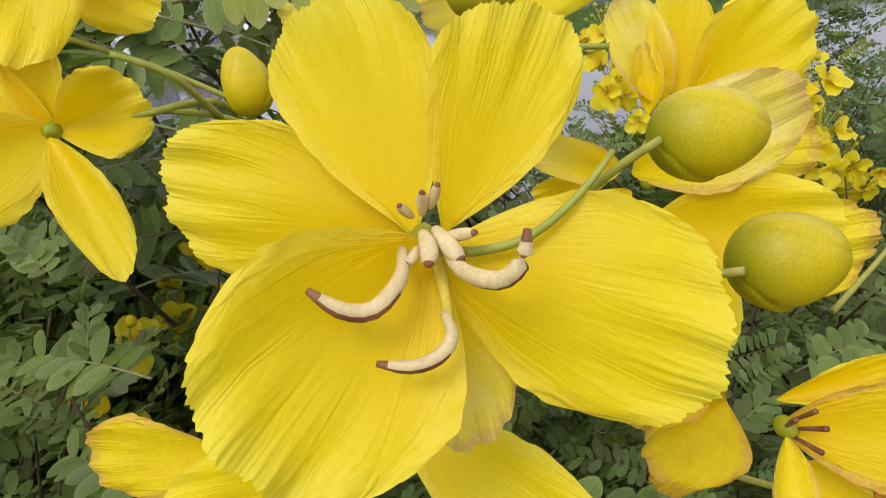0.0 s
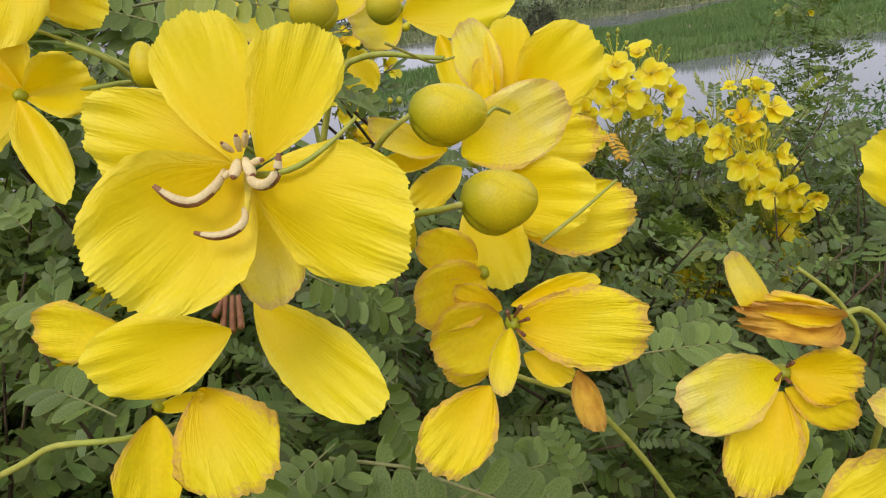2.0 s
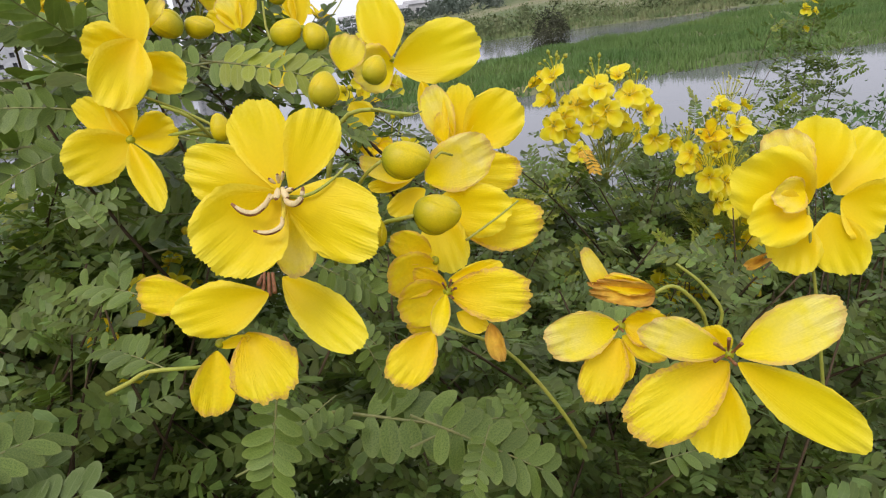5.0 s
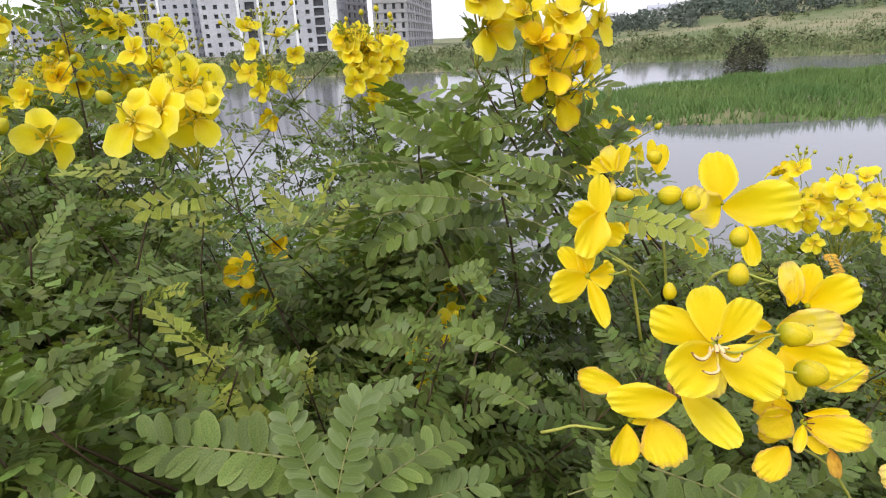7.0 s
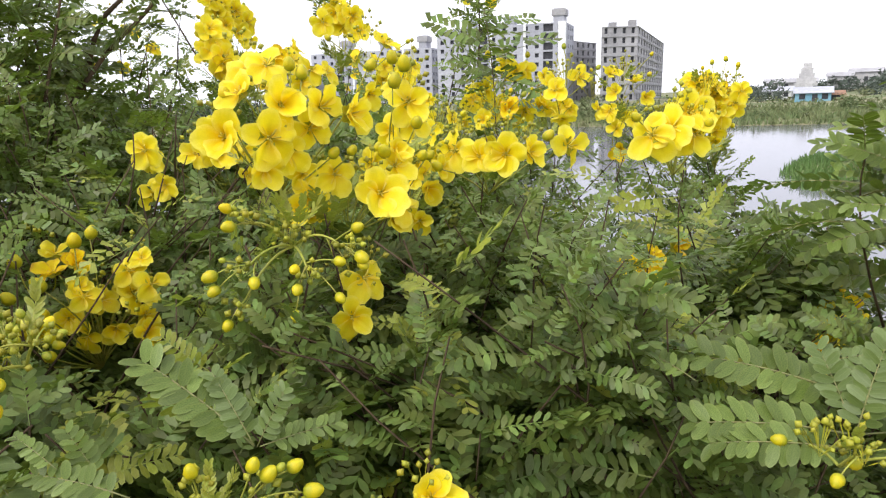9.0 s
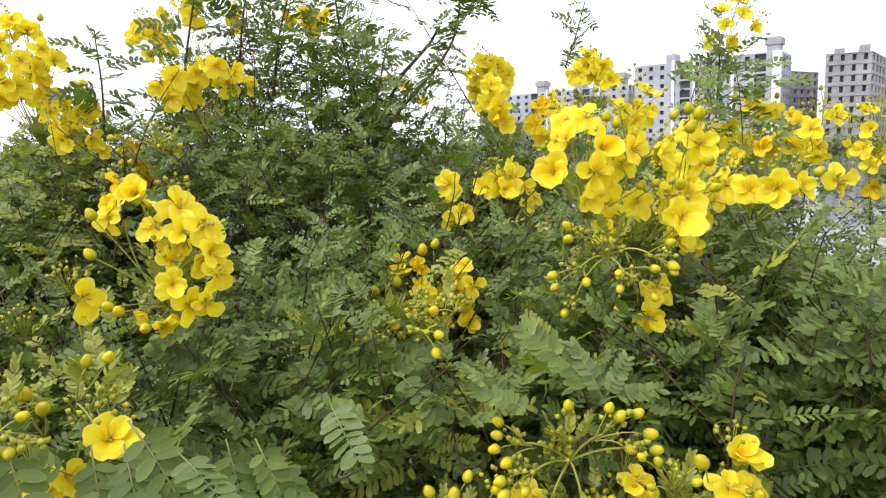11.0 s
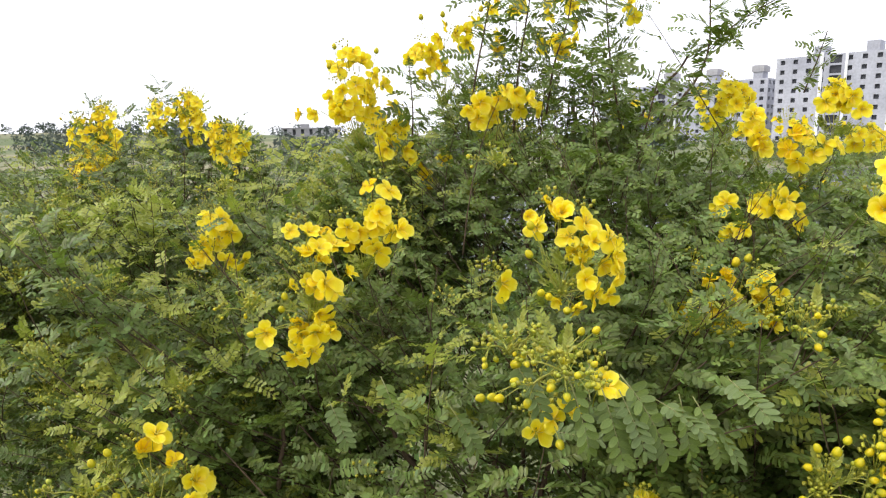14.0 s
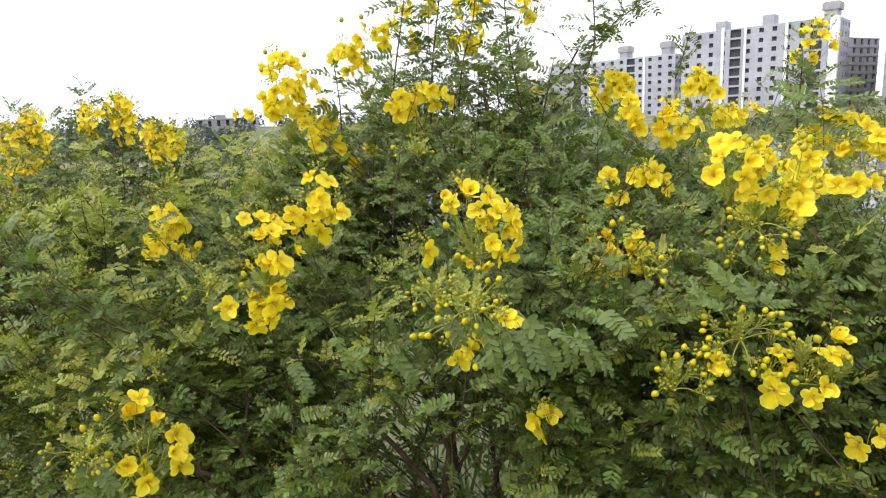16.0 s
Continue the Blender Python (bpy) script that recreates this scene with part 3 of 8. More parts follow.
shed("house", on_ground(-10.9, 305), 11, 8, 4.6, 12, PLASTER, CONCRETE, "long pale house on the hilltop")
for az, d, w, h in ((2.9, 246, 6, 3.0), (1.4, 244, 11, 2.4), (-1.4, 252, 7, 3.2), (-3.0, 258, 9, 3.4)):
    shed("house", on_ground(az, d) + Vector((0, 0, 1.7)), w, 6, h, 3 * az, PALE_WALL, CONCRETE_RAW, "pale plastered house above trees on the hillside")
# a small white temple tower over the trees
temple = thing("temple_tower", polar(0.8, 236, 1.5), "white stepped temple tower above the trees", "tower")
pieces = [box(-3.2 + 0.5 * k, -3.2 + 0.5 * k, 0 + 1.5 * k, 3.2 - 0.5 * k, 3.2 - 0.5 * k, 1.5 + 1.5 * k) for k in range(5)]
v, f = join(pieces)
part("tower_body", mesh_from("tower_body", v, f, [PALE_WALL], smooth=False), temple, Matrix.Translation(polar(0.8, 236, 1.5)))


# ---------------------------------------------------------------- plant parts
def petal_shape(length, width, nu, nv, seed, cup=0.12, curl=-0.12, ruffle=0.05, vein=0.006, wide=1.4, ragged=0.02, furl=0.0, fineness=0.6, shoulder=None):
    """A clawed petal along +y that faces +z: its rows fan out from the claw to a rounded, frilled rim."""
    r = np.random.default_rng(seed)
    U, V = np.meshgrid(np.linspace(0, 1, nu) ** 0.9, np.linspace(-1, 1, nv), indexing="ij")
    ph = r.uniform(0, 6.28, 8)
    lop, skew = r.uniform(-0.1, 0.1), r.uniform(-0.10, 0.10)
    shoulder = shoulder or 0.54 + 0.08 * (1.4 - wide)
    reach = shoulder + (1 - shoulder) * np.clip(1 - np.abs(V) ** 2.5 * 0.985, 0, 1) ** 0.5 + skew * V * (1 - V ** 2)
    hw = width / 2 * np.sin(np.pi / 2 * np.clip(U, 0, 1) ** (0.62 + 0.16 * wide)) + width * 0.025 * (1 - U)
    rim = np.clip((np.maximum(U, np.abs(V) ** 3 * np.clip(1.5 * U, 0, 1)) - 0.5) / 0.5, 0, 1)
    frill = 0.5 * np.sin(11 * V + ph[0]) + 0.35 * np.sin(fineness * 41 * V + 2 * np.sin(7 * V) + ph[1]) + 0.3 * np.sin(fineness * 77 * V + 3 * np.sin(9 * V) + ph[2])
    x = hw * V * (1 + 0.05 * np.sin(5 * U + ph[0]) * U + ragged * 0.7 * rim * np.sin(31 * U + ph[5])) + lop * width * U * (1 - U)
    y = length * U * reach + ragged * width * rim ** 2 * frill
    z = cup * width * V ** 2 * np.sin(np.pi * 0.9 * U) + curl * length * U ** 2
    z = z + ruffle * width * rim ** 1.5 * (0.6 * np.sin(6 * V + 2 * U + ph[3]) + 0.45 * np.sin(14 * V + ph[4]) + 0.3 * np.sin(9 * U + 4 * V + ph[6]))
    # short irregular wrinkles that run in from the rim, deeper here and there
    ridge = 0.7 * np.sin(fineness * 37 * V + 4 * np.sin(2.3 * V + ph[1]) + 2.5 * np.sin(3 * U + ph[4]) + ph[7])
    ridge = ridge * (0.5 + 0.5 * np.sin(7 * V + 5 * U + ph[2])) + 0.6 * np.sin(fineness * 59 * V + 5 * np.sin(3.7 * V + ph[2]) + 2 * np.sin(7 * U) + ph[3]) * (0.5 + 0.5 * np.sin(9 * V - 4 * U + ph[5]))
    ridge = ridge + 0.5 * np.sin(fineness * 13 * V + 2 * np.sin(4 * U + ph[6]) + ph[0]) + 0.3 * np.sin(23 * U + 9 * V + ph[4])
    fade = 0.36 + 0.22 * np.sin(4 * V + ph[6]) + 0.1 * np.sin(11 * V + ph[3])
    z = z + vein * width * ridge * np.clip((rim - fade) / (1 - fade), 0, 1)
    z = z + 0.013 * width * np.sin(5 * V + 3 * U + ph[5]) * np.sin(4 * U + ph[1]) * U
    if furl:
        t = furl * V
        x, z = x * np.cos(t), z + np.abs(x) * np.sin(np.abs(t))
    return np.stack([x, y, z, V, U], -1).reshape(-1, 5), grid_faces(nu, nv)


def petal_mesh(length, width, seed, mat, nu=11, nv=13, **k):
    return mesh_from("petal", *petal_shape(length, width, nu, nv, seed, **k), [mat])


def anther_mesh(points, r):
    """A curved, grooved anther: cream above, brown below and at its pore."""
    sides = 12
    n = len(points)
    t = np.linspace(0, 1, n)
    rad = 0.85 * r * np.clip(0.72 + 0.5 * np.sin(np.pi * np.clip(t * 0.95, 0, 1)) - 0.55 * np.clip(t - 0.8, 0, 1) * 3, 0.35, 1.3)
    v, f = tube(points, rad, sides)
    rows = f[:, 0] // sides
    around = f[:, 0] % sides
    p = v.reshape(n + 2, sides, 3)
    c = p.mean(1, keepdims=True)
    out = (p - c) / (np.linalg.norm(p - c, axis=2, keepdims=True) + 1e-9)
    below = (out @ np.array([0.0, -0.45, -0.89]))[np.minimum(rows, n + 1), around] > 0.60
    below &= (rows > n * 0.3) & (r > 0.00062)
    idx = np.where((rows >= n - 1) | below, 1, 0)
    p[:, 3::12] = c + (p[:, 3::12] - c) * 0.72
    return mesh_from("anther", p.reshape(-1, 3), f, [ANTHER, ANTHER_BROWN], idx)


def bud_shape(seed, nu=11, nv=20, long=1.18):
    """A plump bud of wrapped sepals, 1 wide, its stalk end at the origin and its tip along +y."""
    r = np.random.default_rng(seed)
    t = np.linspace(0.0, np.pi, nu)
    a = np.linspace(0, 2 * np.pi, nv, endpoint=False)
    T, A = np.meshgrid(t, a, indexing="ij")
    # each sepal laps over the next: a low step that winds to the tip
    lap = (1.5 * A / np.pi + 0.35 * T + 0.37 * seed) % 1.0
    lobes = 1 + 0.075 * (lap ** 3 - 0.3) * np.sin(T) ** 0.5 - 0.09 * np.exp(-((lap - 0.02) / 0.045) ** 2)
    egg = 1 + 0.16 * np.cos(T + 0.5)
    rad = 0.5 * np.sin(T) ** 1.05 * egg * lobes * (1 + 0.05 * np.sin(A + seed))
    y = long * 0.5 * (1 - np.cos(T)) + 0.02 * np.sin(2 * A) * np.sin(T)
    return np.stack([rad * np.cos(A), y, rad * np.sin(A)], -1).reshape(-1, 3), grid_faces(nu, nv, True)


BUD_MESHES = [mesh_from("bud", *bud_shape(k, 7, 10), [m]) for k, m in enumerate((BUD_RIPE, BUD_YELLOW, BUD_YOUNG, BUD_RIPE))]


def leaflet_shape(grade):
    """Half-folded oval leaflet along +y, 1 long, in three grades of detail."""
    if grade == 0:
        ys, hw = np.array([0.0, 0.55, 1.0]), np.array([0.09, 0.235, 0.13])
        v = np.stack([np.stack([k * hw, ys, -0.1 * ys ** 2, 0 * ys + k, 0.8 * ys], 1) for k in (-1, 1)], 1)
        return v.reshape(-1, 5), grid_faces(3, 2)[:, ::-1]
    ys = np.array([0.0, 0.13, 0.5, 0.85, 1.0]) if grade == 1 else np.array([0.0, 0.07, 0.24, 0.52, 0.8, 0.94, 1.0])
    hw = np.array([0.03, 0.15, 0.225, 0.175, 0.05]) if grade == 1 else np.array([0.03, 0.12, 0.2, 0.24, 0.2, 0.115, 0.02])
    droop = -0.10 * ys ** 2
    v = np.stack([np.stack([k * hw, ys, droop + 0.2 * abs(k) * hw, 0 * ys + k, np.clip(ys * 1.05 - 0.05, 0, 1)], 1) for k in (-1, 0, 1)], 1)
    return v.reshape(-1, 5), grid_faces(len(ys), 3)[:, ::-1]


LEAFLETS = [leaflet_shape(g) for g in range(3)]


def turn_points(v, m):
    m = np.array(m)
    return np.concatenate([v[:, :3] @ m[:3, :3].T + m[:3, 3], v[:, 3:]], 1)


def leaf_layout(pairs, seed, length=0.09, leaflet=0.0172, arch=-0.25, spread=72, lift=8):
    """The rachis and the pose of each leaflet of a pinnate leaf along +y; z is its upper side."""
    r = np.random.default_rng(seed)
    t = np.linspace(0, 1, 7)
    side = r.uniform(-0.08, 0.08) * length
    spine = np.stack([side * t ** 2, length * t, arch * length * t ** 2 + 0.12 * length * t], 1)
    poses = []
    for i in range(pairs):
        u = 0.16 + 0.84 * (i + 0.5) / pairs
        at = np.array([np.interp(u, t, spine[:, k]) for k in range(3)])
        size = leaflet * (0.82 + 0.3 * math.sin(math.pi * (0.15 + 0.75 * u))) * r.uniform(0.93, 1.07)
        pitch = math.degrees(math.atan((2 * arch * u + 0.12)))
        for sgn in (-1, 1):
            ang = sgn * -(spread - 26 * u ** 2 + r.uniform(-7, 7))
            m = Matrix.Translation(at + np.array([0, r.uniform(-0.06, 0.06) * length / pairs, 0])) @ Matrix.Rotation(radians(pitch), 4, "X") @ Matrix.Rotation(radians(ang), 4, "Z")
            m = m @ Matrix.Rotation(radians(lift + r.uniform(-20, 20)), 4, "X") @ Matrix.Rotation(radians(r.uniform(-24, 24)), 4, "Y") @ Matrix.Scale(size, 4)
            poses.append(m)
    return spine, poses


def leaf_piece(pairs, seed, fine=False, **k):
    spine, poses = leaf_layout(pairs, seed, **k)
    lv, lf = LEAFLETS[1 if fine else 0]
    if fine:
        stem = tube(spine, np.linspace(0.0009, 0.0004, 7), 3)
    else:
        stem = np.concatenate([spine[::3] - (0.0007, 0, 0), spine[::3] + (0.0007, 0, 0)]), np.array([(0, 1, 4, 3), (1, 2, 5, 4)])
    return join([stem] + [(turn_points(lv, m), lf) for m in poses]), len(stem[1])


def leaf_mesh(pairs, seed, mats, fine=True, **k):
    (v, f), stem = leaf_piece(pairs, seed, fine, **k)
    return mesh_from("leaf", v, f, mats, np.where(np.arange(len(f)) < stem, 1, 0), smooth=False)


def far_leaf(pairs, seed, **k):
    """A leaf deep in a crown, four corners a leaflet."""
    spine, poses = leaf_layout(pairs, seed, **k)
    lv = np.array([(-0.13, 0.1, 0, -1, 0), (0.13, 0.1, 0, 1, 0), (0.24, 0.9, -0.05, 1, 0.8), (-0.24, 0.9, -0.05, -1, 0.8)])
    stem = np.stack([spine[0] - (0.0008, 0, 0), spine[0] + (0.0008, 0, 0), spine[-1] + (0.0005, 0, 0), spine[-1] - (0.0005, 0, 0)])
    quad = np.array([(0, 1, 2, 3)])
    return join([(stem, quad)] + [(turn_points(lv, m), quad) for m in poses])


LEAF_HABITS = ((9, -0.25, 74), (8, -0.45, 70), (10, -0.1, 76), (8, -0.6, 66), (9, 0.1, 58), (10, -0.35, 76))
FAR_LEAVES = [far_leaf(p, 140 + i, arch=a, spread=s) for i, (p, a, s) in enumerate(LEAF_HABITS)]
LEAF_KINDS = [leaf_piece(p, 40 + i, arch=a, spread=s)[0] for i, (p, a, s) in enumerate(LEAF_HABITS)]
LEAF_PARTS = [leaf_mesh(p, 70 + i, [LEAF, RACHIS], arch=a, spread=s) for i, (p, a, s) in enumerate(LEAF_HABITS)]
LEAF_PARTS_PALE = [leaf_mesh(p, 90 + i, [LEAF_PALE, RACHIS], arch=a, spread=s) for i, (p, a, s) in enumerate(((9, -0.25, 72), (10, -0.1, 64)))]
LEAF_PARTS_YOUNG = [leaf_mesh(p, 95 + i, [LEAF_YOUNG, STALK], arch=a, spread=s, length=0.05, leaflet=0.012) for i, (p, a, s) in enumerate(((8, 0.2, 44), (7, 0.1, 50)))]
SPLIT_LEAFLET = [mesh_from("leaflet", *LEAFLETS[2], [m]) for m in (LEAF, LEAF_PALE, LEAF_YOUNG, PETAL_DRY)]
SPLIT_LAYOUT = [leaf_layout(p, 20 + i, arch=a, spread=s, leaflet=0.0165 if p > 9 else 0.0195) for i, (p, a, s) in enumerate(((11, -0.2, 74), (12, -0.3, 72), (8, -0.15, 70)))]
SPLIT_RACHIS = [mesh_from("leaf", *tube(l[0], np.linspace(0.0009, 0.0004, 7), 5), [RACHIS]) for l in SPLIT_LAYOUT]


def split_leaf(shrub, base, tip, up, shade=0, kind=0):
    """A near leaf whose leaflets are pieces of their own."""
    base, tip = Vector(base), Vector(tip)
    size = (tip - base).length / 0.09
    leaf = part("leaf", SPLIT_RACHIS[kind], shrub, placed(base, axes(tip - base, up), size))
    for m in SPLIT_LAYOUT[kind][1]:
        ob = new("leaflet", SPLIT_LEAFLET[shade])
        ob.parent = leaf
        ob.matrix_basis = m
    return leaf


# small open flowers, seen from half a metre and more: three turns of five petals
PETALS = [petal_mesh(0.0225, 0.0205, 200 + i, PETAL_SMALL, 6, 8, cup=c, curl=q, ruffle=0.08, wide=1.5) for i, (c, q) in enumerate(((0.16, -0.12), (0.24, 0.08), (0.12, -0.25), (0.32, 0.15), (0.2, 0.0)))]
PETALS_OLD = [petal_mesh(0.022, 0.018, 220 + i, PETAL_OLD, 6, 8, cup=c, curl=q, ruffle=0.1) for i, (c, q) in enumerate(((0.25, -0.2), (0.4, 0.2), (0.5, 0.4)))]
stamens = []
for i in range(5):
    a, big = i * 2.4, (i % 3 == 0)
    out = Vector((math.cos(a), math.sin(a), 1.3 if not big else 0.7)).normalized()
    e = out * (0.009 if big else 0.005)
    stamens.append(tube(bend((0, 0, 0.001), out * 0.004 + Vector((0, 0, 0.002)), e + Vector((0, 0, 0.001)), 3), np.array([0.0004, 0.0009, 0.0007]), 3))
pedicel = tube(bend((0, 0, 0), (0, 0, -0.014), (0, -0.012, -0.026), 4), np.full(4, 0.0008), 4)
sepal = []
for i in range(5):
    a = i * 1.2566 + 0.6
    v, f = petal_shape(0.009, 0.008, 3, 4, 300 + i, cup=0.3, curl=0.1, ruffle=0, vein=0, ragged=0)
    sepal.append((turn_points(v, Matrix.Rotation(a, 4, "Z") @ Matrix.Translation((0, 0.001, -0.002)) @ Matrix.Rotation(0.2, 4, "X")), f))
green_part, tuft = join([pedicel] + sepal), join(stamens)
CALYX = mesh_from("calyx", *join([green_part, tuft]), [BUD_YELLOW, FILAMENT], np.repeat((0, 1), (len(green_part[1]), len(tuft[1]))))


def small_flower(shrub, at, face, size, seed, old=False, open_to=None):
    """A five-petalled flower that faces along face."""
    r = random.Random(seed)
    face = Vector(face).normalized()
    up = Vector((r.uniform(-0.4, 0.4), r.uniform(-0.4, 0.4), 1))
    turn = axes(up - face * up.dot(face), face)
    fl = part("flower", CALYX, shrub, placed(at, turn, size))
    if not old and shrub is not near_shrub:
        BLOOMS.append((*at, *(open_to or FRONT)))
    lean = r.choice((r.uniform(-5, 22), r.uniform(15, 48)))
    for i in range(5):
        if r.random() < (0.25 if old else 0.06):
            continue
        a = i * 72 + r.uniform(-9, 9)
        mesh = r.choice(PETALS_OLD if old else PETALS)
        ob = new("petal", mesh)
        ob.parent = fl
        k = r.uniform(0.9, 1.05) * (1.12 if i in (2, 3) else 0.92)
        ob.matrix_basis = Matrix.Rotation(radians(a), 4, "Z") @ Matrix.Translation((0, 0.0015, 0.0005 * i)) @ Matrix.Rotation(radians(lean + r.uniform(-18, 18)), 4, "X") @ Matrix.Rotation(radians(r.uniform(-20, 20)), 4, "Y") @ Matrix.Diagonal((k, k, k, 1))
    return fl


HEADS = []
BLOOMS = []
PATH_SIDE = Vector((-0.08, -0.45, 1.57))
GRAIN = (np.array([(0, 0, 0), (0.5, 0.55, 0), (0, 0.5, 0.5), (-0.5, 0.55, 0), (0, 0.5, -0.5), (0, 1.15, 0)]), np.array([(0, 1, 2, 2), (0, 2, 3, 3), (0, 3, 4, 4), (0, 4, 1, 1), (5, 2, 1, 1), (5, 3, 2, 2), (5, 4, 3, 3), (5, 1, 4, 4)])[:, :3])
GRAINS = {}
FRONT = Vector((0.55, -0.8, 0.18)).normalized()


def bow(a, b, seed, sag=0.15):
    r = random.Random(seed)
    a, b = Vector(a), Vector(b)
    mid = (a + b) / 2 + Vector((r.uniform(-1, 1), r.uniform(-1, 1), r.uniform(-0.4, 1))) * (b - a).length * sag
    return bend(a, mid, b, 7)


def flower_head(shrub, twigs, at, n, radius, buds=3, seed=0, old=0.08, face=FRONT, size=1.0):
    """A head of open flowers with buds above them."""
    r = random.Random(seed * 7 + 3)
    at = Vector(at)
    right = Vector(face).cross(Vector((0, 0, 1))).normalized()
    HEADS.append((shrub, at, radius, n))
    for i in range(n):
        g = i * 2.399
        q = radius * math.sqrt((i + 0.5) / n) if n > 1 else 0
        off = right * (q * math.cos(g) * 1.0) + Vector((0, 0, q * math.sin(g) * 1.05)) + Vector(face) * (0.5 * (radius - q) * r.uniform(0.3, 1) if n > 1 else 0)
        out = (Vector(face) * 1.0 + off.normalized() * 0.7 + Vector((r.uniform(-0.7, 0.7), r.uniform(-0.6, 0.6), r.uniform(-0.3, 0.5)))) if n > 1 else Vector(face) + Vector((r.uniform(-0.2, 0.2), 0, 0.1))
        small_flower(shrub, at + off, out, size * r.uniform(0.8, 1.0), seed * 100 + i, r.random() < old)
        if i % 2 == 0:
            twigs.append(tube(bow(at - Vector((0, 0, 0.03 + radius * 0.6)) - Vector(face) * 0.02, at + off - Vector(face) * 0.012, seed * 50 + i), np.full(7, 0.0008), 4))
    if n > 2 and shrub is not near_shrub:
        bud_crown(shrub, at + Vector((0, 0, radius * 0.9)), 12 + 3 * n, 0.014 + radius * 0.33, seed)
        if seed % 3 == 0:
            bud_crown(shrub, at + right * radius * r.choice((-1.1, 1.1)) + Vector((0, 0, radius * 0.2)), 12, 0.02, seed + 400)
    for i in range(buds):
        a = r.uniform(0, 6.28)
        d = (right * math.cos(a) + Vector((0, 0, 0.9 + 0.7 * math.sin(a))) + Vector(face) * r.uniform(-0.3, 0.8)).normalized()
        p = at + d * (radius * r.uniform(0.9, 1.35) + 0.012)
        bud(shrub, p, d + Vector((0, 0, 0.4)), r.uniform(0.006, 0.0095), r.randrange(4))
        twigs.append(tube(bow(at - Vector((0, 0, radius * 0.3)), p, seed * 60 + i), np.full(7, 0.0007), 4))


def bloom_cluster(shrub, twigs, root, seed, blooms, buds, old, stems, crowd=0.0):
    """Open flowers and buds that stand at given places round the top of one stem: x, y, z and size of each. crowd: how
    many more flowers crowd half behind each of them."""
    r = random.Random(seed)
    root = Vector(root)
    HEADS.extend((shrub, root + Vector((r.uniform(-0.02, 0.02), r.uniform(-0.02, 0.02), 0.01 * i)), 0.02, 4) for i in range(stems))
    middle = sum((Vector(b[:3]) for b in blooms), Vector()) / len(blooms)
    open_to = (PATH_SIDE - middle).normalized()
    for i, (x, y, z, size) in enumerate(blooms):
        at = Vector((x, y, z))
        out = at - middle
        face = open_to + out.normalized() * min(out.length * 14, 0.7) + Vector((r.uniform(-0.45, 0.45), r.uniform(-0.45, 0.45), r.uniform(-0.2, 0.5)))
        small_flower(shrub, at, face, min(1.12 * size, 1.08), seed * 100 + i, r.random() < old, open_to)
        twigs.append(tube(bow(root, at - face.normalized() * 0.02, seed * 50 + i), np.linspace(0.0010, 0.0006, 7), 4))
        for k in range(int(crowd + r.random())):
            aside = at + Vector((r.uniform(-1, 1), r.uniform(-1, 1), r.uniform(-0.9, 0.9))) * 0.026 - open_to * r.uniform(0.008, 0.025)
            turned = face + Vector((r.uniform(-0.9, 0.9), r.uniform(-0.9, 0.9), r.uniform(-0.4, 0.6)))
            small_flower(shrub, aside, turned, 0.92 * min(size, 1.0), seed * 100 + 60 + 3 * i + k, r.random() < old + 0.08, open_to)
        if i % 3 == 0:
            bud_crown(shrub, at + Vector((r.uniform(-0.01, 0.01), r.uniform(-0.01, 0.01), 0.022)) - open_to * 0.012, 10, 0.014, seed + i)
    for i, (x, y, z, size) in enumerate(buds):
        at = Vector((x, y, z))
        along = (at - root).normalized() + Vector((r.uniform(-0.3, 0.3), r.uniform(-0.3, 0.3), 0.2))
        bud(shrub, at, along, size, r.choice((0, 3, 1, 3)))
        twigs.append(tube(bow(root, at, seed * 60 + i), np.linspace(0.0009, 0.0006, 7), 4))
    bud_crown(shrub, middle + Vector((0, 0, 0.02)) - open_to * 0.02, 14, 0.022, seed)


def hanging_leaf(shrub, base, run, seed, size=0.066):
    """A broad pale leaf that arches out and hangs under the flowers, its leaflets pieces of their own."""
    r = random.Random(seed)
    run = Vector(run)
    tip = Vector(base) + (run + Vector((r.uniform(-0.25, 0.25), r.uniform(-0.25, 0.25), r.uniform(-0.15, 0.15)))).normalized() * size * r.uniform(0.9, 1.15)
    split_leaf(shrub, base, tip, (PATH_SIDE - Vector(base)).normalized() + Vector((r.uniform(-0.5, 0.5), r.uniform(-0.5, 0.5), 0.5)), r.choice((0, 1, 1)), 2)


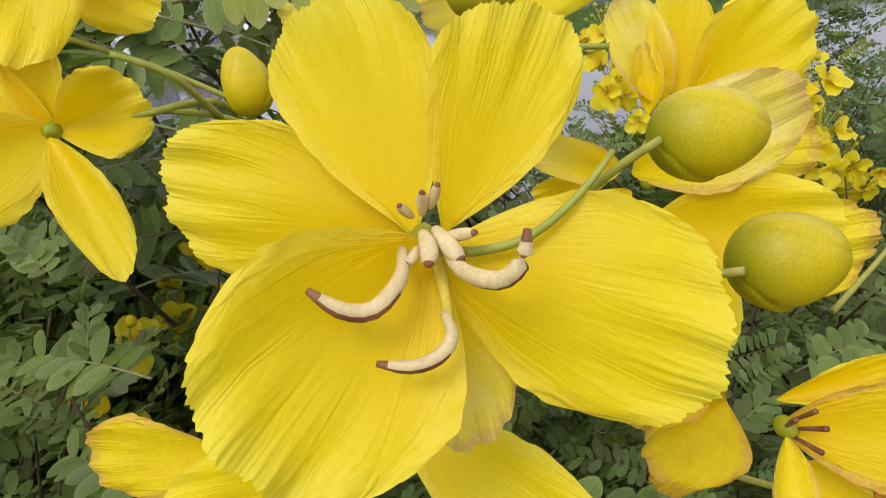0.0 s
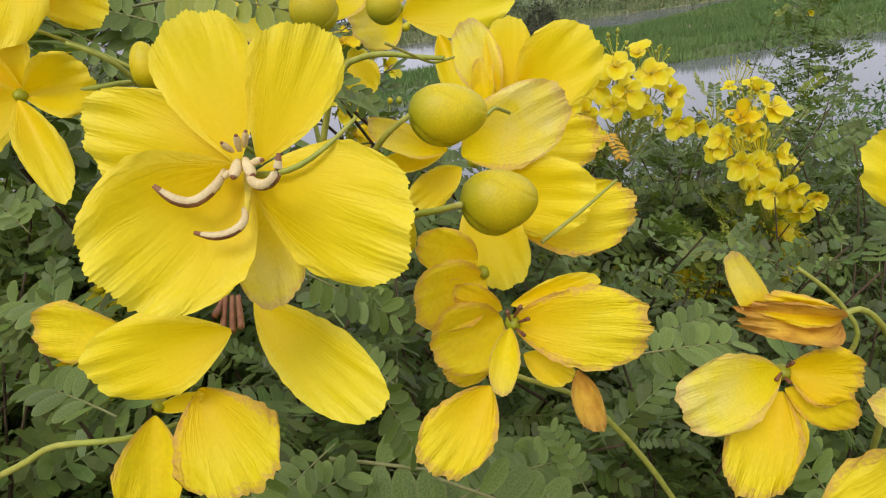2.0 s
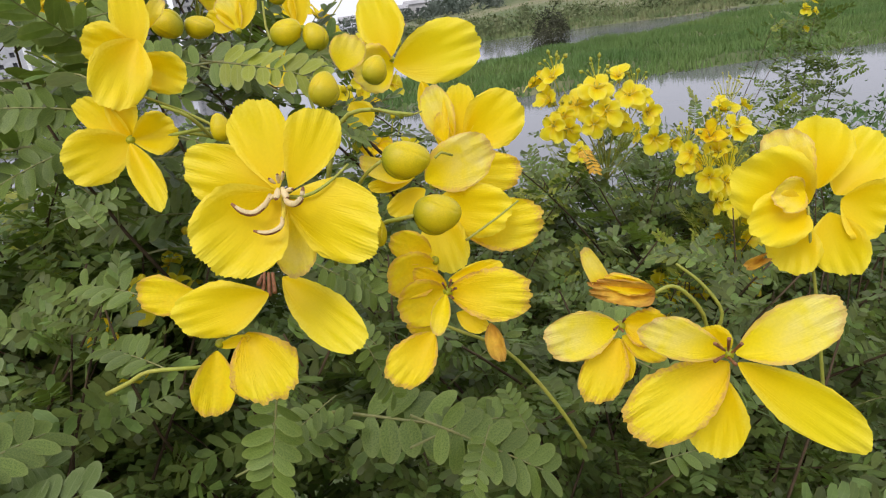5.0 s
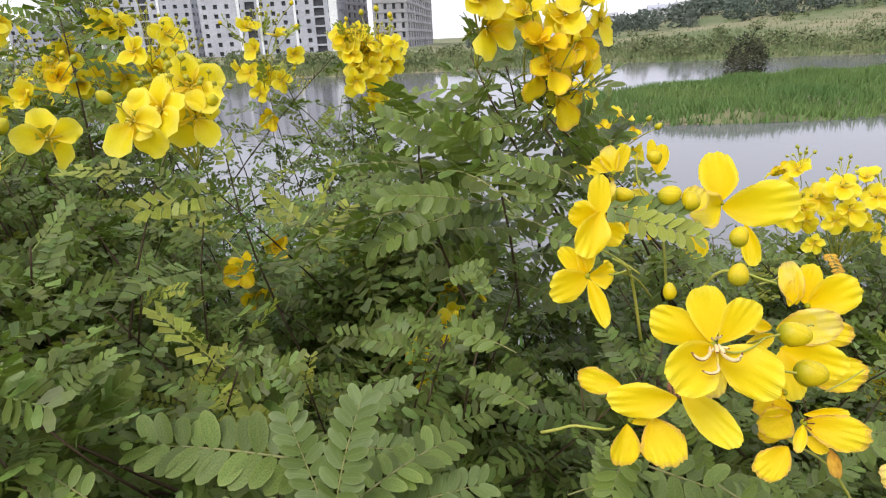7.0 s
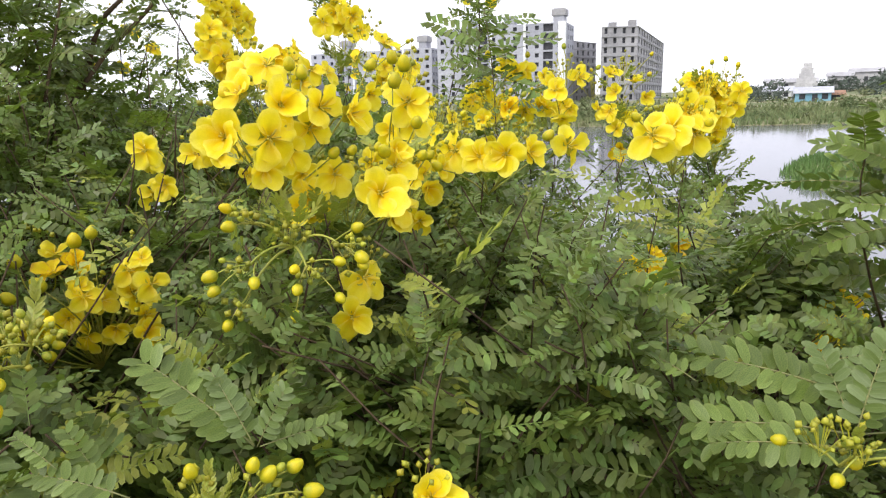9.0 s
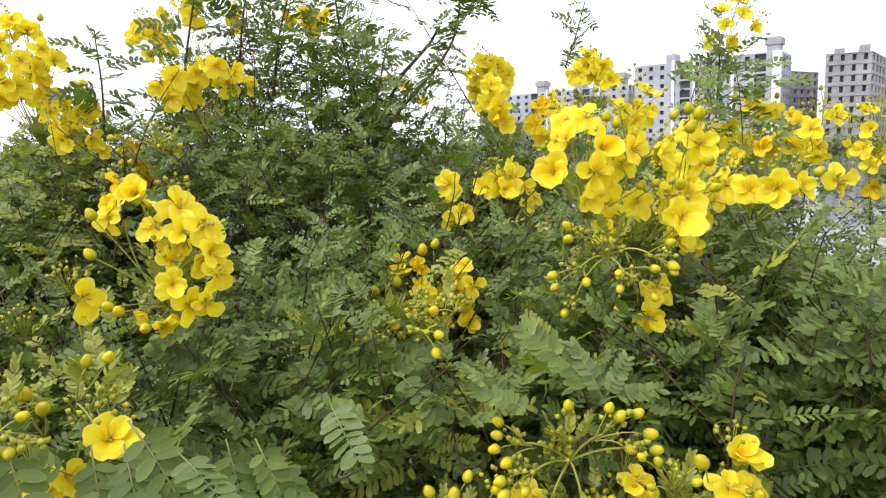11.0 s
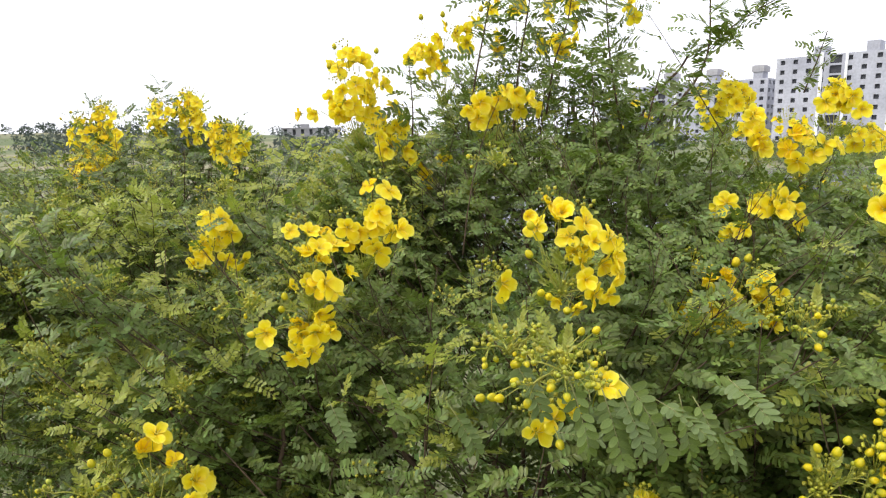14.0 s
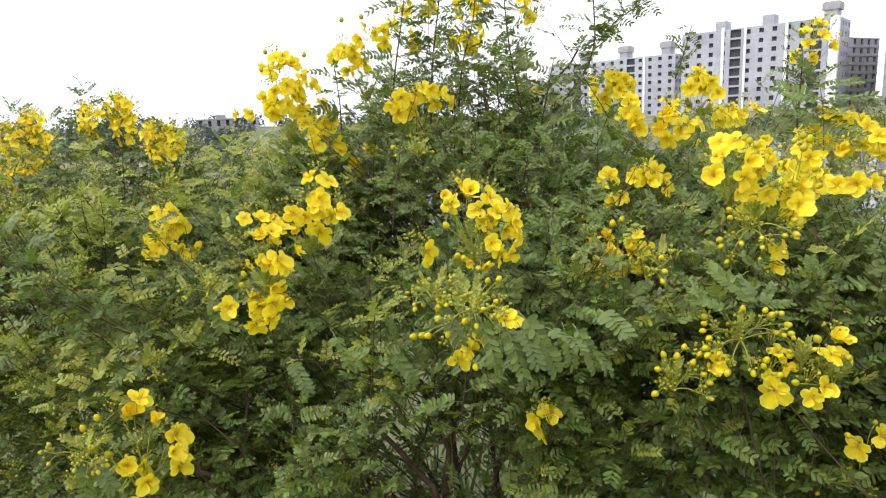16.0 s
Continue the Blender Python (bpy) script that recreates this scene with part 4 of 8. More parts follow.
def spray_arm(shrub, twigs, root, hub, seed, ripe):
    """One arm of a spray: a bowed stalk to hub, from which the ripe buds' short stalks part, small green buds at its end."""
    r = random.Random(seed)
    root, hub = Vector(root), Vector(hub)
    d = hub - root
    over = root + d * 0.5 + Vector((0, 0, d.length * r.uniform(0.1, 0.3)))
    twigs.append(tube(bend(root, over, hub, 7), np.linspace(0.0011, 0.0008, 7), 5))
    for k, (at, size, kind) in enumerate(ripe):
        at = Vector(at)
        q = at - hub
        twigs.append(tube(bend(hub - d * 0.08 * k, hub + q * 0.6 + Vector((0, 0, 0.15 * q.length)), at, 5), np.linspace(0.0007, 0.0005, 5), 4))
        bud(shrub, at, q.normalized() + d.normalized() * 0.4 + Vector((0, 0, -0.2)), size, kind)
    out = d.normalized()
    for k in range(1 + int(seed % 2)):
        p = hub + out * r.uniform(0.004, 0.016) + Vector((r.uniform(-1, 1), r.uniform(-1, 1), r.uniform(-0.6, 0.9))) * 0.008
        twigs.append(tube(bend(hub - out * 0.006, (hub + p) / 2, p, 4), np.full(4, 0.0005), 3))
        bud(shrub, p, p - hub, r.uniform(0.0040, 0.0056), 2)
    bud_crown(shrub, hub + out * 0.010, 7, 0.008, seed)


def spray_heart(shrub, at, seed, leaves, hanging):
    """The tuft of young leaves and unopened buds in the middle of a spray, and the broad leaves that hang below it."""
    r = random.Random(seed)
    for i in range(leaves):
        a = i * 2.4 + seed
        d = Vector((math.cos(a), math.sin(a), r.uniform(0.2, 1.0))).normalized()
        part("leaf", LEAF_PARTS_YOUNG[i % 2], shrub, placed(at + d * 0.005, axes(d, Vector((-d.x, -d.y, 1.2))), r.uniform(0.35, 0.65)), "fresh light green young leaf")
    for i in range(2):
        bud_crown(shrub, at + Vector((r.uniform(-0.012, 0.012), r.uniform(-0.012, 0.012), r.uniform(-0.008, 0.012))), 14, r.uniform(0.010, 0.016), seed + i)
    out = PATH_SIDE - at
    out.z = 0
    out.normalize()
    for i in range(hanging):
        across = Vector((-out.y, out.x, 0)) * (i - (hanging - 1) / 2) * 0.8
        hanging_leaf(shrub, at + out * 0.004 - Vector((0, 0, 0.012)), out * 0.45 + across + Vector((0, 0, -0.75)), seed * 10 + i)


def posy_spray(shrub, twigs, root, seed, buds):
    """Ripe buds, each at its place, on the arms of one spray: near buds share an arm."""
    r = random.Random(seed)
    root = Vector(root)
    arms = []
    for x, y, z, size in buds:
        at = Vector((x, y, z))
        arm = next((a for a in arms if (a[0][0] - at).length < 0.030 and len(a) < 5), None)
        if arm is None:
            arms.append([])
            arm = arms[-1]
        arm.append((at, size * 0.9, r.choice((0, 3, 1, 3))))
    for i, arm in enumerate(arms):
        middle = sum((b[0] for b in arm), Vector()) / len(arm)
        d = middle - root
        spray_arm(shrub, twigs, root - Vector((0, 0, 0.012)), root + d * max(0.3, 1 - 0.017 / max(d.length, 0.018)), seed * 20 + i, arm)
    spray_heart(shrub, root, seed, 7, 0)
    HEADS.extend((shrub, root - FRONT * 0.02 - Vector((0, 0, 0.02 * i)), 0.02, 3) for i in range(2))


def bud_crown(shrub, at, n, spread, seed):
    """A grainy tuft of small unopened buds."""
    r = random.Random(seed * 11 + 5)
    into = GRAINS.setdefault(shrub.name, [])
    for i in range(n):
        a, q = i * 2.4, spread * math.sqrt((i + 0.5) / n)
        d = Vector((math.cos(a) * q, math.sin(a) * q, spread * r.uniform(0.2, 1.1) - q * 0.8))
        turn = axes(d + Vector((0, 0, spread * 0.6)), Vector((0.4, -0.7, 0.3)))
        p, s = Vector(at) + d, Vector((0.0005, -0.0003, 0))
        into.append((turn_points(GRAIN[0], placed(p, turn, r.uniform(0.0035, 0.0065))), GRAIN[1]))
        into.append((np.array([p - s, p + s, Vector(at) - Vector((0, 0, spread * 1.2))]), np.array([(0, 1, 2)])))


def bud(shrub, at, along, size, kind):
    return part("bud", BUD_MESHES[kind], shrub, placed(at, axes(along, Vector((0.3, -0.8, 0.2))), size))


def bud_spray(shrub, twigs, at, n, reach, seed, size=0.0085, tuft=4, hanging=0):
    """A spray of n buds round a tuft of young leaves, two or three of them to an arm."""
    r = random.Random(seed)
    at = Vector(at)
    arms = max(2, round(n / 2.3))
    for i in range(arms):
        a = i * 2.399 + r.uniform(-0.3, 0.3)
        d = (Vector((math.cos(a), math.sin(a) * 0.8, r.uniform(-0.5, 0.5))).normalized() + FRONT * 0.4).normalized()
        hub = at + d * reach * r.uniform(0.45, 0.9)
        ripe = []
        for k in range(max(1, (n + i) // arms)):
            e = (d * 0.4 + Vector((r.uniform(-1, 1), r.uniform(-1, 1), r.uniform(-1.0, 0.5)))).normalized()
            ripe.append((hub + e * r.uniform(0.010, 0.017), size * r.uniform(0.75, 1.05), r.choice((0, 3, 2, 0, 1))))
        spray_arm(shrub, twigs, at - Vector((0, 0, 0.01)), hub, seed * 20 + i, ripe)
    spray_heart(shrub, at, seed, tuft, hanging)


# ---------------------------------------------------------------- shrubs
near_shrub = thing("flowering_shrub", (0.22, 0.62, -0.02), "yellow-flowered shrub with fine pinnate leaves, its large open flower in front", "shrub", "flowering shrubs")
mid_shrub = thing("flowering_shrub", (-0.42, 0.42, -0.02), "yellow-flowered shrub with dense grey-green leaves and many round buds", "shrub", "flowering shrubs")
big_shrub = thing("flowering_shrub", (-1.05, -0.02, -0.02), "tall yellow-flowered shrub with dark stems and dense green leaves", "shrub", "flowering shrubs")
left_shrub = thing("flowering_shrub", (-2.45, -0.45, -0.02), "yellow-flowered shrub standing apart with crowded flower heads", "shrub", "flowering shrubs")
right_shrub = thing("flowering_shrub", (0.62, 1.15, -0.02), "low yellow-flowered shrub on the slope above the pond", "shrub", "flowering shrubs")
back_shrub = thing("flowering_shrub", (-1.25, 0.95, -0.02), "tall slender flowering shrub with feathery dark leaves", "shrub", "flowering shrubs")
near_twigs, mid_twigs, big_twigs, left_twigs, right_twigs, back_twigs = [], [], [], [], [], []
FACE_POINT = Vector((0.05, -0.10, 1.50))


def HERE(ob):
    """Lets a part of a part be laid at places in the world."""
    m = ob.matrix_basis
    return (Matrix.Translation(ob.parent.matrix_basis.translation) @ m).inverted()


def smooth_line(points, n=13):
    """A smooth line through a few points."""
    p = np.array(points, dtype=float)
    t = np.linspace(0, len(p) - 1, n)
    q = np.stack([np.interp(t, np.arange(len(p)), p[:, k]) for k in range(3)], 1)
    for _ in range(2):
        q[1:-1] = 0.25 * q[:-2] + 0.5 * q[1:-1] + 0.25 * q[2:]
    return q


def head_flower(shrub, at, label):
    v, f = bud_shape(5, 7, 10)
    core = mesh_from("flower", (v - np.array([0, 0.5, 0])) * 0.0032, f, [BUD])
    return part("flower", core, shrub, Matrix.Translation(at), label)


def lay_petal(flower, base, tip, width, seed=1, mat=None, fine=False, **k):
    """A petal from base to tip of a flower, open towards the bank path."""
    base, tip = Vector(base), Vector(tip)
    length = (tip - base).length
    nu, nv = (44, 161) if fine else (18, 35)
    k.setdefault("cup", 0.12)
    k.setdefault("curl", 0.0)
    k.setdefault("ruffle", 0.05 if fine else 0.06)
    k.setdefault("ragged", 0.022 if fine else 0.03)
    k.setdefault("fineness", 1.25 if fine else 0.85)
    k.setdefault("vein", 0.0034 if fine else 0.011)
    mesh = petal_mesh(length * 1.02, width, seed, mat or PETAL, nu, nv, **k)
    at = Matrix.Translation(base) @ axes(tip - base, FACE_POINT - base).to_4x4()
    return part("petal", mesh, flower, HERE(flower) @ at)


def hero_bud(shrub, base, tip, width, kind, label):
    base, tip = Vector(base), Vector(tip)
    v, f = bud_shape(kind * 3 + 1, 34, 84, (tip - base).length / width)
    return part("bud", mesh_from("bud", v, f, [BUD if kind == 0 else BUD_YELLOW]), shrub, placed(base, axes(tip - base, FACE_POINT - base), width), label)


def stalk(shrub, points, r0, r1):
    return part("stalk", mesh_from("stalk", *tube(smooth_line(points), np.linspace(r0, r1, 13), 8), [STALK]), shrub)


# the open flower heads of the near shrub
open_flower = head_flower(near_shrub, (0.0443, 0.0891, 1.4763), "large fresh bright yellow flower with curled cream anthers")
lay_petal(open_flower, (0.0435, 0.0890, 1.4770), (0.0396, 0.0966, 1.4993), 0.0165, fine=True, seed=11, cup=0.04, curl=0.05, wide=2.6, shoulder=0.66)
lay_petal(open_flower, (0.0465, 0.0896, 1.4764), (0.0586, 0.0928, 1.4953), 0.0147, fine=True, seed=12, cup=0.04, curl=0.05, wide=2.6, shoulder=0.66)
lay_petal(open_flower, (0.0430, 0.0920, 1.4758), (0.0195, 0.0957, 1.4855), 0.0176, fine=True, seed=13, cup=-0.05, curl=0.0, wide=2.2, shoulder=0.64)
lay_petal(open_flower, (0.0445, 0.0877, 1.4761), (0.0248, 0.0748, 1.4648), 0.0238, fine=True, seed=14, cup=0.16, curl=0.10, wide=1.25)
lay_petal(open_flower, (0.0453, 0.0872, 1.4748), (0.0671, 0.0731, 1.4657), 0.0212, fine=True, seed=15, cup=-0.06, curl=-0.10, wide=1.25)
lay_petal(open_flower, (0.0437, 0.0918, 1.4721), (0.0458, 0.0839, 1.4543), 0.0114, seed=16, cup=0.2, mat=PETAL_PALE)
part("anther", anther_mesh(smooth_line([(0.0421, 0.0851, 1.4770), (0.0417, 0.0810, 1.4759), (0.0386, 0.0787, 1.4741), (0.0357, 0.0786, 1.4752), (0.0337, 0.0785, 1.4778)]), 0.00082), open_flower, HERE(open_flower))
part("anther", anther_mesh(smooth_line([(0.0460, 0.0847, 1.4765), (0.0467, 0.0801, 1.4757), (0.0496, 0.0762, 1.4756), (0.0516, 0.0754, 1.4772), (0.0524, 0.0758, 1.4801)]), 0.00082), open_flower, HERE(open_flower))
part("anther", anther_mesh(smooth_line([(0.0446, 0.0811, 1.4717), (0.0451, 0.0783, 1.4706), (0.0434, 0.0768, 1.4696), (0.0407, 0.0765, 1.4694), (0.0379, 0.0768, 1.4705)]), 0.00068), open_flower, HERE(open_flower))
part("anther", anther_mesh(smooth_line([(0.0443, 0.0854, 1.4781), (0.0445, 0.0827, 1.4775), (0.0441, 0.0811, 1.4765)]), 0.00085), open_flower, HERE(open_flower))
part("anther", anther_mesh(smooth_line([(0.0455, 0.0854, 1.4782), (0.0464, 0.0825, 1.4773), (0.0471, 0.0809, 1.4763)]), 0.00085), open_flower, HERE(open_flower))
part("anther", anther_mesh(smooth_line([(0.0436, 0.0871, 1.4794), (0.0430, 0.0863, 1.4804), (0.0426, 0.0855, 1.4813)]), 0.00050), open_flower, HERE(open_flower))
part("anther", anther_mesh(smooth_line([(0.0446, 0.0871, 1.4794), (0.0448, 0.0864, 1.4808), (0.0450, 0.0856, 1.4821)]), 0.00055), open_flower, HERE(open_flower))
part("anther", anther_mesh(smooth_line([(0.0455, 0.0872, 1.4799), (0.0460, 0.0864, 1.4811), (0.0466, 0.0857, 1.4825)]), 0.00050), open_flower, HERE(open_flower))
part("anther", anther_mesh(smooth_line([(0.0461, 0.0850, 1.4774), (0.0474, 0.0833, 1.4780), (0.0489, 0.0816, 1.4785)]), 0.00060), open_flower, HERE(open_flower))
part("anther", anther_mesh(smooth_line([(0.0435, 0.0850, 1.4769), (0.0431, 0.0832, 1.4769), (0.0421, 0.0825, 1.4765)]), 0.00055), open_flower, HERE(open_flower))
part("pistil", mesh_from("pistil", *tube(smooth_line([(0.0449, 0.0869, 1.4757), (0.0485, 0.0842, 1.4755), (0.0538, 0.0824, 1.4763), (0.0595, 0.0838, 1.4793), (0.0633, 0.0858, 1.4820)]), np.linspace(0.0006, 0.0003, 13), 8), [STALK]), open_flower, HERE(open_flower), "slender curved green pistil")
part("filament", mesh_from("filament", *tube(smooth_line([(0.0450, 0.0871, 1.4761), (0.0451, 0.0834, 1.4730), (0.0448, 0.0795, 1.4706)]), np.linspace(0.0007, 0.0005, 13), 6), [FILAMENT]), open_flower, HERE(open_flower))
upper_side_flower = head_flower(near_shrub, (-0.0016, 0.1416, 1.5159), "yellow flower seen from the side with cupped petals")
lay_petal(upper_side_flower, (-0.0021, 0.1424, 1.5148), (-0.0012, 0.1462, 1.5369), 0.0117, seed=21)
lay_petal(upper_side_flower, (-0.0022, 0.1428, 1.5158), (-0.0150, 0.1377, 1.5219), 0.0137, seed=22)
lay_petal(upper_side_flower, (-0.0004, 0.1416, 1.5196), (-0.0097, 0.1284, 1.5016), 0.0173, seed=23, cup=0.25)
lay_petal(upper_side_flower, (-0.0024, 0.1421, 1.5138), (0.0106, 0.1438, 1.5050), 0.0136, seed=24, cup=0.35)
lay_petal(upper_side_flower, (-0.0015, 0.1468, 1.5205), (0.0063, 0.1552, 1.5314), 0.0064, seed=25, mat=PETAL_PALE, furl=0.6)
lower_side_flower = head_flower(near_shrub, (-0.0066, 0.1305, 1.4903), "yellow flower seen from the side with drooping petals")
lay_petal(lower_side_flower, (-0.0058, 0.1305, 1.4902), (-0.0241, 0.1207, 1.4856), 0.0167, seed=26, cup=0.1)
lay_petal(lower_side_flower, (-0.0061, 0.1279, 1.4896), (0.0027, 0.1165, 1.4706), 0.0086, seed=27, cup=0.3)
lay_petal(lower_side_flower, (-0.0062, 0.1305, 1.4902), (0.0061, 0.1358, 1.4920), 0.0138, seed=28, cup=0.4)
lay_petal(lower_side_flower, (-0.0065, 0.1317, 1.4900), (-0.0195, 0.1317, 1.5040), 0.0103, seed=29, cup=0.2)
lay_petal(lower_side_flower, (-0.0075, 0.1318, 1.4905), (-0.0073, 0.1321, 1.5057), 0.0095, seed=30)
top_flower = head_flower(near_shrub, (0.0792, 0.2448, 1.4974), "yellow flower with two broad petals spread upward")
lay_petal(top_flower, (0.0787, 0.2452, 1.4983), (0.0740, 0.2524, 1.5276), 0.0235, seed=31, cup=0.2)
lay_petal(top_flower, (0.0794, 0.2438, 1.4945), (0.1207, 0.2361, 1.5016), 0.0299, seed=32, cup=0.1)
lay_petal(top_flower, (0.0915, 0.2354, 1.4861), (0.0960, 0.2236, 1.4637), 0.0119, seed=33, furl=0.5)
lay_petal(top_flower, (0.0796, 0.2465, 1.4941), (0.0596, 0.2416, 1.4951), 0.0242, seed=34, cup=0.4, mat=PETAL_PALE)
pale_back_flower = head_flower(near_shrub, (0.0119, 0.2357, 1.5192), "pale yellow flower among buds behind the flower head")
lay_petal(pale_back_flower, (0.0119, 0.2357, 1.5192), (0.0071, 0.2385, 1.5350), 0.0121, seed=35, mat=PETAL_PALE)
lay_petal(pale_back_flower, (0.0134, 0.2359, 1.5199), (0.0196, 0.2386, 1.5358), 0.0098, seed=36)
lay_petal(pale_back_flower, (0.0106, 0.2362, 1.5207), (-0.0005, 0.2362, 1.5277), 0.0103, seed=37)
pale_back_flower = head_flower(near_shrub, (0.0403, 0.2408, 1.5168), "pale yellow flower among buds behind the flower head")
lay_petal(pale_back_flower, (0.0388, 0.2408, 1.5169), (0.0414, 0.2431, 1.5350), 0.0099, seed=38)
lay_petal(pale_back_flower, (0.0375, 0.2414, 1.5185), (0.0339, 0.2441, 1.5378), 0.0070, seed=39, furl=0.5)
lay_petal(pale_back_flower, (0.0362, 0.2343, 1.4976), (0.0186, 0.2306, 1.5047), 0.0175, seed=40, mat=PETAL_PALE)
lay_petal(pale_back_flower, (0.0553, 0.2273, 1.4963), (0.0630, 0.2295, 1.5108), 0.0172, seed=41, mat=PETAL_PALE)
lay_petal(pale_back_flower, (0.0577, 0.2225, 1.4822), (0.0634, 0.2161, 1.4711), 0.0144, seed=42)
right_flower = head_flower(near_shrub, (0.1000, 0.1466, 1.4707), "yellow flower with rounded petals behind green buds")
lay_petal(right_flower, (0.1003, 0.1466, 1.4706), (0.1189, 0.1412, 1.4845), 0.0193, seed=43, cup=0.15)
lay_petal(right_flower, (0.0986, 0.1471, 1.4716), (0.1005, 0.1501, 1.4910), 0.0128, seed=44, cup=0.15)
lay_petal(right_flower, (0.0955, 0.1481, 1.4704), (0.0901, 0.1521, 1.4913), 0.0114, seed=45, mat=PETAL_PALE, cup=0.3)
lay_petal(right_flower, (0.0922, 0.1479, 1.4694), (0.0934, 0.1500, 1.4825), 0.0076, seed=46, furl=0.7, mat=PETAL_PALE)
middle_flower = head_flower(near_shrub, (0.0865, 0.1354, 1.4603), "yellow flower with pink-edged petals behind round buds")
lay_petal(middle_flower, (0.0839, 0.1362, 1.4621), (0.1053, 0.1201, 1.4742), 0.0172, seed=47, cup=0.15, mat=PETAL_PALE)
lay_petal(middle_flower, (0.0888, 0.1392, 1.4634), (0.1161, 0.1326, 1.4611), 0.0154, seed=48, mat=PETAL_WORN, ragged=0.05, ruffle=0.09)
lay_petal(middle_flower, (0.0854, 0.1330, 1.4536), (0.1087, 0.1160, 1.4526), 0.0181, seed=49, cup=0.1)
lay_petal(middle_flower, (0.0940, 0.1290, 1.4441), (0.1206, 0.1229, 1.4469), 0.0179, seed=50, cup=0.1, mat=PETAL_WORN, ragged=0.05, ruffle=0.09)
lay_petal(middle_flower, (0.0852, 0.1304, 1.4543), (0.0894, 0.1175, 1.4350), 0.0155, seed=51)
lay_petal(middle_flower, (0.0803, 0.1319, 1.4649), (0.0636, 0.1277, 1.4735), 0.0096, seed=52, mat=PETAL_PALE, furl=0.8)
lay_petal(middle_flower, (0.0796, 0.1343, 1.4639), (0.0648, 0.1322, 1.4634), 0.0063, seed=53, furl=0.5)
lay_petal(middle_flower, (0.0835, 0.1365, 1.4591), (0.0706, 0.1310, 1.4535), 0.0087, seed=54)
old_flower = head_flower(near_shrub, (0.0828, 0.1126, 1.4414), "ageing orange-yellow flower with folded petals")
lay_petal(old_flower, (0.0820, 0.1136, 1.4440), (0.0700, 0.1094, 1.4519), 0.0103, seed=55, mat=PETAL_OLD, cup=0.3)
lay_petal(old_flower, (0.0833, 0.1121, 1.4400), (0.0673, 0.1036, 1.4394), 0.0142, seed=56, mat=PETAL_OLD, cup=0.3)
lay_petal(old_flower, (0.0850, 0.1067, 1.4327), (0.0696, 0.1003, 1.4308), 0.0147, seed=57, mat=PETAL_OLD, cup=0.4)
lay_petal(old_flower, (0.0853, 0.1073, 1.4345), (0.0755, 0.1041, 1.4419), 0.0064, seed=58, mat=PETAL_OLD)
lay_petal(old_flower, (0.0827, 0.1066, 1.4250), (0.0715, 0.1037, 1.4227), 0.0079, seed=59, mat=PETAL_OLD)
low_right_flower = head_flower(near_shrub, (0.0848, 0.0916, 1.4394), "yellow flower with a broad side petal and wilted lower petal")
lay_petal(low_right_flower, (0.0846, 0.0926, 1.4390), (0.1060, 0.0807, 1.4390), 0.0151, seed=60, cup=0.08, curl=-0.08, mat=PETAL_WORN, ragged=0.05, ruffle=0.09)
lay_petal(low_right_flower, (0.0789, 0.0890, 1.4284), (0.0656, 0.0802, 1.4188), 0.0131, seed=61, cup=0.15, mat=PETAL_WORN, ragged=0.05, ruffle=0.09)
lay_petal(low_right_flower, (0.0840, 0.0904, 1.4392), (0.0795, 0.0817, 1.4313), 0.0058, seed=62, mat=PETAL_PALE, furl=0.4)
lay_petal(low_right_flower, (0.0853, 0.0947, 1.4415), (0.1007, 0.0908, 1.4463), 0.0051, seed=63, furl=0.3)
lay_petal(low_right_flower, (0.0957, 0.0893, 1.4284), (0.0968, 0.0823, 1.4194), 0.0065, seed=64, mat=PETAL_DRY, furl=0.5)
lay_petal(low_right_flower, (0.0865, 0.0933, 1.4314), (0.0943, 0.0888, 1.4269), 0.0066, seed=65)
low_left_flower = head_flower(near_shrub, (0.0136, 0.1012, 1.4295), "yellow flower with fringed drooping petals below the large flower")
lay_petal(low_left_flower, (0.0329, 0.0961, 1.4453), (0.0034, 0.0960, 1.4404), 0.0173, seed=66, cup=0.15, curl=-0.12)
lay_petal(low_left_flower, (0.0093, 0.1069, 1.4443), (-0.0103, 0.1109, 1.4453), 0.0124, seed=67, mat=PETAL_OLD)
lay_petal(low_left_flower, (0.0229, 0.0994, 1.4326), (0.0311, 0.0866, 1.4161), 0.0202, seed=68, wide=1.9, vein=0.014, mat=PETAL_WORN, ragged=0.05, ruffle=0.09)
lay_petal(low_left_flower, (0.0123, 0.1006, 1.4275), (0.0090, 0.0920, 1.4106), 0.0141, seed=69, mat=PETAL_OLD, furl=0.4)
lay_petal(low_left_flower, (0.0357, 0.1061, 1.4461), (0.0572, 0.0862, 1.4291), 0.0148, seed=70, cup=0.1)
lay_petal(low_left_flower, (0.0169, 0.1040, 1.4443), (0.0116, 0.1008, 1.4347), 0.0146, seed=72, mat=PETAL_PALE)
lay_petal(low_left_flower, (0.0128, 0.1009, 1.4286), (0.0237, 0.0977, 1.4316), 0.0037, seed=71)
far_right_flower = head_flower(near_shrub, (0.1328, 0.0831, 1.4243), "yellow flower with crinkled pale petal edges")
lay_petal(far_right_flower, (0.1320, 0.0822, 1.4250), (0.1089, 0.0738, 1.4272), 0.0130, seed=73, mat=PETAL_PALE, vein=0.012)
lay_petal(far_right_flower, (0.1323, 0.0853, 1.4302), (0.1243, 0.0876, 1.4478), 0.0064, seed=74, mat=PETAL_PALE, furl=0.5)
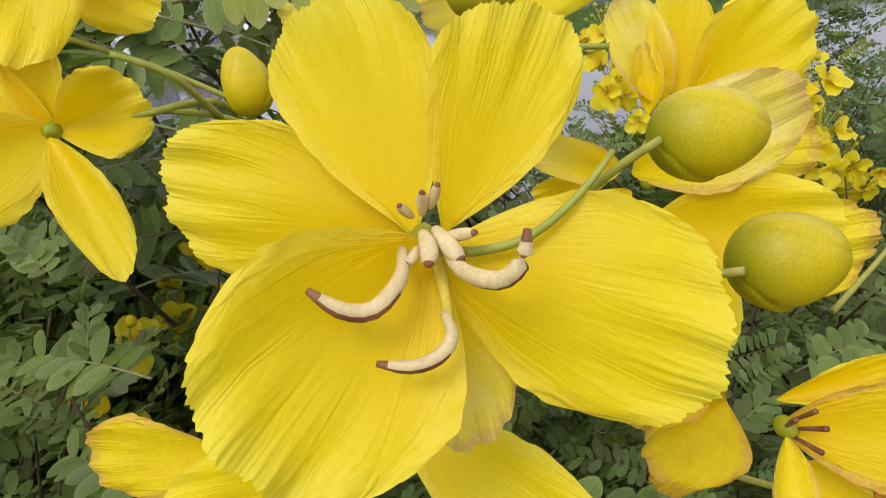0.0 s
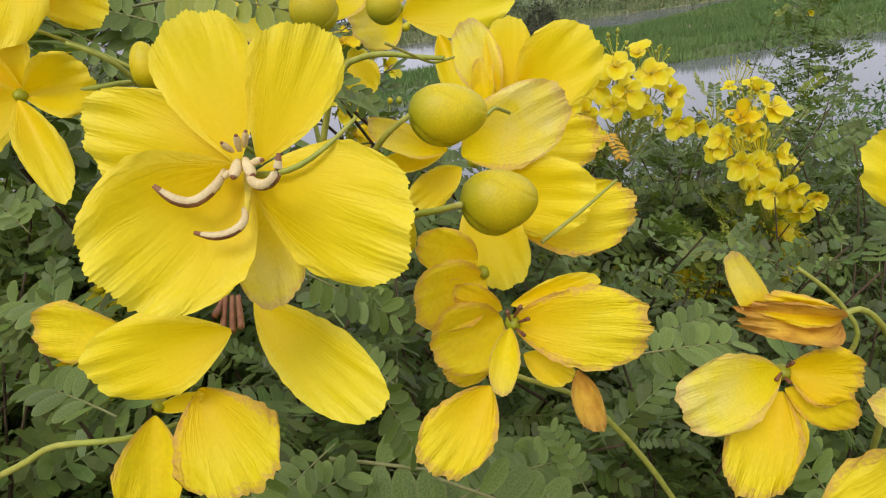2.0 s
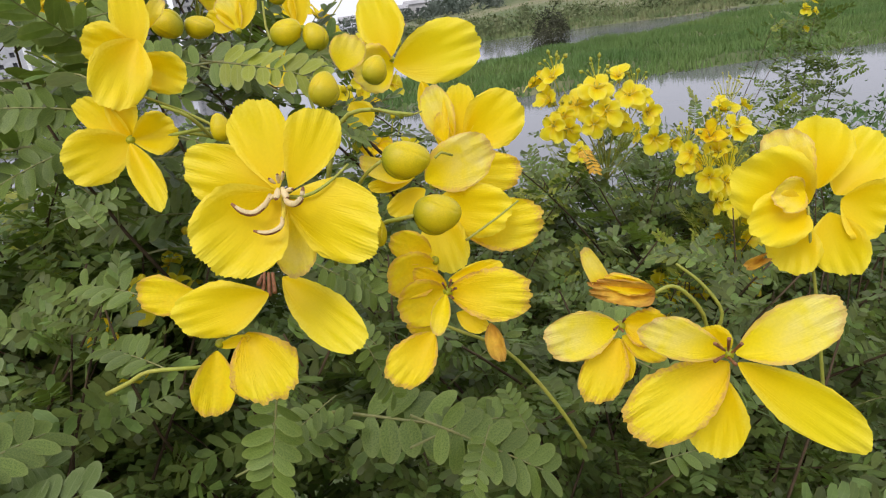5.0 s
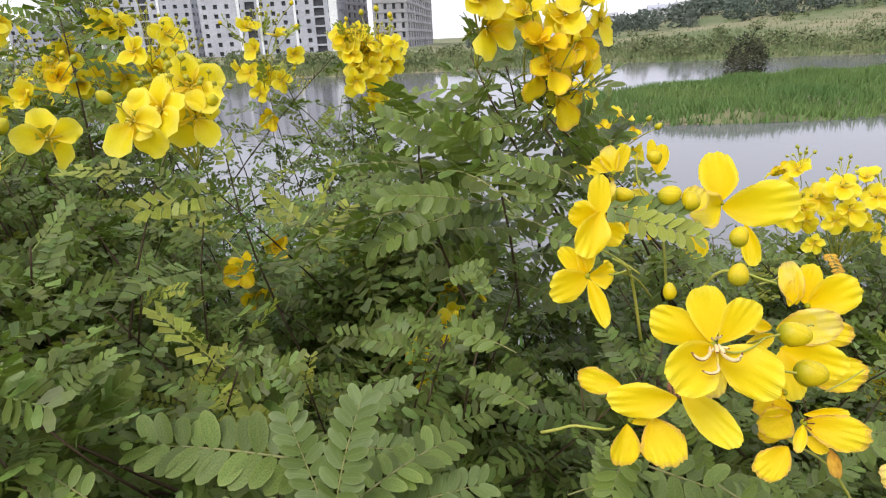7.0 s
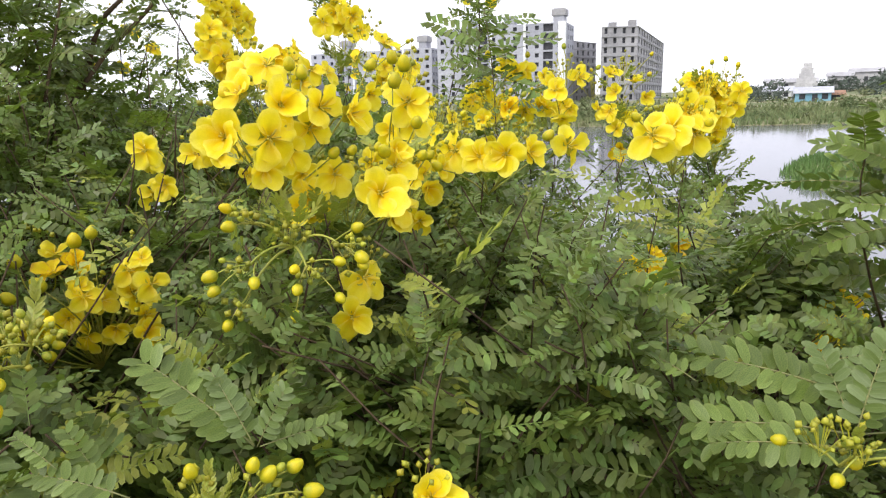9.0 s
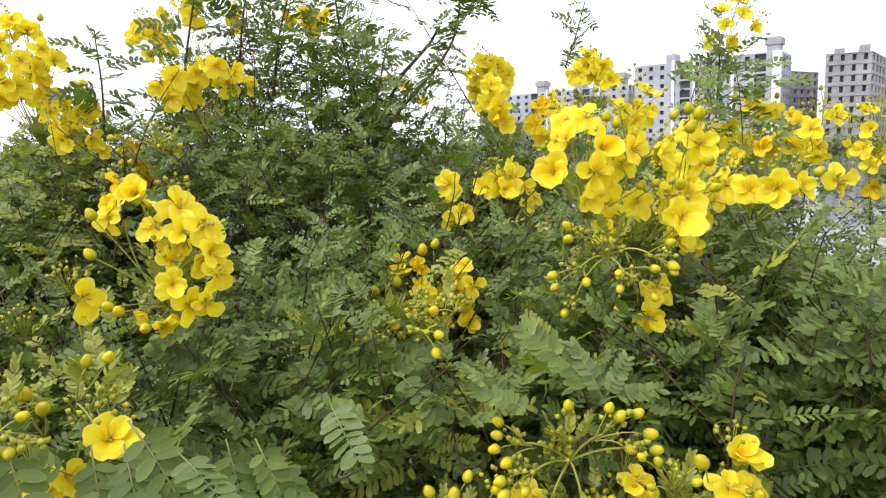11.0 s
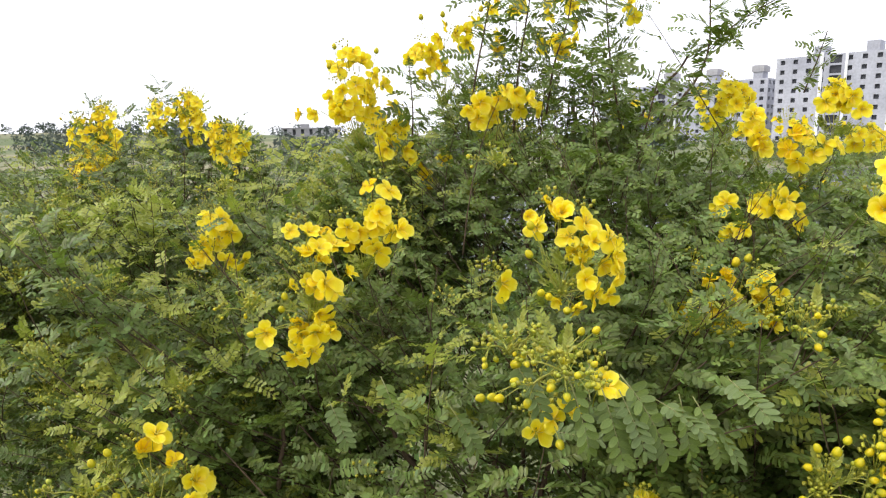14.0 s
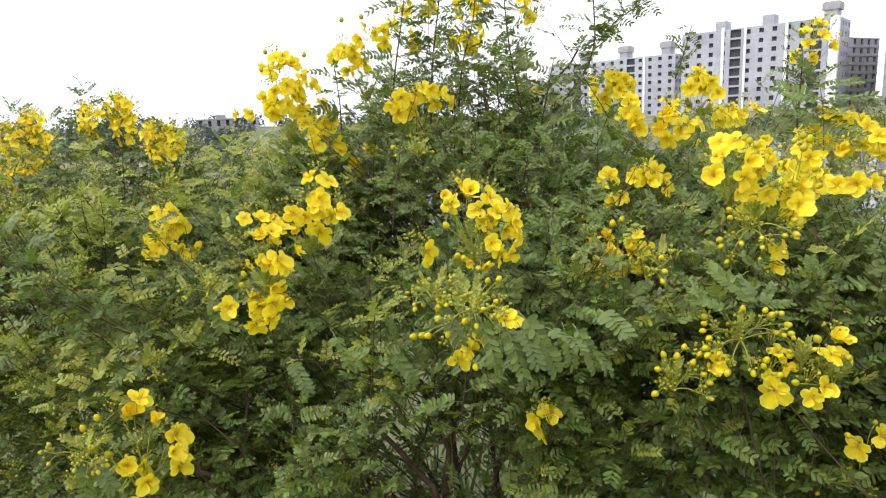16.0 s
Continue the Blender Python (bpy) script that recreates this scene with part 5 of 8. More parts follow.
lay_petal(far_right_flower, (0.1335, 0.0833, 1.4249), (0.1441, 0.0776, 1.4237), 0.0119, seed=75, cup=0.2, mat=PETAL_WORN, ragged=0.05, ruffle=0.09)
lay_petal(far_right_flower, (0.1327, 0.0820, 1.4214), (0.1437, 0.0769, 1.4156), 0.0080, seed=76, mat=PETAL_OLD)
lay_petal(far_right_flower, (0.1319, 0.0819, 1.4209), (0.1196, 0.0711, 1.4088), 0.0126, seed=77, mat=PETAL_WORN, ragged=0.05, ruffle=0.09)
lay_petal(far_right_flower, (0.1333, 0.0837, 1.4196), (0.1309, 0.0766, 1.4097), 0.0070, seed=78)
lay_petal(far_right_flower, (0.1428, 0.0824, 1.4335), (0.1260, 0.0792, 1.4381), 0.0085, seed=79, mat=PETAL_DRY, furl=0.5, cup=0.5, curl=-0.3, ruffle=0.32, ragged=0.06, vein=0.03)
lay_petal(far_right_flower, (0.1417, 0.0809, 1.4356), (0.1279, 0.0820, 1.4395), 0.006, seed=80, mat=PETAL_OLD, furl=0.5, cup=0.4, curl=-0.2, ruffle=0.35, ragged=0.06, vein=0.03)
corner_flower = head_flower(near_shrub, (0.1525, 0.0593, 1.4249), "pale yellow flower with spreading spoon-shaped petals")
lay_petal(corner_flower, (0.1512, 0.0584, 1.4257), (0.1292, 0.0561, 1.4381), 0.0102, seed=81, mat=PETAL_PALE, vein=0.012)
lay_petal(corner_flower, (0.1539, 0.0581, 1.4251), (0.1765, 0.0516, 1.4371), 0.0150, seed=82, mat=PETAL_PALE, cup=0.1)
lay_petal(corner_flower, (0.1548, 0.0631, 1.4196), (0.1269, 0.0589, 1.4060), 0.0180, seed=83, cup=0.15, mat=PETAL_WORN, ragged=0.05, ruffle=0.09)
lay_petal(corner_flower, (0.1552, 0.0593, 1.4217), (0.1850, 0.0486, 1.3983), 0.0141, seed=84, cup=0.1)
lay_petal(corner_flower, (0.1536, 0.0612, 1.4241), (0.1470, 0.0616, 1.4317), 0.0085, seed=85)
lay_petal(corner_flower, (0.1537, 0.0639, 1.4151), (0.1476, 0.0575, 1.3958), 0.0161, seed=86)
right_cluster_flower = head_flower(near_shrub, (0.2392, 0.1622, 1.4239), "big overlapping bright yellow flowers at the shrub's edge")
lay_petal(right_cluster_flower, (0.2417, 0.1620, 1.4236), (0.2102, 0.1621, 1.4413), 0.0304, seed=87, cup=0.2)
lay_petal(right_cluster_flower, (0.2398, 0.1638, 1.4287), (0.2300, 0.1696, 1.4530), 0.0204, seed=88, mat=PETAL_PALE)
lay_petal(right_cluster_flower, (0.2449, 0.1635, 1.4281), (0.2479, 0.1679, 1.4563), 0.0241, seed=89, cup=0.15)
lay_petal(right_cluster_flower, (0.2522, 0.1623, 1.4248), (0.2719, 0.1640, 1.4458), 0.0254, seed=90)
lay_petal(right_cluster_flower, (0.2359, 0.1570, 1.4235), (0.2095, 0.1485, 1.4198), 0.0224, seed=91, cup=0.3)
lay_petal(right_cluster_flower, (0.2357, 0.1599, 1.4170), (0.2277, 0.1511, 1.3982), 0.0204, seed=92)
lay_petal(right_cluster_flower, (0.2471, 0.1579, 1.4190), (0.2499, 0.1473, 1.3954), 0.0228, seed=93)
lay_petal(right_cluster_flower, (0.2504, 0.1559, 1.4247), (0.2650, 0.1471, 1.4180), 0.0273, seed=94)
lay_petal(right_cluster_flower, (0.2360, 0.1579, 1.4299), (0.2182, 0.1498, 1.4313), 0.0148, seed=95, mat=PETAL_PALE, furl=0.4)
hero_bud(near_shrub, (0.0715, 0.0974, 1.4793), (0.0851, 0.0968, 1.4782), 0.0114, 0, "plump olive-green flower bud")
hero_bud(near_shrub, (0.0780, 0.0930, 1.4635), (0.0915, 0.0915, 1.4632), 0.0122, 0, "round olive-yellow flower bud")
hero_bud(near_shrub, (0.0656, 0.0991, 1.4632), (0.0678, 0.0959, 1.4548), 0.0070, 0, "green bud half hidden behind a petal")
hero_bud(near_shrub, (0.0283, 0.1059, 1.4892), (0.0279, 0.1065, 1.4972), 0.0061, 0, "yellow-green bud behind the large flower")
hero_bud(near_shrub, (0.0572, 0.1111, 1.4943), (0.0588, 0.1145, 1.5038), 0.0095, 1, "round yellow-green bud")
hero_bud(near_shrub, (0.0699, 0.1686, 1.4937), (0.0740, 0.1720, 1.5035), 0.0101, 1, "small yellow bud")
hero_bud(near_shrub, (0.0083, 0.1657, 1.5230), (-0.0018, 0.1625, 1.5237), 0.0105, 0, "green bud")
hero_bud(near_shrub, (0.0071, 0.1715, 1.5222), (0.0179, 0.1686, 1.5211), 0.0084, 0, "green bud")
hero_bud(near_shrub, (0.0333, 0.1921, 1.5131), (0.0451, 0.1913, 1.5185), 0.0117, 0, "green bud")
hero_bud(near_shrub, (0.0517, 0.1899, 1.5073), (0.0481, 0.1912, 1.5181), 0.0107, 0, "green bud")
hero_bud(near_shrub, (0.0377, 0.2217, 1.5295), (0.0296, 0.2208, 1.5337), 0.0088, 0, "green bud")
stalk(near_shrub, [(0.0715, 0.0939, 1.4798), (0.0669, 0.0967, 1.4767), (0.0629, 0.1022, 1.4711), (0.0563, 0.1111, 1.4614), (0.0497, 0.1257, 1.4405)], 0.00046, 0.00073)
stalk(near_shrub, [(0.0779, 0.0891, 1.4646), (0.0738, 0.0936, 1.4627), (0.0698, 0.1004, 1.4607), (0.0604, 0.1167, 1.4508)], 0.00053, 0.00073)
stalk(near_shrub, [(0.0830, 0.1401, 1.4846), (0.0761, 0.1433, 1.4857), (0.0691, 0.1480, 1.4875), (0.0565, 0.1544, 1.4862), (0.0477, 0.1573, 1.4600)], 0.00053, 0.00092)
stalk(near_shrub, [(0.0050, 0.1317, 1.4992), (0.0093, 0.1329, 1.4967), (0.0126, 0.1352, 1.4935), (0.0145, 0.1444, 1.4856)], 0.00046, 0.00066)
stalk(near_shrub, [(-0.0058, 0.1353, 1.4910), (0.0045, 0.1341, 1.4893), (0.0131, 0.1399, 1.4898), (0.0165, 0.1564, 1.4855), (0.0239, 0.1584, 1.4428)], 0.00046, 0.00086)
stalk(near_shrub, [(-0.0282, 0.1082, 1.4144), (-0.0184, 0.1067, 1.4183), (-0.0126, 0.1054, 1.4222), (0.0044, 0.1019, 1.4220), (0.0079, 0.1181, 1.4137)], 0.00079, 0.00059)
stalk(near_shrub, [(0.0807, 0.1002, 1.4259), (0.0892, 0.1010, 1.4194), (0.0995, 0.1012, 1.4149), (0.1096, 0.1012, 1.4002), (0.1188, 0.1008, 1.3841), (0.1263, 0.1057, 1.3653)], 0.00053, 0.00073)
stalk(near_shrub, [(0.0927, 0.1172, 1.4737), (0.0891, 0.1123, 1.4761), (0.0870, 0.1118, 1.4747)], 0.00040, 0.00040)
stalk(near_shrub, [(0.1096, 0.1028, 1.4603), (0.1022, 0.0985, 1.4574), (0.0920, 0.0940, 1.4535)], 0.00026, 0.00040)
stalk(near_shrub, [(0.1441, 0.0854, 1.4318), (0.1498, 0.0869, 1.4334), (0.1559, 0.0881, 1.4278), (0.1640, 0.0918, 1.4160), (0.1722, 0.1061, 1.3737)], 0.00053, 0.00073)
stalk(near_shrub, [(0.0699, 0.1237, 1.4904), (0.0805, 0.1452, 1.4833), (0.0881, 0.1514, 1.4839)], 0.00033, 0.00033)
stalk(near_shrub, [(0.0255, 0.2341, 1.5303), (0.0247, 0.2287, 1.5141), (0.0356, 0.2235, 1.4993), (0.0419, 0.2177, 1.4823), (0.0433, 0.2066, 1.4496)], 0.00046, 0.00086)
stalk(near_shrub, [(-0.0112, 0.1316, 1.4925), (0.0031, 0.1369, 1.4908), (0.0178, 0.1467, 1.4848), (0.0302, 0.1747, 1.4614)], 0.00046, 0.00066)
stalk(near_shrub, [(-0.0049, 0.1412, 1.5032), (0.0069, 0.1445, 1.4959), (0.0202, 0.1469, 1.4856)], 0.00040, 0.00053)
stalk(near_shrub, [(0.2347, 0.1534, 1.4250), (0.2370, 0.1521, 1.4034), (0.2439, 0.1553, 1.3777), (0.2550, 0.1604, 1.3218)], 0.00053, 0.00086)
stalk(near_shrub, [(0.1765, 0.1441, 1.4129), (0.1853, 0.1413, 1.4049), (0.1945, 0.1389, 1.3911), (0.1897, 0.1432, 1.3750)], 0.00059, 0.00079)
part("stamen", mesh_from("stamen", *tube(smooth_line([(0.0309, 0.1049, 1.4488), (0.0306, 0.0984, 1.4445)]), np.linspace(0.0005, 0.0007, 13), 6), [ANTHER_BROWN]), low_left_flower, HERE(low_left_flower), "withered brown stamen")
part("stamen", mesh_from("stamen", *tube(smooth_line([(0.0321, 0.1048, 1.4486), (0.0325, 0.0981, 1.4441)]), np.linspace(0.0005, 0.0007, 13), 6), [ANTHER_BROWN]), low_left_flower, HERE(low_left_flower), "withered brown stamen")
part("stamen", mesh_from("stamen", *tube(smooth_line([(0.0333, 0.1047, 1.4485), (0.0342, 0.0982, 1.4446)]), np.linspace(0.0005, 0.0007, 13), 6), [ANTHER_BROWN]), low_left_flower, HERE(low_left_flower), "withered brown stamen")
part("stamen", mesh_from("stamen", *tube(smooth_line([(0.0301, 0.1047, 1.4481), (0.0297, 0.0995, 1.4474)]), np.linspace(0.0005, 0.0007, 13), 6), [ANTHER_BROWN]), low_left_flower, HERE(low_left_flower), "withered brown stamen")
part("stamen", mesh_from("stamen", *tube(smooth_line([(0.0849, 0.0914, 1.4405), (0.0859, 0.0878, 1.4445)]), np.linspace(0.00022, 0.0004, 13), 6), [ANTHER_BROWN]), low_right_flower, HERE(low_right_flower), "withered brown stamen")
part("stamen", mesh_from("stamen", *tube(smooth_line([(0.0854, 0.0910, 1.4396), (0.0869, 0.0870, 1.4422)]), np.linspace(0.00022, 0.0004, 13), 6), [ANTHER_BROWN]), low_right_flower, HERE(low_right_flower), "withered brown stamen")
part("stamen", mesh_from("stamen", *tube(smooth_line([(0.0849, 0.0907, 1.4388), (0.0857, 0.0861, 1.4396)]), np.linspace(0.00022, 0.0004, 13), 6), [ANTHER_BROWN]), low_right_flower, HERE(low_right_flower), "withered brown stamen")
part("stamen", mesh_from("stamen", *tube(smooth_line([(0.0843, 0.0912, 1.4401), (0.0834, 0.0878, 1.4439)]), np.linspace(0.00022, 0.0004, 13), 6), [ANTHER_BROWN]), low_right_flower, HERE(low_right_flower), "withered brown stamen")
part("stamen", mesh_from("stamen", *tube(smooth_line([(0.1327, 0.0829, 1.4249), (0.1299, 0.0805, 1.4248)]), np.linspace(0.00022, 0.0004, 13), 6), [ANTHER_BROWN]), far_right_flower, HERE(far_right_flower), "withered brown stamen")
part("stamen", mesh_from("stamen", *tube(smooth_line([(0.1331, 0.0830, 1.4251), (0.1335, 0.0813, 1.4273)]), np.linspace(0.00022, 0.0004, 13), 6), [ANTHER_BROWN]), far_right_flower, HERE(far_right_flower), "withered brown stamen")
part("stamen", mesh_from("stamen", *tube(smooth_line([(0.1322, 0.0826, 1.4242), (0.1324, 0.0801, 1.4239)]), np.linspace(0.00022, 0.0004, 13), 6), [ANTHER_BROWN]), far_right_flower, HERE(far_right_flower), "withered brown stamen")
part("stamen", mesh_from("stamen", *tube(smooth_line([(0.1503, 0.0569, 1.4274), (0.1462, 0.0542, 1.4317)]), np.linspace(0.0003, 0.0005, 13), 6), [ANTHER_BROWN]), corner_flower, HERE(corner_flower), "withered brown stamen")
part("stamen", mesh_from("stamen", *tube(smooth_line([(0.1511, 0.0569, 1.4273), (0.1499, 0.0544, 1.4323)]), np.linspace(0.0003, 0.0005, 13), 6), [ANTHER_BROWN]), corner_flower, HERE(corner_flower), "withered brown stamen")
part("stamen", mesh_from("stamen", *tube(smooth_line([(0.1520, 0.0567, 1.4267), (0.1529, 0.0538, 1.4307)]), np.linspace(0.0003, 0.0005, 13), 6), [ANTHER_BROWN]), corner_flower, HERE(corner_flower), "withered brown stamen")
part("stamen", mesh_from("stamen", *tube(smooth_line([(0.1509, 0.0564, 1.4257), (0.1507, 0.0523, 1.4260)]), np.linspace(0.0003, 0.0005, 13), 6), [ANTHER_BROWN]), corner_flower, HERE(corner_flower), "withered brown stamen")
part("stamen", mesh_from("stamen", *tube(smooth_line([(0.1500, 0.0566, 1.4263), (0.1456, 0.0528, 1.4276)]), np.linspace(0.0003, 0.0005, 13), 6), [ANTHER_BROWN]), corner_flower, HERE(corner_flower), "withered brown stamen")
lay_petal(right_cluster_flower, (0.2085, 0.1395, 1.4119), (0.2004, 0.1370, 1.4102), 0.009, seed=97, mat=PETAL_DRY, furl=1.2, cup=0.5)
split_leaf(right_shrub, (0.2427, 0.4989, 1.3833), (0.2471, 0.4713, 1.3643), (0.2, -0.7, 0.7), 3, 2)
split_leaf(near_shrub, (0.024, 0.194, 1.339), (0.110, 0.171, 1.323), (0.15, -0.64, 1.16), 0, 2)
split_leaf(near_shrub, (0.003, 0.152, 1.351), (0.007, 0.170, 1.367), (0.23, -0.59, 1.18), 0, 2)
split_leaf(near_shrub, (-0.105, 0.250, 1.439), (-0.073, 0.263, 1.446), (0.43, -0.66, 0.84), 0, 2)
split_leaf(near_shrub, (0.051, 0.145, 1.403), (0.060, 0.145, 1.372), (0.09, -0.70, 1.08), 0, 2)
split_leaf(near_shrub, (0.045, 0.155, 1.430), (0.056, 0.161, 1.417), (0.12, -0.74, 0.98), 0, 2)
split_leaf(near_shrub, (0.134, 0.167, 1.379), (0.177, 0.174, 1.372), (-0.21, -0.66, 1.10), 0, 2)
split_leaf(near_shrub, (0.196, 0.142, 1.321), (0.178, 0.155, 1.354), (-0.36, -0.49, 1.22), 0, 2)
split_leaf(near_shrub, (0.050, 0.172, 1.477), (0.065, 0.192, 1.469), (0.09, -0.79, 0.78), 0, 2)
split_leaf(near_shrub, (0.119, 0.170, 1.320), (0.111, 0.189, 1.339), (-0.14, -0.58, 1.23), 0, 2)
split_leaf(near_shrub, (0.054, 0.198, 1.322), (0.087, 0.170, 1.316), (0.06, -0.63, 1.19), 0, 2)
split_leaf(near_shrub, (0.211, 0.172, 1.341), (0.230, 0.184, 1.312), (-0.38, -0.55, 1.14), 0, 2)
split_leaf(near_shrub, (-0.002, 0.199, 1.508), (0.045, 0.183, 1.506), (0.26, -0.76, 0.66), 0, 2)
split_leaf(near_shrub, (-0.048, 0.211, 1.404), (-0.095, 0.239, 1.410), (0.35, -0.67, 0.96), 0, 2)
split_leaf(near_shrub, (-0.038, 0.178, 1.383), (-0.078, 0.206, 1.388), (0.35, -0.63, 1.05), 0, 2)
split_leaf(mid_shrub, (-0.135, 0.108, 1.383), (-0.238, 0.091, 1.410), (0.02, -0.70, 1.09), 0, 0)
split_leaf(mid_shrub, (-0.132, 0.077, 1.364), (-0.123, 0.088, 1.435), (0.01, -0.67, 1.13), 1, 1)
split_leaf(mid_shrub, (-0.136, 0.077, 1.368), (-0.232, 0.044, 1.377), (0.02, -0.68, 1.13), 0, 0)
split_leaf(mid_shrub, (-0.126, 0.093, 1.362), (-0.060, 0.130, 1.363), (-0.00, -0.68, 1.12), 1, 0)
split_leaf(mid_shrub, (-0.135, 0.063, 1.364), (-0.212, 0.024, 1.374), (0.02, -0.66, 1.14), 0, 1)
split_leaf(mid_shrub, (-0.135, 0.080, 1.375), (-0.158, 0.098, 1.422), (0.02, -0.68, 1.12), 1, 2)
split_leaf(mid_shrub, (-0.130, 0.081, 1.374), (-0.081, 0.145, 1.394), (0.01, -0.68, 1.12), 0, 1)
split_leaf(mid_shrub, (-0.089, 0.319, 1.521), (-0.156, 0.309, 1.554), (0.02, -0.79, 0.83), 0, 0)
split_leaf(mid_shrub, (-0.077, 0.281, 1.488), (-0.137, 0.248, 1.507), (0.01, -0.78, 0.89), 0, 1)
split_leaf(mid_shrub, (-0.074, 0.270, 1.520), (-0.030, 0.274, 1.489), (0.00, -0.79, 0.85), 0, 2)
split_leaf(mid_shrub, (-0.047, 0.336, 1.538), (-0.097, 0.290, 1.540), (-0.03, -0.79, 0.81), 0, 1)
split_leaf(mid_shrub, (-0.013, 0.282, 1.501), (-0.065, 0.273, 1.524), (-0.09, -0.78, 0.87), 0, 0)
split_leaf(mid_shrub, (-0.035, 0.248, 1.477), (0.011, 0.254, 1.451), (-0.06, -0.77, 0.92), 0, 1)
split_leaf(mid_shrub, (-0.231, 0.043, 1.402), (-0.282, 0.051, 1.423), (0.47, -0.47, 1.15), 0, 1)
split_leaf(near_shrub, (-0.167, 0.167, 1.376), (-0.116, 0.183, 1.391), (0.47, -0.55, 1.04), 1, 0)
split_leaf(near_shrub, (-0.145, 0.151, 1.364), (-0.087, 0.152, 1.370), (0.45, -0.54, 1.09), 1, 1)
split_leaf(near_shrub, (-0.014, 0.153, 1.341), (0.035, 0.177, 1.344), (0.18, -0.61, 1.19), 0, 0)
split_leaf(near_shrub, (0.062, 0.152, 1.342), (0.118, 0.185, 1.336), (0.00, -0.62, 1.20), 0, 1)
split_leaf(near_shrub, (0.032, 0.171, 1.362), (0.003, 0.155, 1.349), (0.07, -0.66, 1.14), 0, 2)
split_leaf(near_shrub, (0.009, 0.174, 1.510), (0.051, 0.164, 1.499), (0.15, -0.78, 0.80), 2, 2)
split_leaf(near_shrub, (0.039, 0.170, 1.499), (0.052, 0.172, 1.506), (0.07, -0.79, 0.83), 2, 1)
split_leaf(mid_shrub, (-0.434, -0.175, 1.412), (-0.492, -0.194, 1.465), (0.53, -0.46, 1.09), 0, 0)
split_leaf(mid_shrub, (-0.434, -0.175, 1.412), (-0.459, -0.178, 1.453), (0.53, -0.46, 1.09), 1, 1)
split_leaf(mid_shrub, (-0.433, -0.174, 1.411), (-0.422, -0.159, 1.442), (0.53, -0.46, 1.09), 1, 2)
split_leaf(mid_shrub, (-0.432, -0.173, 1.411), (-0.406, -0.134, 1.414), (0.52, -0.47, 1.09), 0, 0)
split_leaf(mid_shrub, (-0.471, -0.261, 1.435), (-0.491, -0.268, 1.452), (0.65, -0.31, 1.06), 0, 1)
split_leaf(mid_shrub, (-0.440, -0.247, 1.421), (-0.481, -0.266, 1.436), (0.60, -0.35, 1.10), 0, 0)
split_leaf(mid_shrub, (-0.471, -0.242, 1.418), (-0.488, -0.245, 1.444), (0.62, -0.33, 1.08), 0, 2)
split_leaf(mid_shrub, (-0.095, 0.437, 1.536), (-0.164, 0.400, 1.547), (-0.08, -0.79, 0.76), 0, 1)
split_leaf(mid_shrub, (-0.091, 0.382, 1.500), (-0.173, 0.329, 1.481), (-0.09, -0.79, 0.80), 0, 0)
split_leaf(mid_shrub, (-0.097, 0.322, 1.471), (-0.165, 0.279, 1.457), (-0.08, -0.78, 0.84), 0, 1)
split_leaf(mid_shrub, (-0.099, 0.403, 1.509), (-0.151, 0.375, 1.517), (-0.08, -0.79, 0.79), 0, 2)
split_leaf(big_shrub, (-0.622, -0.458, 1.434), (-0.563, -0.435, 1.367), (0.65, -0.36, 0.99), 0, 1)
split_leaf(big_shrub, (-0.589, -0.385, 1.405), (-0.546, -0.380, 1.353), (0.58, -0.45, 1.02), 0, 1)
split_leaf(big_shrub, (-0.623, -0.482, 1.425), (-0.586, -0.489, 1.363), (0.66, -0.33, 1.00), 0, 0)
split_leaf(big_shrub, (-0.626, -0.494, 1.407), (-0.625, -0.532, 1.440), (0.66, -0.31, 1.03), 0, 2)
split_leaf(big_shrub, (-0.561, -0.313, 1.391), (-0.539, -0.322, 1.377), (0.52, -0.52, 1.02), 0, 1)
split_leaf(near_shrub, (0.018, 0.139, 1.393), (0.005, 0.132, 1.345), (0.1, -0.8, 0.7), 0, 2)
split_leaf(near_shrub, (0.032, 0.173, 1.427), (0.060, 0.173, 1.404), (0.1, -0.8, 0.7), 0, 2)
split_leaf(near_shrub, (0.065, 0.138, 1.368), (0.118, 0.132, 1.333), (0, -0.6, 1), 0, 2)
split_leaf(near_shrub, (0.095, 0.125, 1.367), (0.084, 0.116, 1.343), (0, -0.7, 0.9), 0, 2)
split_leaf(near_shrub, (0.157, 0.146, 1.374), (0.187, 0.146, 1.350), (0, -0.8, 0.8), 0, 2)
split_leaf(near_shrub, (0.145, 0.180, 1.376), (0.176, 0.189, 1.376), (0, -0.7, 0.9), 0, 2)
split_leaf(near_shrub, (-0.064, 0.215, 1.440), (-0.078, 0.223, 1.458), (0.2, -0.8, 0.7), 0, 2)
split_leaf(near_shrub, (0.046, 0.205, 1.485), (0.063, 0.198, 1.468), (0, -0.8, 0.7), 0, 2)
split_leaf(near_shrub, (0.058, 0.165, 1.382), (0.042, 0.181, 1.394), (0, -0.8, 0.7), 0, 2)
split_leaf(near_shrub, (0.153, 0.114, 1.346), (0.186, 0.122, 1.343), (0, -0.7, 0.9), 0, 2)

# flower heads and bud sprays of the shrubs
flower_head(big_shrub, big_twigs, (-1.313, 0.155, 1.954), 4, 0.030, 3, 26, 0.08)
flower_head(big_shrub, big_twigs, (-1.235, 0.252, 1.958), 4, 0.030, 3, 27, 0.08)
flower_head(big_shrub, big_twigs, (-0.664, -0.364, 1.230), 3, 0.019, 0, 41, 0.08)
flower_head(mid_shrub, mid_twigs, (-0.322, -0.063, 1.202), 2, 0.026, 3, 51, 0.08)
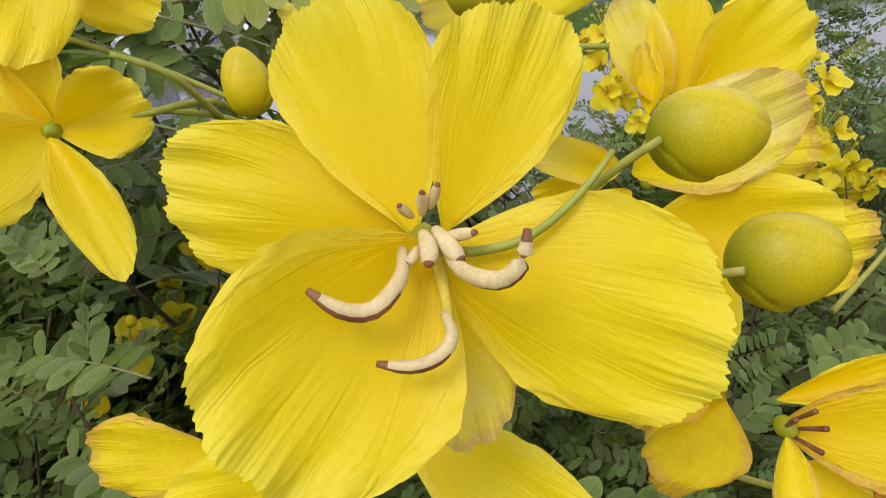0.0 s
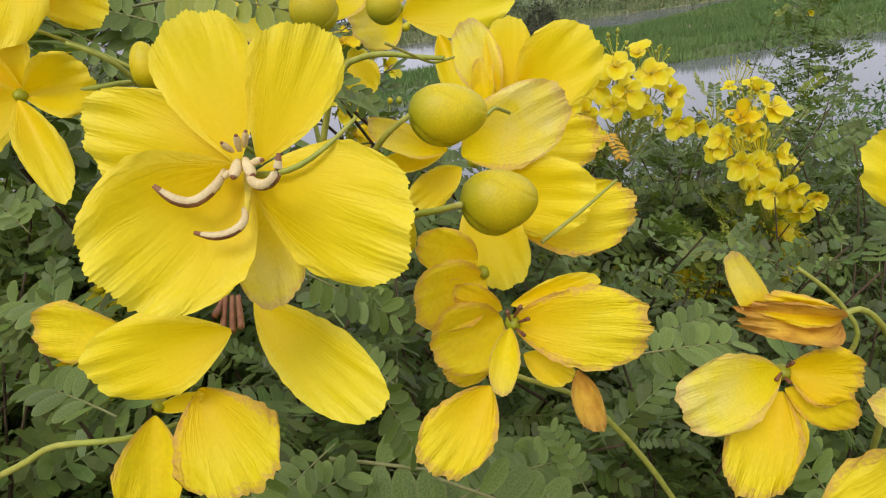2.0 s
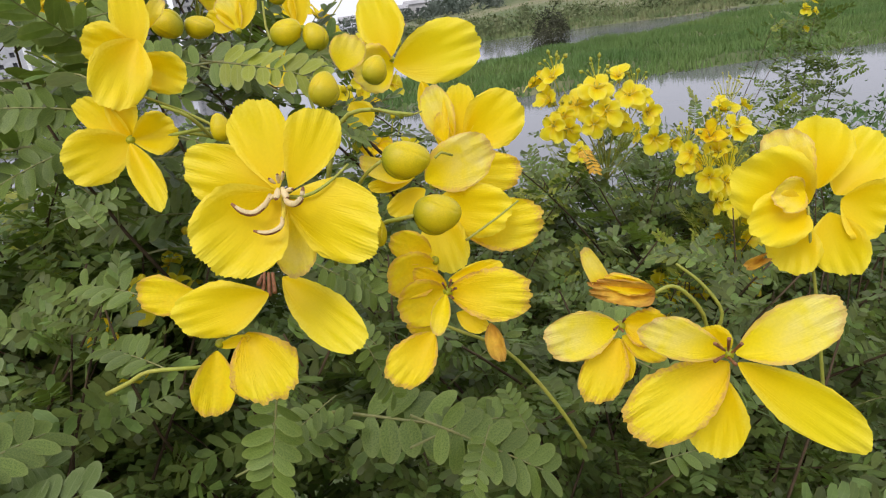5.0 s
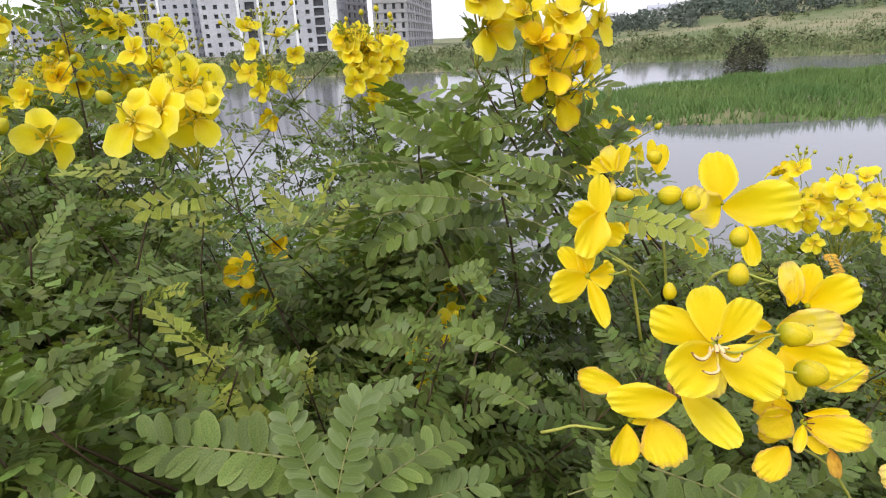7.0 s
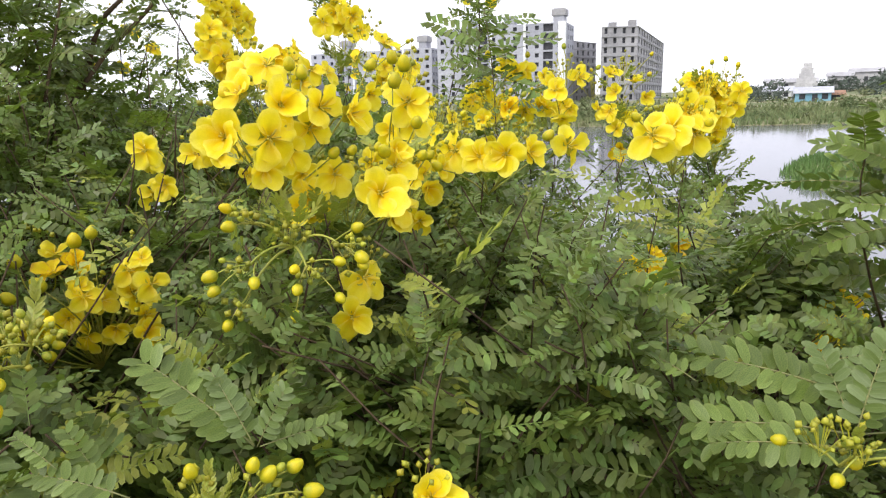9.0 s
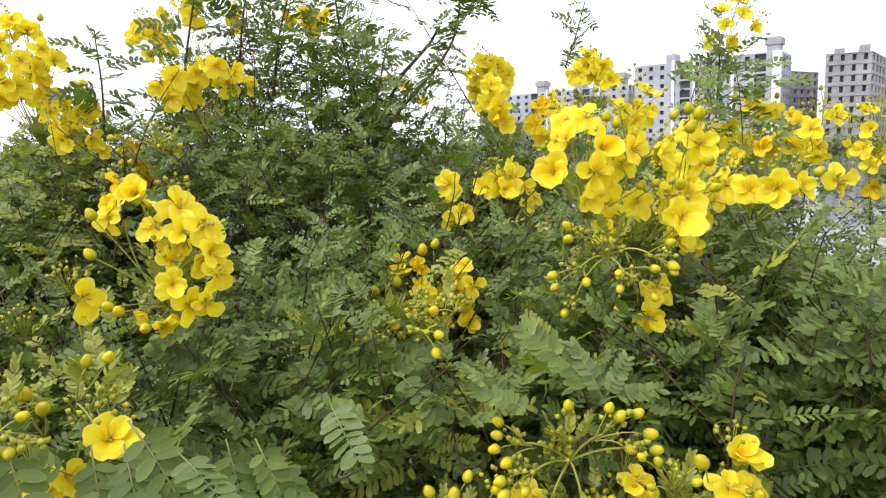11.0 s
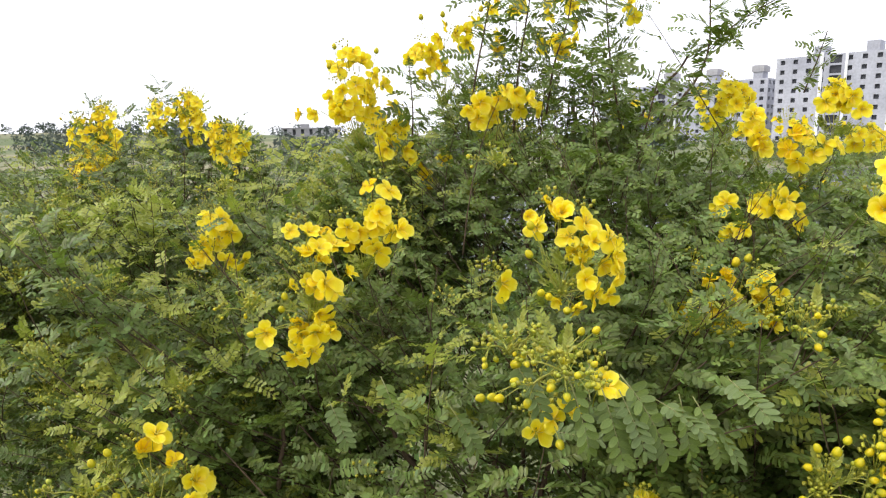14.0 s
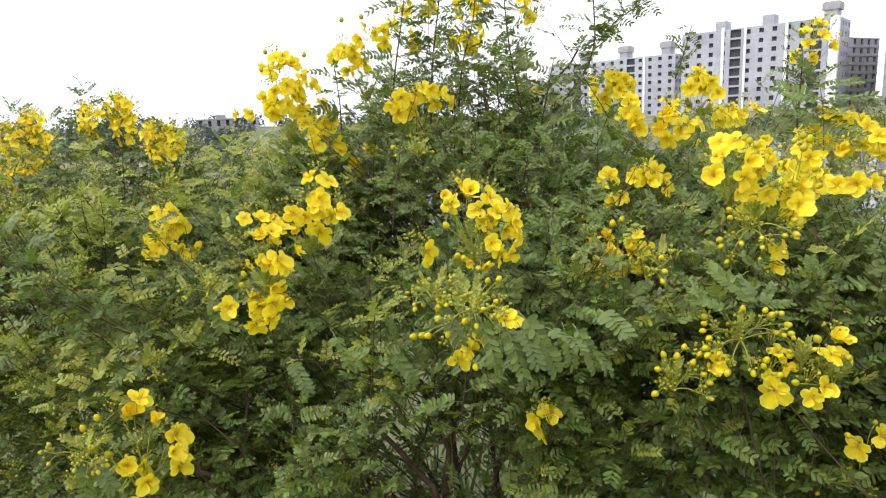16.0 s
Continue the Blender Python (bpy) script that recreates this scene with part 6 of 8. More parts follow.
flower_head(big_shrub, big_twigs, (-1.634, 0.369, 2.033), 3, 0.026, 8, 52, 0.08)
flower_head(mid_shrub, mid_twigs, (-0.329, 0.911, 1.559), 4, 0.052, 3, 76, 0.08)
flower_head(mid_shrub, mid_twigs, (-0.492, 0.827, 1.600), 6, 0.052, 3, 77, 0.08)
flower_head(mid_shrub, mid_twigs, (-0.486, 0.813, 1.533), 4, 0.043, 3, 78, 0.08)
flower_head(mid_shrub, mid_twigs, (-0.703, 0.325, 1.650), 3, 0.043, 2, 83, 0.12)
flower_head(mid_shrub, mid_twigs, (-0.603, 0.336, 1.557), 3, 0.030, 2, 84, 0.12)
flower_head(mid_shrub, mid_twigs, (-0.582, 0.456, 1.567), 3, 0.034, 2, 86, 0.12)
flower_head(mid_shrub, mid_twigs, (-0.507, 0.550, 1.604), 3, 0.039, 2, 87, 0.12)
flower_head(mid_shrub, mid_twigs, (-0.350, 0.864, 1.586), 4, 0.034, 1, 91, 0.15)
flower_head(mid_shrub, mid_twigs, (-0.369, 0.476, 1.363), 2, 0.026, 0, 93, 0.90)
flower_head(back_shrub, back_twigs, (-1.266, 0.594, 1.740), 5, 0.052, 2, 98, 0.08)
flower_head(back_shrub, back_twigs, (-1.456, 0.481, 1.729), 6, 0.069, 2, 100, 0.08)
flower_head(back_shrub, back_twigs, (-1.474, 1.342, 1.679), 6, 0.060, 2, 101, 0.08)
flower_head(back_shrub, back_twigs, (-1.383, 1.330, 1.520), 5, 0.052, 3, 102, 0.08)
flower_head(back_shrub, back_twigs, (-0.782, 0.868, 1.833), 7, 0.052, 2, 111, 0.08)
flower_head(near_shrub, near_twigs, (-0.077, 0.337, 1.629), 5, 0.026, 3, 112, 0.20)
flower_head(near_shrub, near_twigs, (-0.036, 0.344, 1.597), 5, 0.030, 2, 113, 0.60)
flower_head(near_shrub, near_twigs, (-0.014, 0.357, 1.616), 5, 0.026, 4, 114, 0.30)
flower_head(near_shrub, near_twigs, (-0.025, 0.342, 1.578), 5, 0.026, 1, 115, 0.70)
flower_head(near_shrub, near_twigs, (0.044, 0.728, 1.448), 7, 0.043, 2, 116, 0.20)
flower_head(near_shrub, near_twigs, (0.024, 0.708, 1.405), 4, 0.034, 2, 117, 0.30)
flower_head(near_shrub, near_twigs, (-0.018, 0.723, 1.512), 5, 0.043, 2, 118, 0.30)
flower_head(near_shrub, near_twigs, (0.063, 0.706, 1.345), 5, 0.043, 2, 119, 0.40)
flower_head(right_shrub, right_twigs, (0.460, 0.666, 1.169), 6, 0.052, 3, 131, 0.20)
flower_head(right_shrub, right_twigs, (0.371, 0.610, 1.155), 4, 0.026, 2, 132, 0.08)
flower_head(right_shrub, right_twigs, (0.479, 0.619, 1.186), 5, 0.043, 2, 133, 0.20)
flower_head(right_shrub, right_twigs, (1.383, 1.939, 1.383), 5, 0.069, 2, 134, 0.08)
flower_head(right_shrub, right_twigs, (0.834, 1.355, 1.194), 6, 0.086, 1, 135, 0.30)
flower_head(near_shrub, near_twigs, (-0.127, 0.462, 1.321), 3, 0.034, 1, 136, 0.80, size=0.8)
flower_head(near_shrub, near_twigs, (-0.139, 0.488, 1.335), 3, 0.026, 1, 137, 0.80, size=0.8)
flower_head(near_shrub, near_twigs, (-0.142, 0.359, 1.330), 3, 0.034, 1, 138, 0.80, size=0.8)
flower_head(near_shrub, near_twigs, (-0.329, 0.397, 1.393), 3, 0.035, 1, 139, 0.90)
flower_head(left_shrub, left_twigs, (-2.648, -0.698, 1.726), 14, 0.059, 2, 140, 0.15)
flower_head(left_shrub, left_twigs, (-2.691, -0.766, 1.683), 14, 0.059, 2, 141, 0.15)
flower_head(left_shrub, left_twigs, (-2.627, -0.695, 1.659), 12, 0.059, 2, 142, 0.15)
flower_head(left_shrub, left_twigs, (-2.671, -0.777, 1.569), 18, 0.059, 2, 143, 0.15)
flower_head(left_shrub, left_twigs, (-2.642, -0.737, 1.587), 12, 0.059, 2, 144, 0.15)
flower_head(left_shrub, left_twigs, (-2.501, -0.552, 1.736), 12, 0.052, 2, 145, 0.10)
flower_head(left_shrub, left_twigs, (-2.444, -0.473, 1.768), 14, 0.052, 2, 146, 0.10)
flower_head(left_shrub, left_twigs, (-2.425, -0.468, 1.712), 12, 0.052, 2, 147, 0.10)
flower_head(left_shrub, left_twigs, (-2.147, -0.452, 1.670), 12, 0.044, 2, 148, 0.10)
flower_head(left_shrub, left_twigs, (-2.112, -0.413, 1.659), 12, 0.044, 2, 149, 0.10)
flower_head(left_shrub, left_twigs, (-2.123, -0.440, 1.619), 9, 0.044, 2, 150, 0.10)
bloom_cluster(mid_shrub, mid_twigs, (-0.566, -0.003, 1.522), 501, [(-0.568, -0.053, 1.576, 1.007), (-0.562, -0.04, 1.608, 0.7738), (-0.554, -0.017, 1.629, 0.7844), (-0.583, -0.009, 1.628, 0.7208), (-0.523, -0.039, 1.599, 0.8904), (-0.516, -0.06, 1.576, 0.8586), (-0.525, -0.058, 1.555, 0.636), (-0.501, -0.02, 1.596, 0.8056), (-0.475, -0.019, 1.591, 0.7844), (-0.513, -0.019, 1.581, 0.636), (-0.518, -0.039, 1.564, 0.636)], [(-0.572, -0.047, 1.603, 0.01), (-0.576, -0.055, 1.584, 0.0091), (-0.479, 0.013, 1.623, 0.0094), (-0.485, -0.008, 1.56, 0.0084), (-0.53, -0.017, 1.624, 0.0101), (-0.523, -0.013, 1.617, 0.0105), (-0.497, -0.016, 1.558, 0.0095)], 0, 3)
bloom_cluster(mid_shrub, mid_twigs, (-0.495, 0.067, 1.531), 502, [(-0.467, 0.051, 1.598, 0.7208), (-0.495, 0.066, 1.574, 0.636), (-0.474, 0.068, 1.581, 0.636), (-0.484, 0.07, 1.613, 0.636)], [(-0.475, 0.043, 1.628, 0.0103), (-0.466, 0.046, 1.622, 0.0123), (-0.473, 0.038, 1.609, 0.0119), (-0.473, 0.024, 1.557, 0.012), (-0.448, 0.036, 1.553, 0.0095), (-0.455, 0.041, 1.578, 0.0107)], 0, 2)
bloom_cluster(mid_shrub, mid_twigs, (-0.521, 0.03, 1.484), 503, [(-0.454, -0.012, 1.532, 0.9379), (-0.466, 0.025, 1.548, 0.678), (-0.507, 0, 1.543, 0.678), (-0.53, -0.004, 1.526, 0.678), (-0.535, -0.011, 1.515, 0.678), (-0.48, 0.06, 1.507, 0.678), (-0.489, 0.052, 1.499, 0.678), (-0.469, 0.075, 1.536, 0.678), (-0.49, 0.035, 1.536, 0.678)], [(-0.486, 0.03, 1.558, 0.008), (-0.501, 0.017, 1.544, 0.008), (-0.451, 0.049, 1.552, 0.0085)], 0.2, 2, 0.3)
bloom_cluster(mid_shrub, mid_twigs, (-0.515, -0.007, 1.493), 504, [(-0.482, -0.003, 1.46, 0.7935), (-0.483, -0.02, 1.432, 0.69)], [], 0, 1)
bloom_cluster(mid_shrub, mid_twigs, (-0.475, 0.215, 1.497), 505, [(-0.494, 0.178, 1.546, 0.9222), (-0.467, 0.18, 1.541, 0.8355), (-0.439, 0.185, 1.544, 0.9657), (-0.425, 0.205, 1.545, 0.8029), (-0.396, 0.244, 1.548, 1.0307)], [(-0.412, 0.216, 1.556, 0.0119), (-0.499, 0.158, 1.53, 0.011)], 0, 3, 0.2)
bloom_cluster(mid_shrub, mid_twigs, (-0.649, 0.676, 1.522), 506, [(-0.688, 0.603, 1.598, 1.3222), (-0.665, 0.668, 1.584, 1.2255), (-0.625, 0.644, 1.641, 1.3115), (-0.66, 0.67, 1.651, 1.0535), (-0.607, 0.633, 1.578, 1.161), (-0.66, 0.613, 1.572, 0.9567), (-0.611, 0.703, 1.581, 0.9998), (-0.67, 0.615, 1.612, 0.9567)], [(-0.603, 0.639, 1.662, 0.0096), (-0.661, 0.606, 1.663, 0.012)], 0, 3, 0.9)
bloom_cluster(mid_shrub, mid_twigs, (-0.294, 0.269, 1.518), 507, [(-0.291, 0.236, 1.566, 1.16), (-0.281, 0.258, 1.58, 1.04), (-0.307, 0.226, 1.56, 1.02), (-0.273, 0.245, 1.56, 0.81)], [(-0.319, 0.222, 1.574, 0.0097), (-0.263, 0.252, 1.567, 0.0086)], 0, 2)
bloom_cluster(mid_shrub, mid_twigs, (-0.33, 0.896, 1.455), 508, [(-0.364, 0.864, 1.601, 1.16), (-0.337, 0.887, 1.588, 1.17), (-0.319, 0.934, 1.597, 1.06), (-0.348, 0.867, 1.571, 1.03), (-0.323, 0.881, 1.555, 1.03), (-0.334, 0.874, 1.528, 0.9), (-0.293, 0.879, 1.597, 0.79), (-0.32, 0.888, 1.575, 0.9), (-0.374, 0.88, 1.618, 0.86), (-0.306, 0.921, 1.568, 0.82), (-0.345, 0.826, 1.547, 0.87)], [(-0.304, 0.884, 1.531, 0.0091), (-0.346, 0.891, 1.645, 0.0091), (-0.305, 0.913, 1.639, 0.0093), (-0.324, 0.905, 1.65, 0.0096)], 0.1, 4, 1)
bloom_cluster(big_shrub, big_twigs, (-0.778, -0.056, 1.346), 509, [(-0.732, -0.042, 1.426, 1.0486), (-0.691, -0.049, 1.442, 0.6955), (-0.714, -0.045, 1.407, 0.642), (-0.694, -0.058, 1.399, 0.642), (-0.744, -0.056, 1.393, 0.642), (-0.743, -0.082, 1.433, 0.6527), (-0.756, -0.06, 1.42, 0.642), (-0.775, -0.082, 1.407, 0.642), (-0.763, -0.074, 1.388, 0.642), (-0.803, -0.07, 1.464, 0.6527), (-0.776, -0.088, 1.452, 0.642), (-0.762, -0.074, 1.459, 0.642), (-0.729, -0.044, 1.449, 0.642), (-0.797, -0.11, 1.408, 0.642), (-0.784, -0.105, 1.402, 0.642)], [(-0.758, -0.108, 1.443, 0.0143), (-0.782, -0.115, 1.463, 0.0133), (-0.781, -0.124, 1.432, 0.0126), (-0.745, -0.112, 1.399, 0.0118), (-0.745, -0.116, 1.384, 0.0119), (-0.774, -0.134, 1.381, 0.0133), (-0.767, -0.137, 1.355, 0.0129), (-0.754, -0.112, 1.419, 0.012), (-0.727, -0.078, 1.487, 0.0117), (-0.739, -0.086, 1.479, 0.0132), (-0.775, -0.151, 1.323, 0.015)], 0.12, 3, 0.35)
bloom_cluster(mid_shrub, mid_twigs, (-0.36, -0.098, 1.287), 510, [(-0.353, -0.119, 1.369, 0.76), (-0.352, -0.14, 1.353, 0.68), (-0.343, -0.122, 1.348, 0.6), (-0.354, -0.149, 1.31, 0.69), (-0.362, -0.165, 1.296, 0.6)], [(-0.335, -0.128, 1.347, 0.009), (-0.373, -0.187, 1.32, 0.01), (-0.362, -0.155, 1.372, 0.0117)], 0, 2)
bloom_cluster(mid_shrub, mid_twigs, (-0.423, -0.171, 1.312), 511, [(-0.405, -0.175, 1.353, 0.62), (-0.395, -0.177, 1.338, 0.6), (-0.4, -0.194, 1.304, 0.87), (-0.408, -0.192, 1.318, 0.6)], [(-0.394, -0.195, 1.327, 0.0101), (-0.39, -0.182, 1.351, 0.0093), (-0.408, -0.206, 1.346, 0.0105), (-0.408, -0.209, 1.34, 0.0095)], 0.1, 1)
bloom_cluster(mid_shrub, mid_twigs, (-0.487, -0.231, 1.284), 512, [(-0.459, -0.24, 1.344, 0.71), (-0.463, -0.248, 1.335, 0.6)], [], 0.1, 1)
bloom_cluster(big_shrub, big_twigs, (-0.962, 0.329, 1.601), 514, [(-0.958, 0.293, 1.699, 1.25), (-0.946, 0.291, 1.668, 1.24), (-0.966, 0.286, 1.68, 1.06), (-0.94, 0.296, 1.644, 0.96)], [], 0.1, 2, 0.7)
bloom_cluster(big_shrub, big_twigs, (-0.91, 0.396, 1.566), 515, [(-0.922, 0.368, 1.636, 1.22), (-0.908, 0.4, 1.664, 1.25), (-0.888, 0.394, 1.631, 1.11), (-0.898, 0.358, 1.615, 1.06), (-0.868, 0.394, 1.649, 1), (-0.92, 0.371, 1.669, 1.07)], [], 0.1, 3, 0.7)
bloom_cluster(mid_shrub, mid_twigs, (-0.551, 0.165, 1.471), 516, [(-0.517, 0.141, 1.54, 0.64), (-0.52, 0.163, 1.51, 0.74), (-0.519, 0.131, 1.523, 0.6), (-0.503, 0.165, 1.531, 0.6), (-0.522, 0.121, 1.498, 0.6), (-0.509, 0.128, 1.482, 0.6), (-0.547, 0.168, 1.554, 0.6), (-0.54, 0.127, 1.526, 0.6)], [], 0.1, 2)
bloom_cluster(mid_shrub, mid_twigs, (-0.98, 0.783, 1.591), 517, [(-0.983, 0.767, 1.663, 1.02), (-0.955, 0.779, 1.672, 1.13), (-0.924, 0.76, 1.651, 1.02), (-0.967, 0.731, 1.643, 0.88), (-0.926, 0.726, 1.643, 0.91), (-0.922, 0.776, 1.666, 0.81)], [], 0, 2, 0.7)
bloom_cluster(mid_shrub, mid_twigs, (-0.804, 0.6, 1.526), 518, [(-0.771, 0.554, 1.581, 0.83), (-0.769, 0.54, 1.561, 0.79), (-0.748, 0.565, 1.559, 0.84), (-0.69, 0.566, 1.558, 0.72)], [], 0, 1, 0.4)
bloom_cluster(mid_shrub, mid_twigs, (-0.624, 0.809, 1.513), 519, [(-0.601, 0.745, 1.617, 0.94), (-0.58, 0.748, 1.58, 0.91), (-0.568, 0.754, 1.575, 0.83), (-0.629, 0.754, 1.604, 0.83), (-0.639, 0.73, 1.577, 0.91)], [], 0, 2, 0.8)
bloom_cluster(back_shrub, back_twigs, (-0.928, 0.546, 1.65), 520, [(-0.937, 0.543, 1.756, 1.1), (-0.919, 0.55, 1.733, 1.15), (-0.894, 0.544, 1.746, 1.04), (-0.927, 0.505, 1.734, 0.94), (-0.863, 0.519, 1.717, 0.89), (-0.928, 0.544, 1.774, 0.87)], [], 0, 3, 0.7)
bloom_cluster(back_shrub, back_twigs, (-1.128, 0.475, 1.647), 521, [(-1.079, 0.452, 1.723, 1.15), (-1.09, 0.438, 1.737, 1.05), (-1.084, 0.479, 1.745, 1.03), (-1.101, 0.431, 1.756, 0.96), (-1.098, 0.468, 1.764, 0.98), (-1.129, 0.425, 1.719, 0.88), (-1.111, 0.429, 1.775, 0.87)], [], 0.05, 3, 0.6)
bloom_cluster(right_shrub, right_twigs, (0.323, 0.671, 1.298), 522, [(0.258, 0.652, 1.431, 0.73), (0.253, 0.649, 1.406, 0.74), (0.284, 0.649, 1.397, 0.82), (0.303, 0.635, 1.415, 0.79), (0.308, 0.621, 1.391, 0.72), (0.334, 0.651, 1.422, 0.66), (0.342, 0.639, 1.401, 0.73), (0.371, 0.643, 1.347, 0.67), (0.366, 0.65, 1.377, 0.67), (0.269, 0.636, 1.374, 0.6), (0.252, 0.635, 1.38, 0.66), (0.331, 0.643, 1.371, 0.6)], [], 0.05, 3, 1.2)
bloom_cluster(right_shrub, right_twigs, (0.448, 0.589, 1.224), 523, [(0.41, 0.585, 1.353, 0.83), (0.439, 0.584, 1.36, 0.82), (0.416, 0.579, 1.337, 0.69), (0.38, 0.563, 1.345, 0.61), (0.424, 0.577, 1.302, 0.77), (0.447, 0.582, 1.31, 0.7), (0.45, 0.563, 1.28, 0.69), (0.419, 0.542, 1.288, 0.61), (0.453, 0.55, 1.261, 0.62), (0.397, 0.559, 1.316, 0.6)], [], 0.05, 3, 1)
bloom_cluster(big_shrub, big_twigs, (-0.814, -0.358, 1.461), 530, [(-0.79, -0.382, 1.575, 0.86), (-0.788, -0.369, 1.544, 0.67), (-0.815, -0.4, 1.555, 0.62), (-0.783, -0.348, 1.56, 0.92), (-0.758, -0.357, 1.54, 0.66), (-0.749, -0.34, 1.545, 0.73), (-0.74, -0.342, 1.521, 0.76), (-0.735, -0.337, 1.504, 0.73), (-0.759, -0.341, 1.511, 0.67), (-0.756, -0.372, 1.495, 0.66), (-0.755, -0.359, 1.473, 0.78), (-0.737, -0.351, 1.477, 0.63), (-0.76, -0.382, 1.459, 0.6)], [(-0.807, -0.415, 1.555, 0.0109), (-0.801, -0.42, 1.521, 0.0109), (-0.786, -0.416, 1.477, 0.0109), (-0.78, -0.41, 1.473, 0.0109), (-0.764, -0.394, 1.458, 0.0109)], 0.03, 3, 0.8)
bloom_cluster(big_shrub, big_twigs, (-0.88, -0.422, 1.425), 531, [(-0.857, -0.423, 1.478, 0.88)], [], 0, 1)
bloom_cluster(big_shrub, big_twigs, (-0.689, -0.473, 1.433), 532, [(-0.636, -0.468, 1.419, 0.86)], [(-0.66, -0.457, 1.467, 0.009), (-0.668, -0.468, 1.464, 0.009)], 0, 1)
bloom_cluster(big_shrub, big_twigs, (-0.7, -0.495, 1.41), 533, [(-0.675, -0.52, 1.368, 0.67), (-0.667, -0.504, 1.381, 0.6), (-0.66, -0.492, 1.392, 0.6)], [(-0.65, -0.512, 1.367, 0.0101), (-0.678, -0.53, 1.422, 0.0101), (-0.688, -0.537, 1.438, 0.0101), (-0.668, -0.507, 1.451, 0.0101), (-0.661, -0.5, 1.443, 0.0101), (-0.664, -0.511, 1.422, 0.0101), (-0.695, -0.556, 1.408, 0.0101), (-0.702, -0.566, 1.407, 0.0101), (-0.69, -0.551, 1.407, 0.0101)], 0.1, 1)
bloom_cluster(big_shrub, big_twigs, (-1.092, -0.51, 1.452), 534, [(-1.05, -0.486, 1.591, 0.79), (-1.048, -0.505, 1.562, 0.84), (-1.068, -0.507, 1.539, 0.86), (-1.025, -0.485, 1.536, 0.8), (-1.054, -0.506, 1.502, 0.89), (-1.069, -0.53, 1.534, 0.71), (-1.066, -0.547, 1.54, 0.77)], [], 0.03, 3, 1)
bloom_cluster(big_shrub, big_twigs, (-1.101, -0.598, 1.395), 535, [(-1.071, -0.572, 1.512, 0.94), (-1.045, -0.601, 1.516, 0.75), (-1.084, -0.61, 1.503, 0.77), (-1.063, -0.609, 1.538, 0.67), (-1.053, -0.556, 1.474, 0.61), (-1.034, -0.6, 1.469, 0.93), (-1.078, -0.606, 1.46, 0.69), (-1.053, -0.585, 1.45, 0.76), (-1.064, -0.601, 1.417, 0.97), (-1.078, -0.622, 1.387, 0.91), (-1.039, -0.614, 1.399, 0.94), (-1.042, -0.62, 1.372, 0.76), (-1.068, -0.637, 1.359, 0.76), (-1.029, -0.595, 1.402, 0.67), (-1.078, -0.672, 1.397, 0.81)], [(-1.076, -0.689, 1.398, 0.0107), (-1.06, -0.648, 1.446, 0.0107), (-1.06, -0.653, 1.431, 0.0107)], 0.03, 3, 0.7)
bloom_cluster(big_shrub, big_twigs, (-1.54, -0.626, 1.368), 536, [(-1.486, -0.624, 1.516, 1.05), (-1.484, -0.646, 1.502, 0.97), (-1.493, -0.61, 1.487, 1), (-1.478, -0.662, 1.451, 0.92), (-1.5, -0.635, 1.478, 0.95), (-1.452, -0.596, 1.433, 1.08), (-1.483, -0.664, 1.47, 0.81)], [], 0.05, 3, 1.3)
bloom_cluster(big_shrub, big_twigs, (-1.527, -0.297, 1.628), 537, [(-1.509, -0.331, 1.845, 1.03), (-1.497, -0.305, 1.833, 1.08), (-1.542, -0.338, 1.82, 0.94), (-1.505, -0.35, 1.77, 1.08), (-1.493, -0.323, 1.781, 1.08), (-1.481, -0.301, 1.763, 1.14), (-1.444, -0.285, 1.778, 1.01), (-1.49, -0.333, 1.738, 1.08), (-1.513, -0.355, 1.733, 0.98), (-1.485, -0.294, 1.735, 1.04), (-1.509, -0.412, 1.723, 0.76)], [(-1.501, -0.379, 1.813, 0.0116), (-1.5, -0.365, 1.853, 0.0116), (-1.451, -0.294, 1.843, 0.0116)], 0.03, 3, 1.3)
bloom_cluster(big_shrub, big_twigs, (-1.479, -0.241, 1.577), 538, [(-1.451, -0.241, 1.716, 0.94), (-1.451, -0.25, 1.686, 1.1), (-1.441, -0.27, 1.655, 1.14), (-1.415, -0.25, 1.645, 1.03), (-1.428, -0.289, 1.646, 0.92), (-1.473, -0.292, 1.693, 0.89)], [], 0.03, 2, 1.3)
bloom_cluster(big_shrub, big_twigs, (-1.663, 0.014, 1.746), 539, [(-1.67, -0.045, 1.896, 1.25), (-1.658, 0, 1.92, 1.25), (-1.637, 0.032, 1.934, 1.25), (-1.571, 0.05, 1.949, 1.25), (-1.568, 0.021, 1.902, 1.25), (-1.642, -0.033, 1.871, 1.25), (-1.614, -0.019, 1.85, 1.25), (-1.68, -0.035, 1.835, 1.25), (-1.694, -0.051, 1.883, 1.19), (-1.557, 0.111, 1.904, 1.19), (-1.535, 0.162, 1.995, 1.05), (-1.588, 0.11, 1.992, 1.19)], [(-1.667, -0.049, 1.964, 0.0143), (-1.633, -0.006, 1.969, 0.0143), (-1.574, 0.07, 1.98, 0.0143)], 0.03, 4, 1.4)
bloom_cluster(big_shrub, big_twigs, (-1.314, -0.083, 1.635), 540, [(-1.28, -0.146, 1.739, 1.12), (-1.291, -0.116, 1.712, 1.2), (-1.274, -0.155, 1.706, 1.07), (-1.282, -0.115, 1.731, 0.99), (-1.24, -0.09, 1.756, 1.07), (-1.231, -0.068, 1.745, 1.02), (-1.261, -0.063, 1.728, 1), (-1.255, -0.102, 1.762, 0.83)], [], 0.03, 3, 1.3)
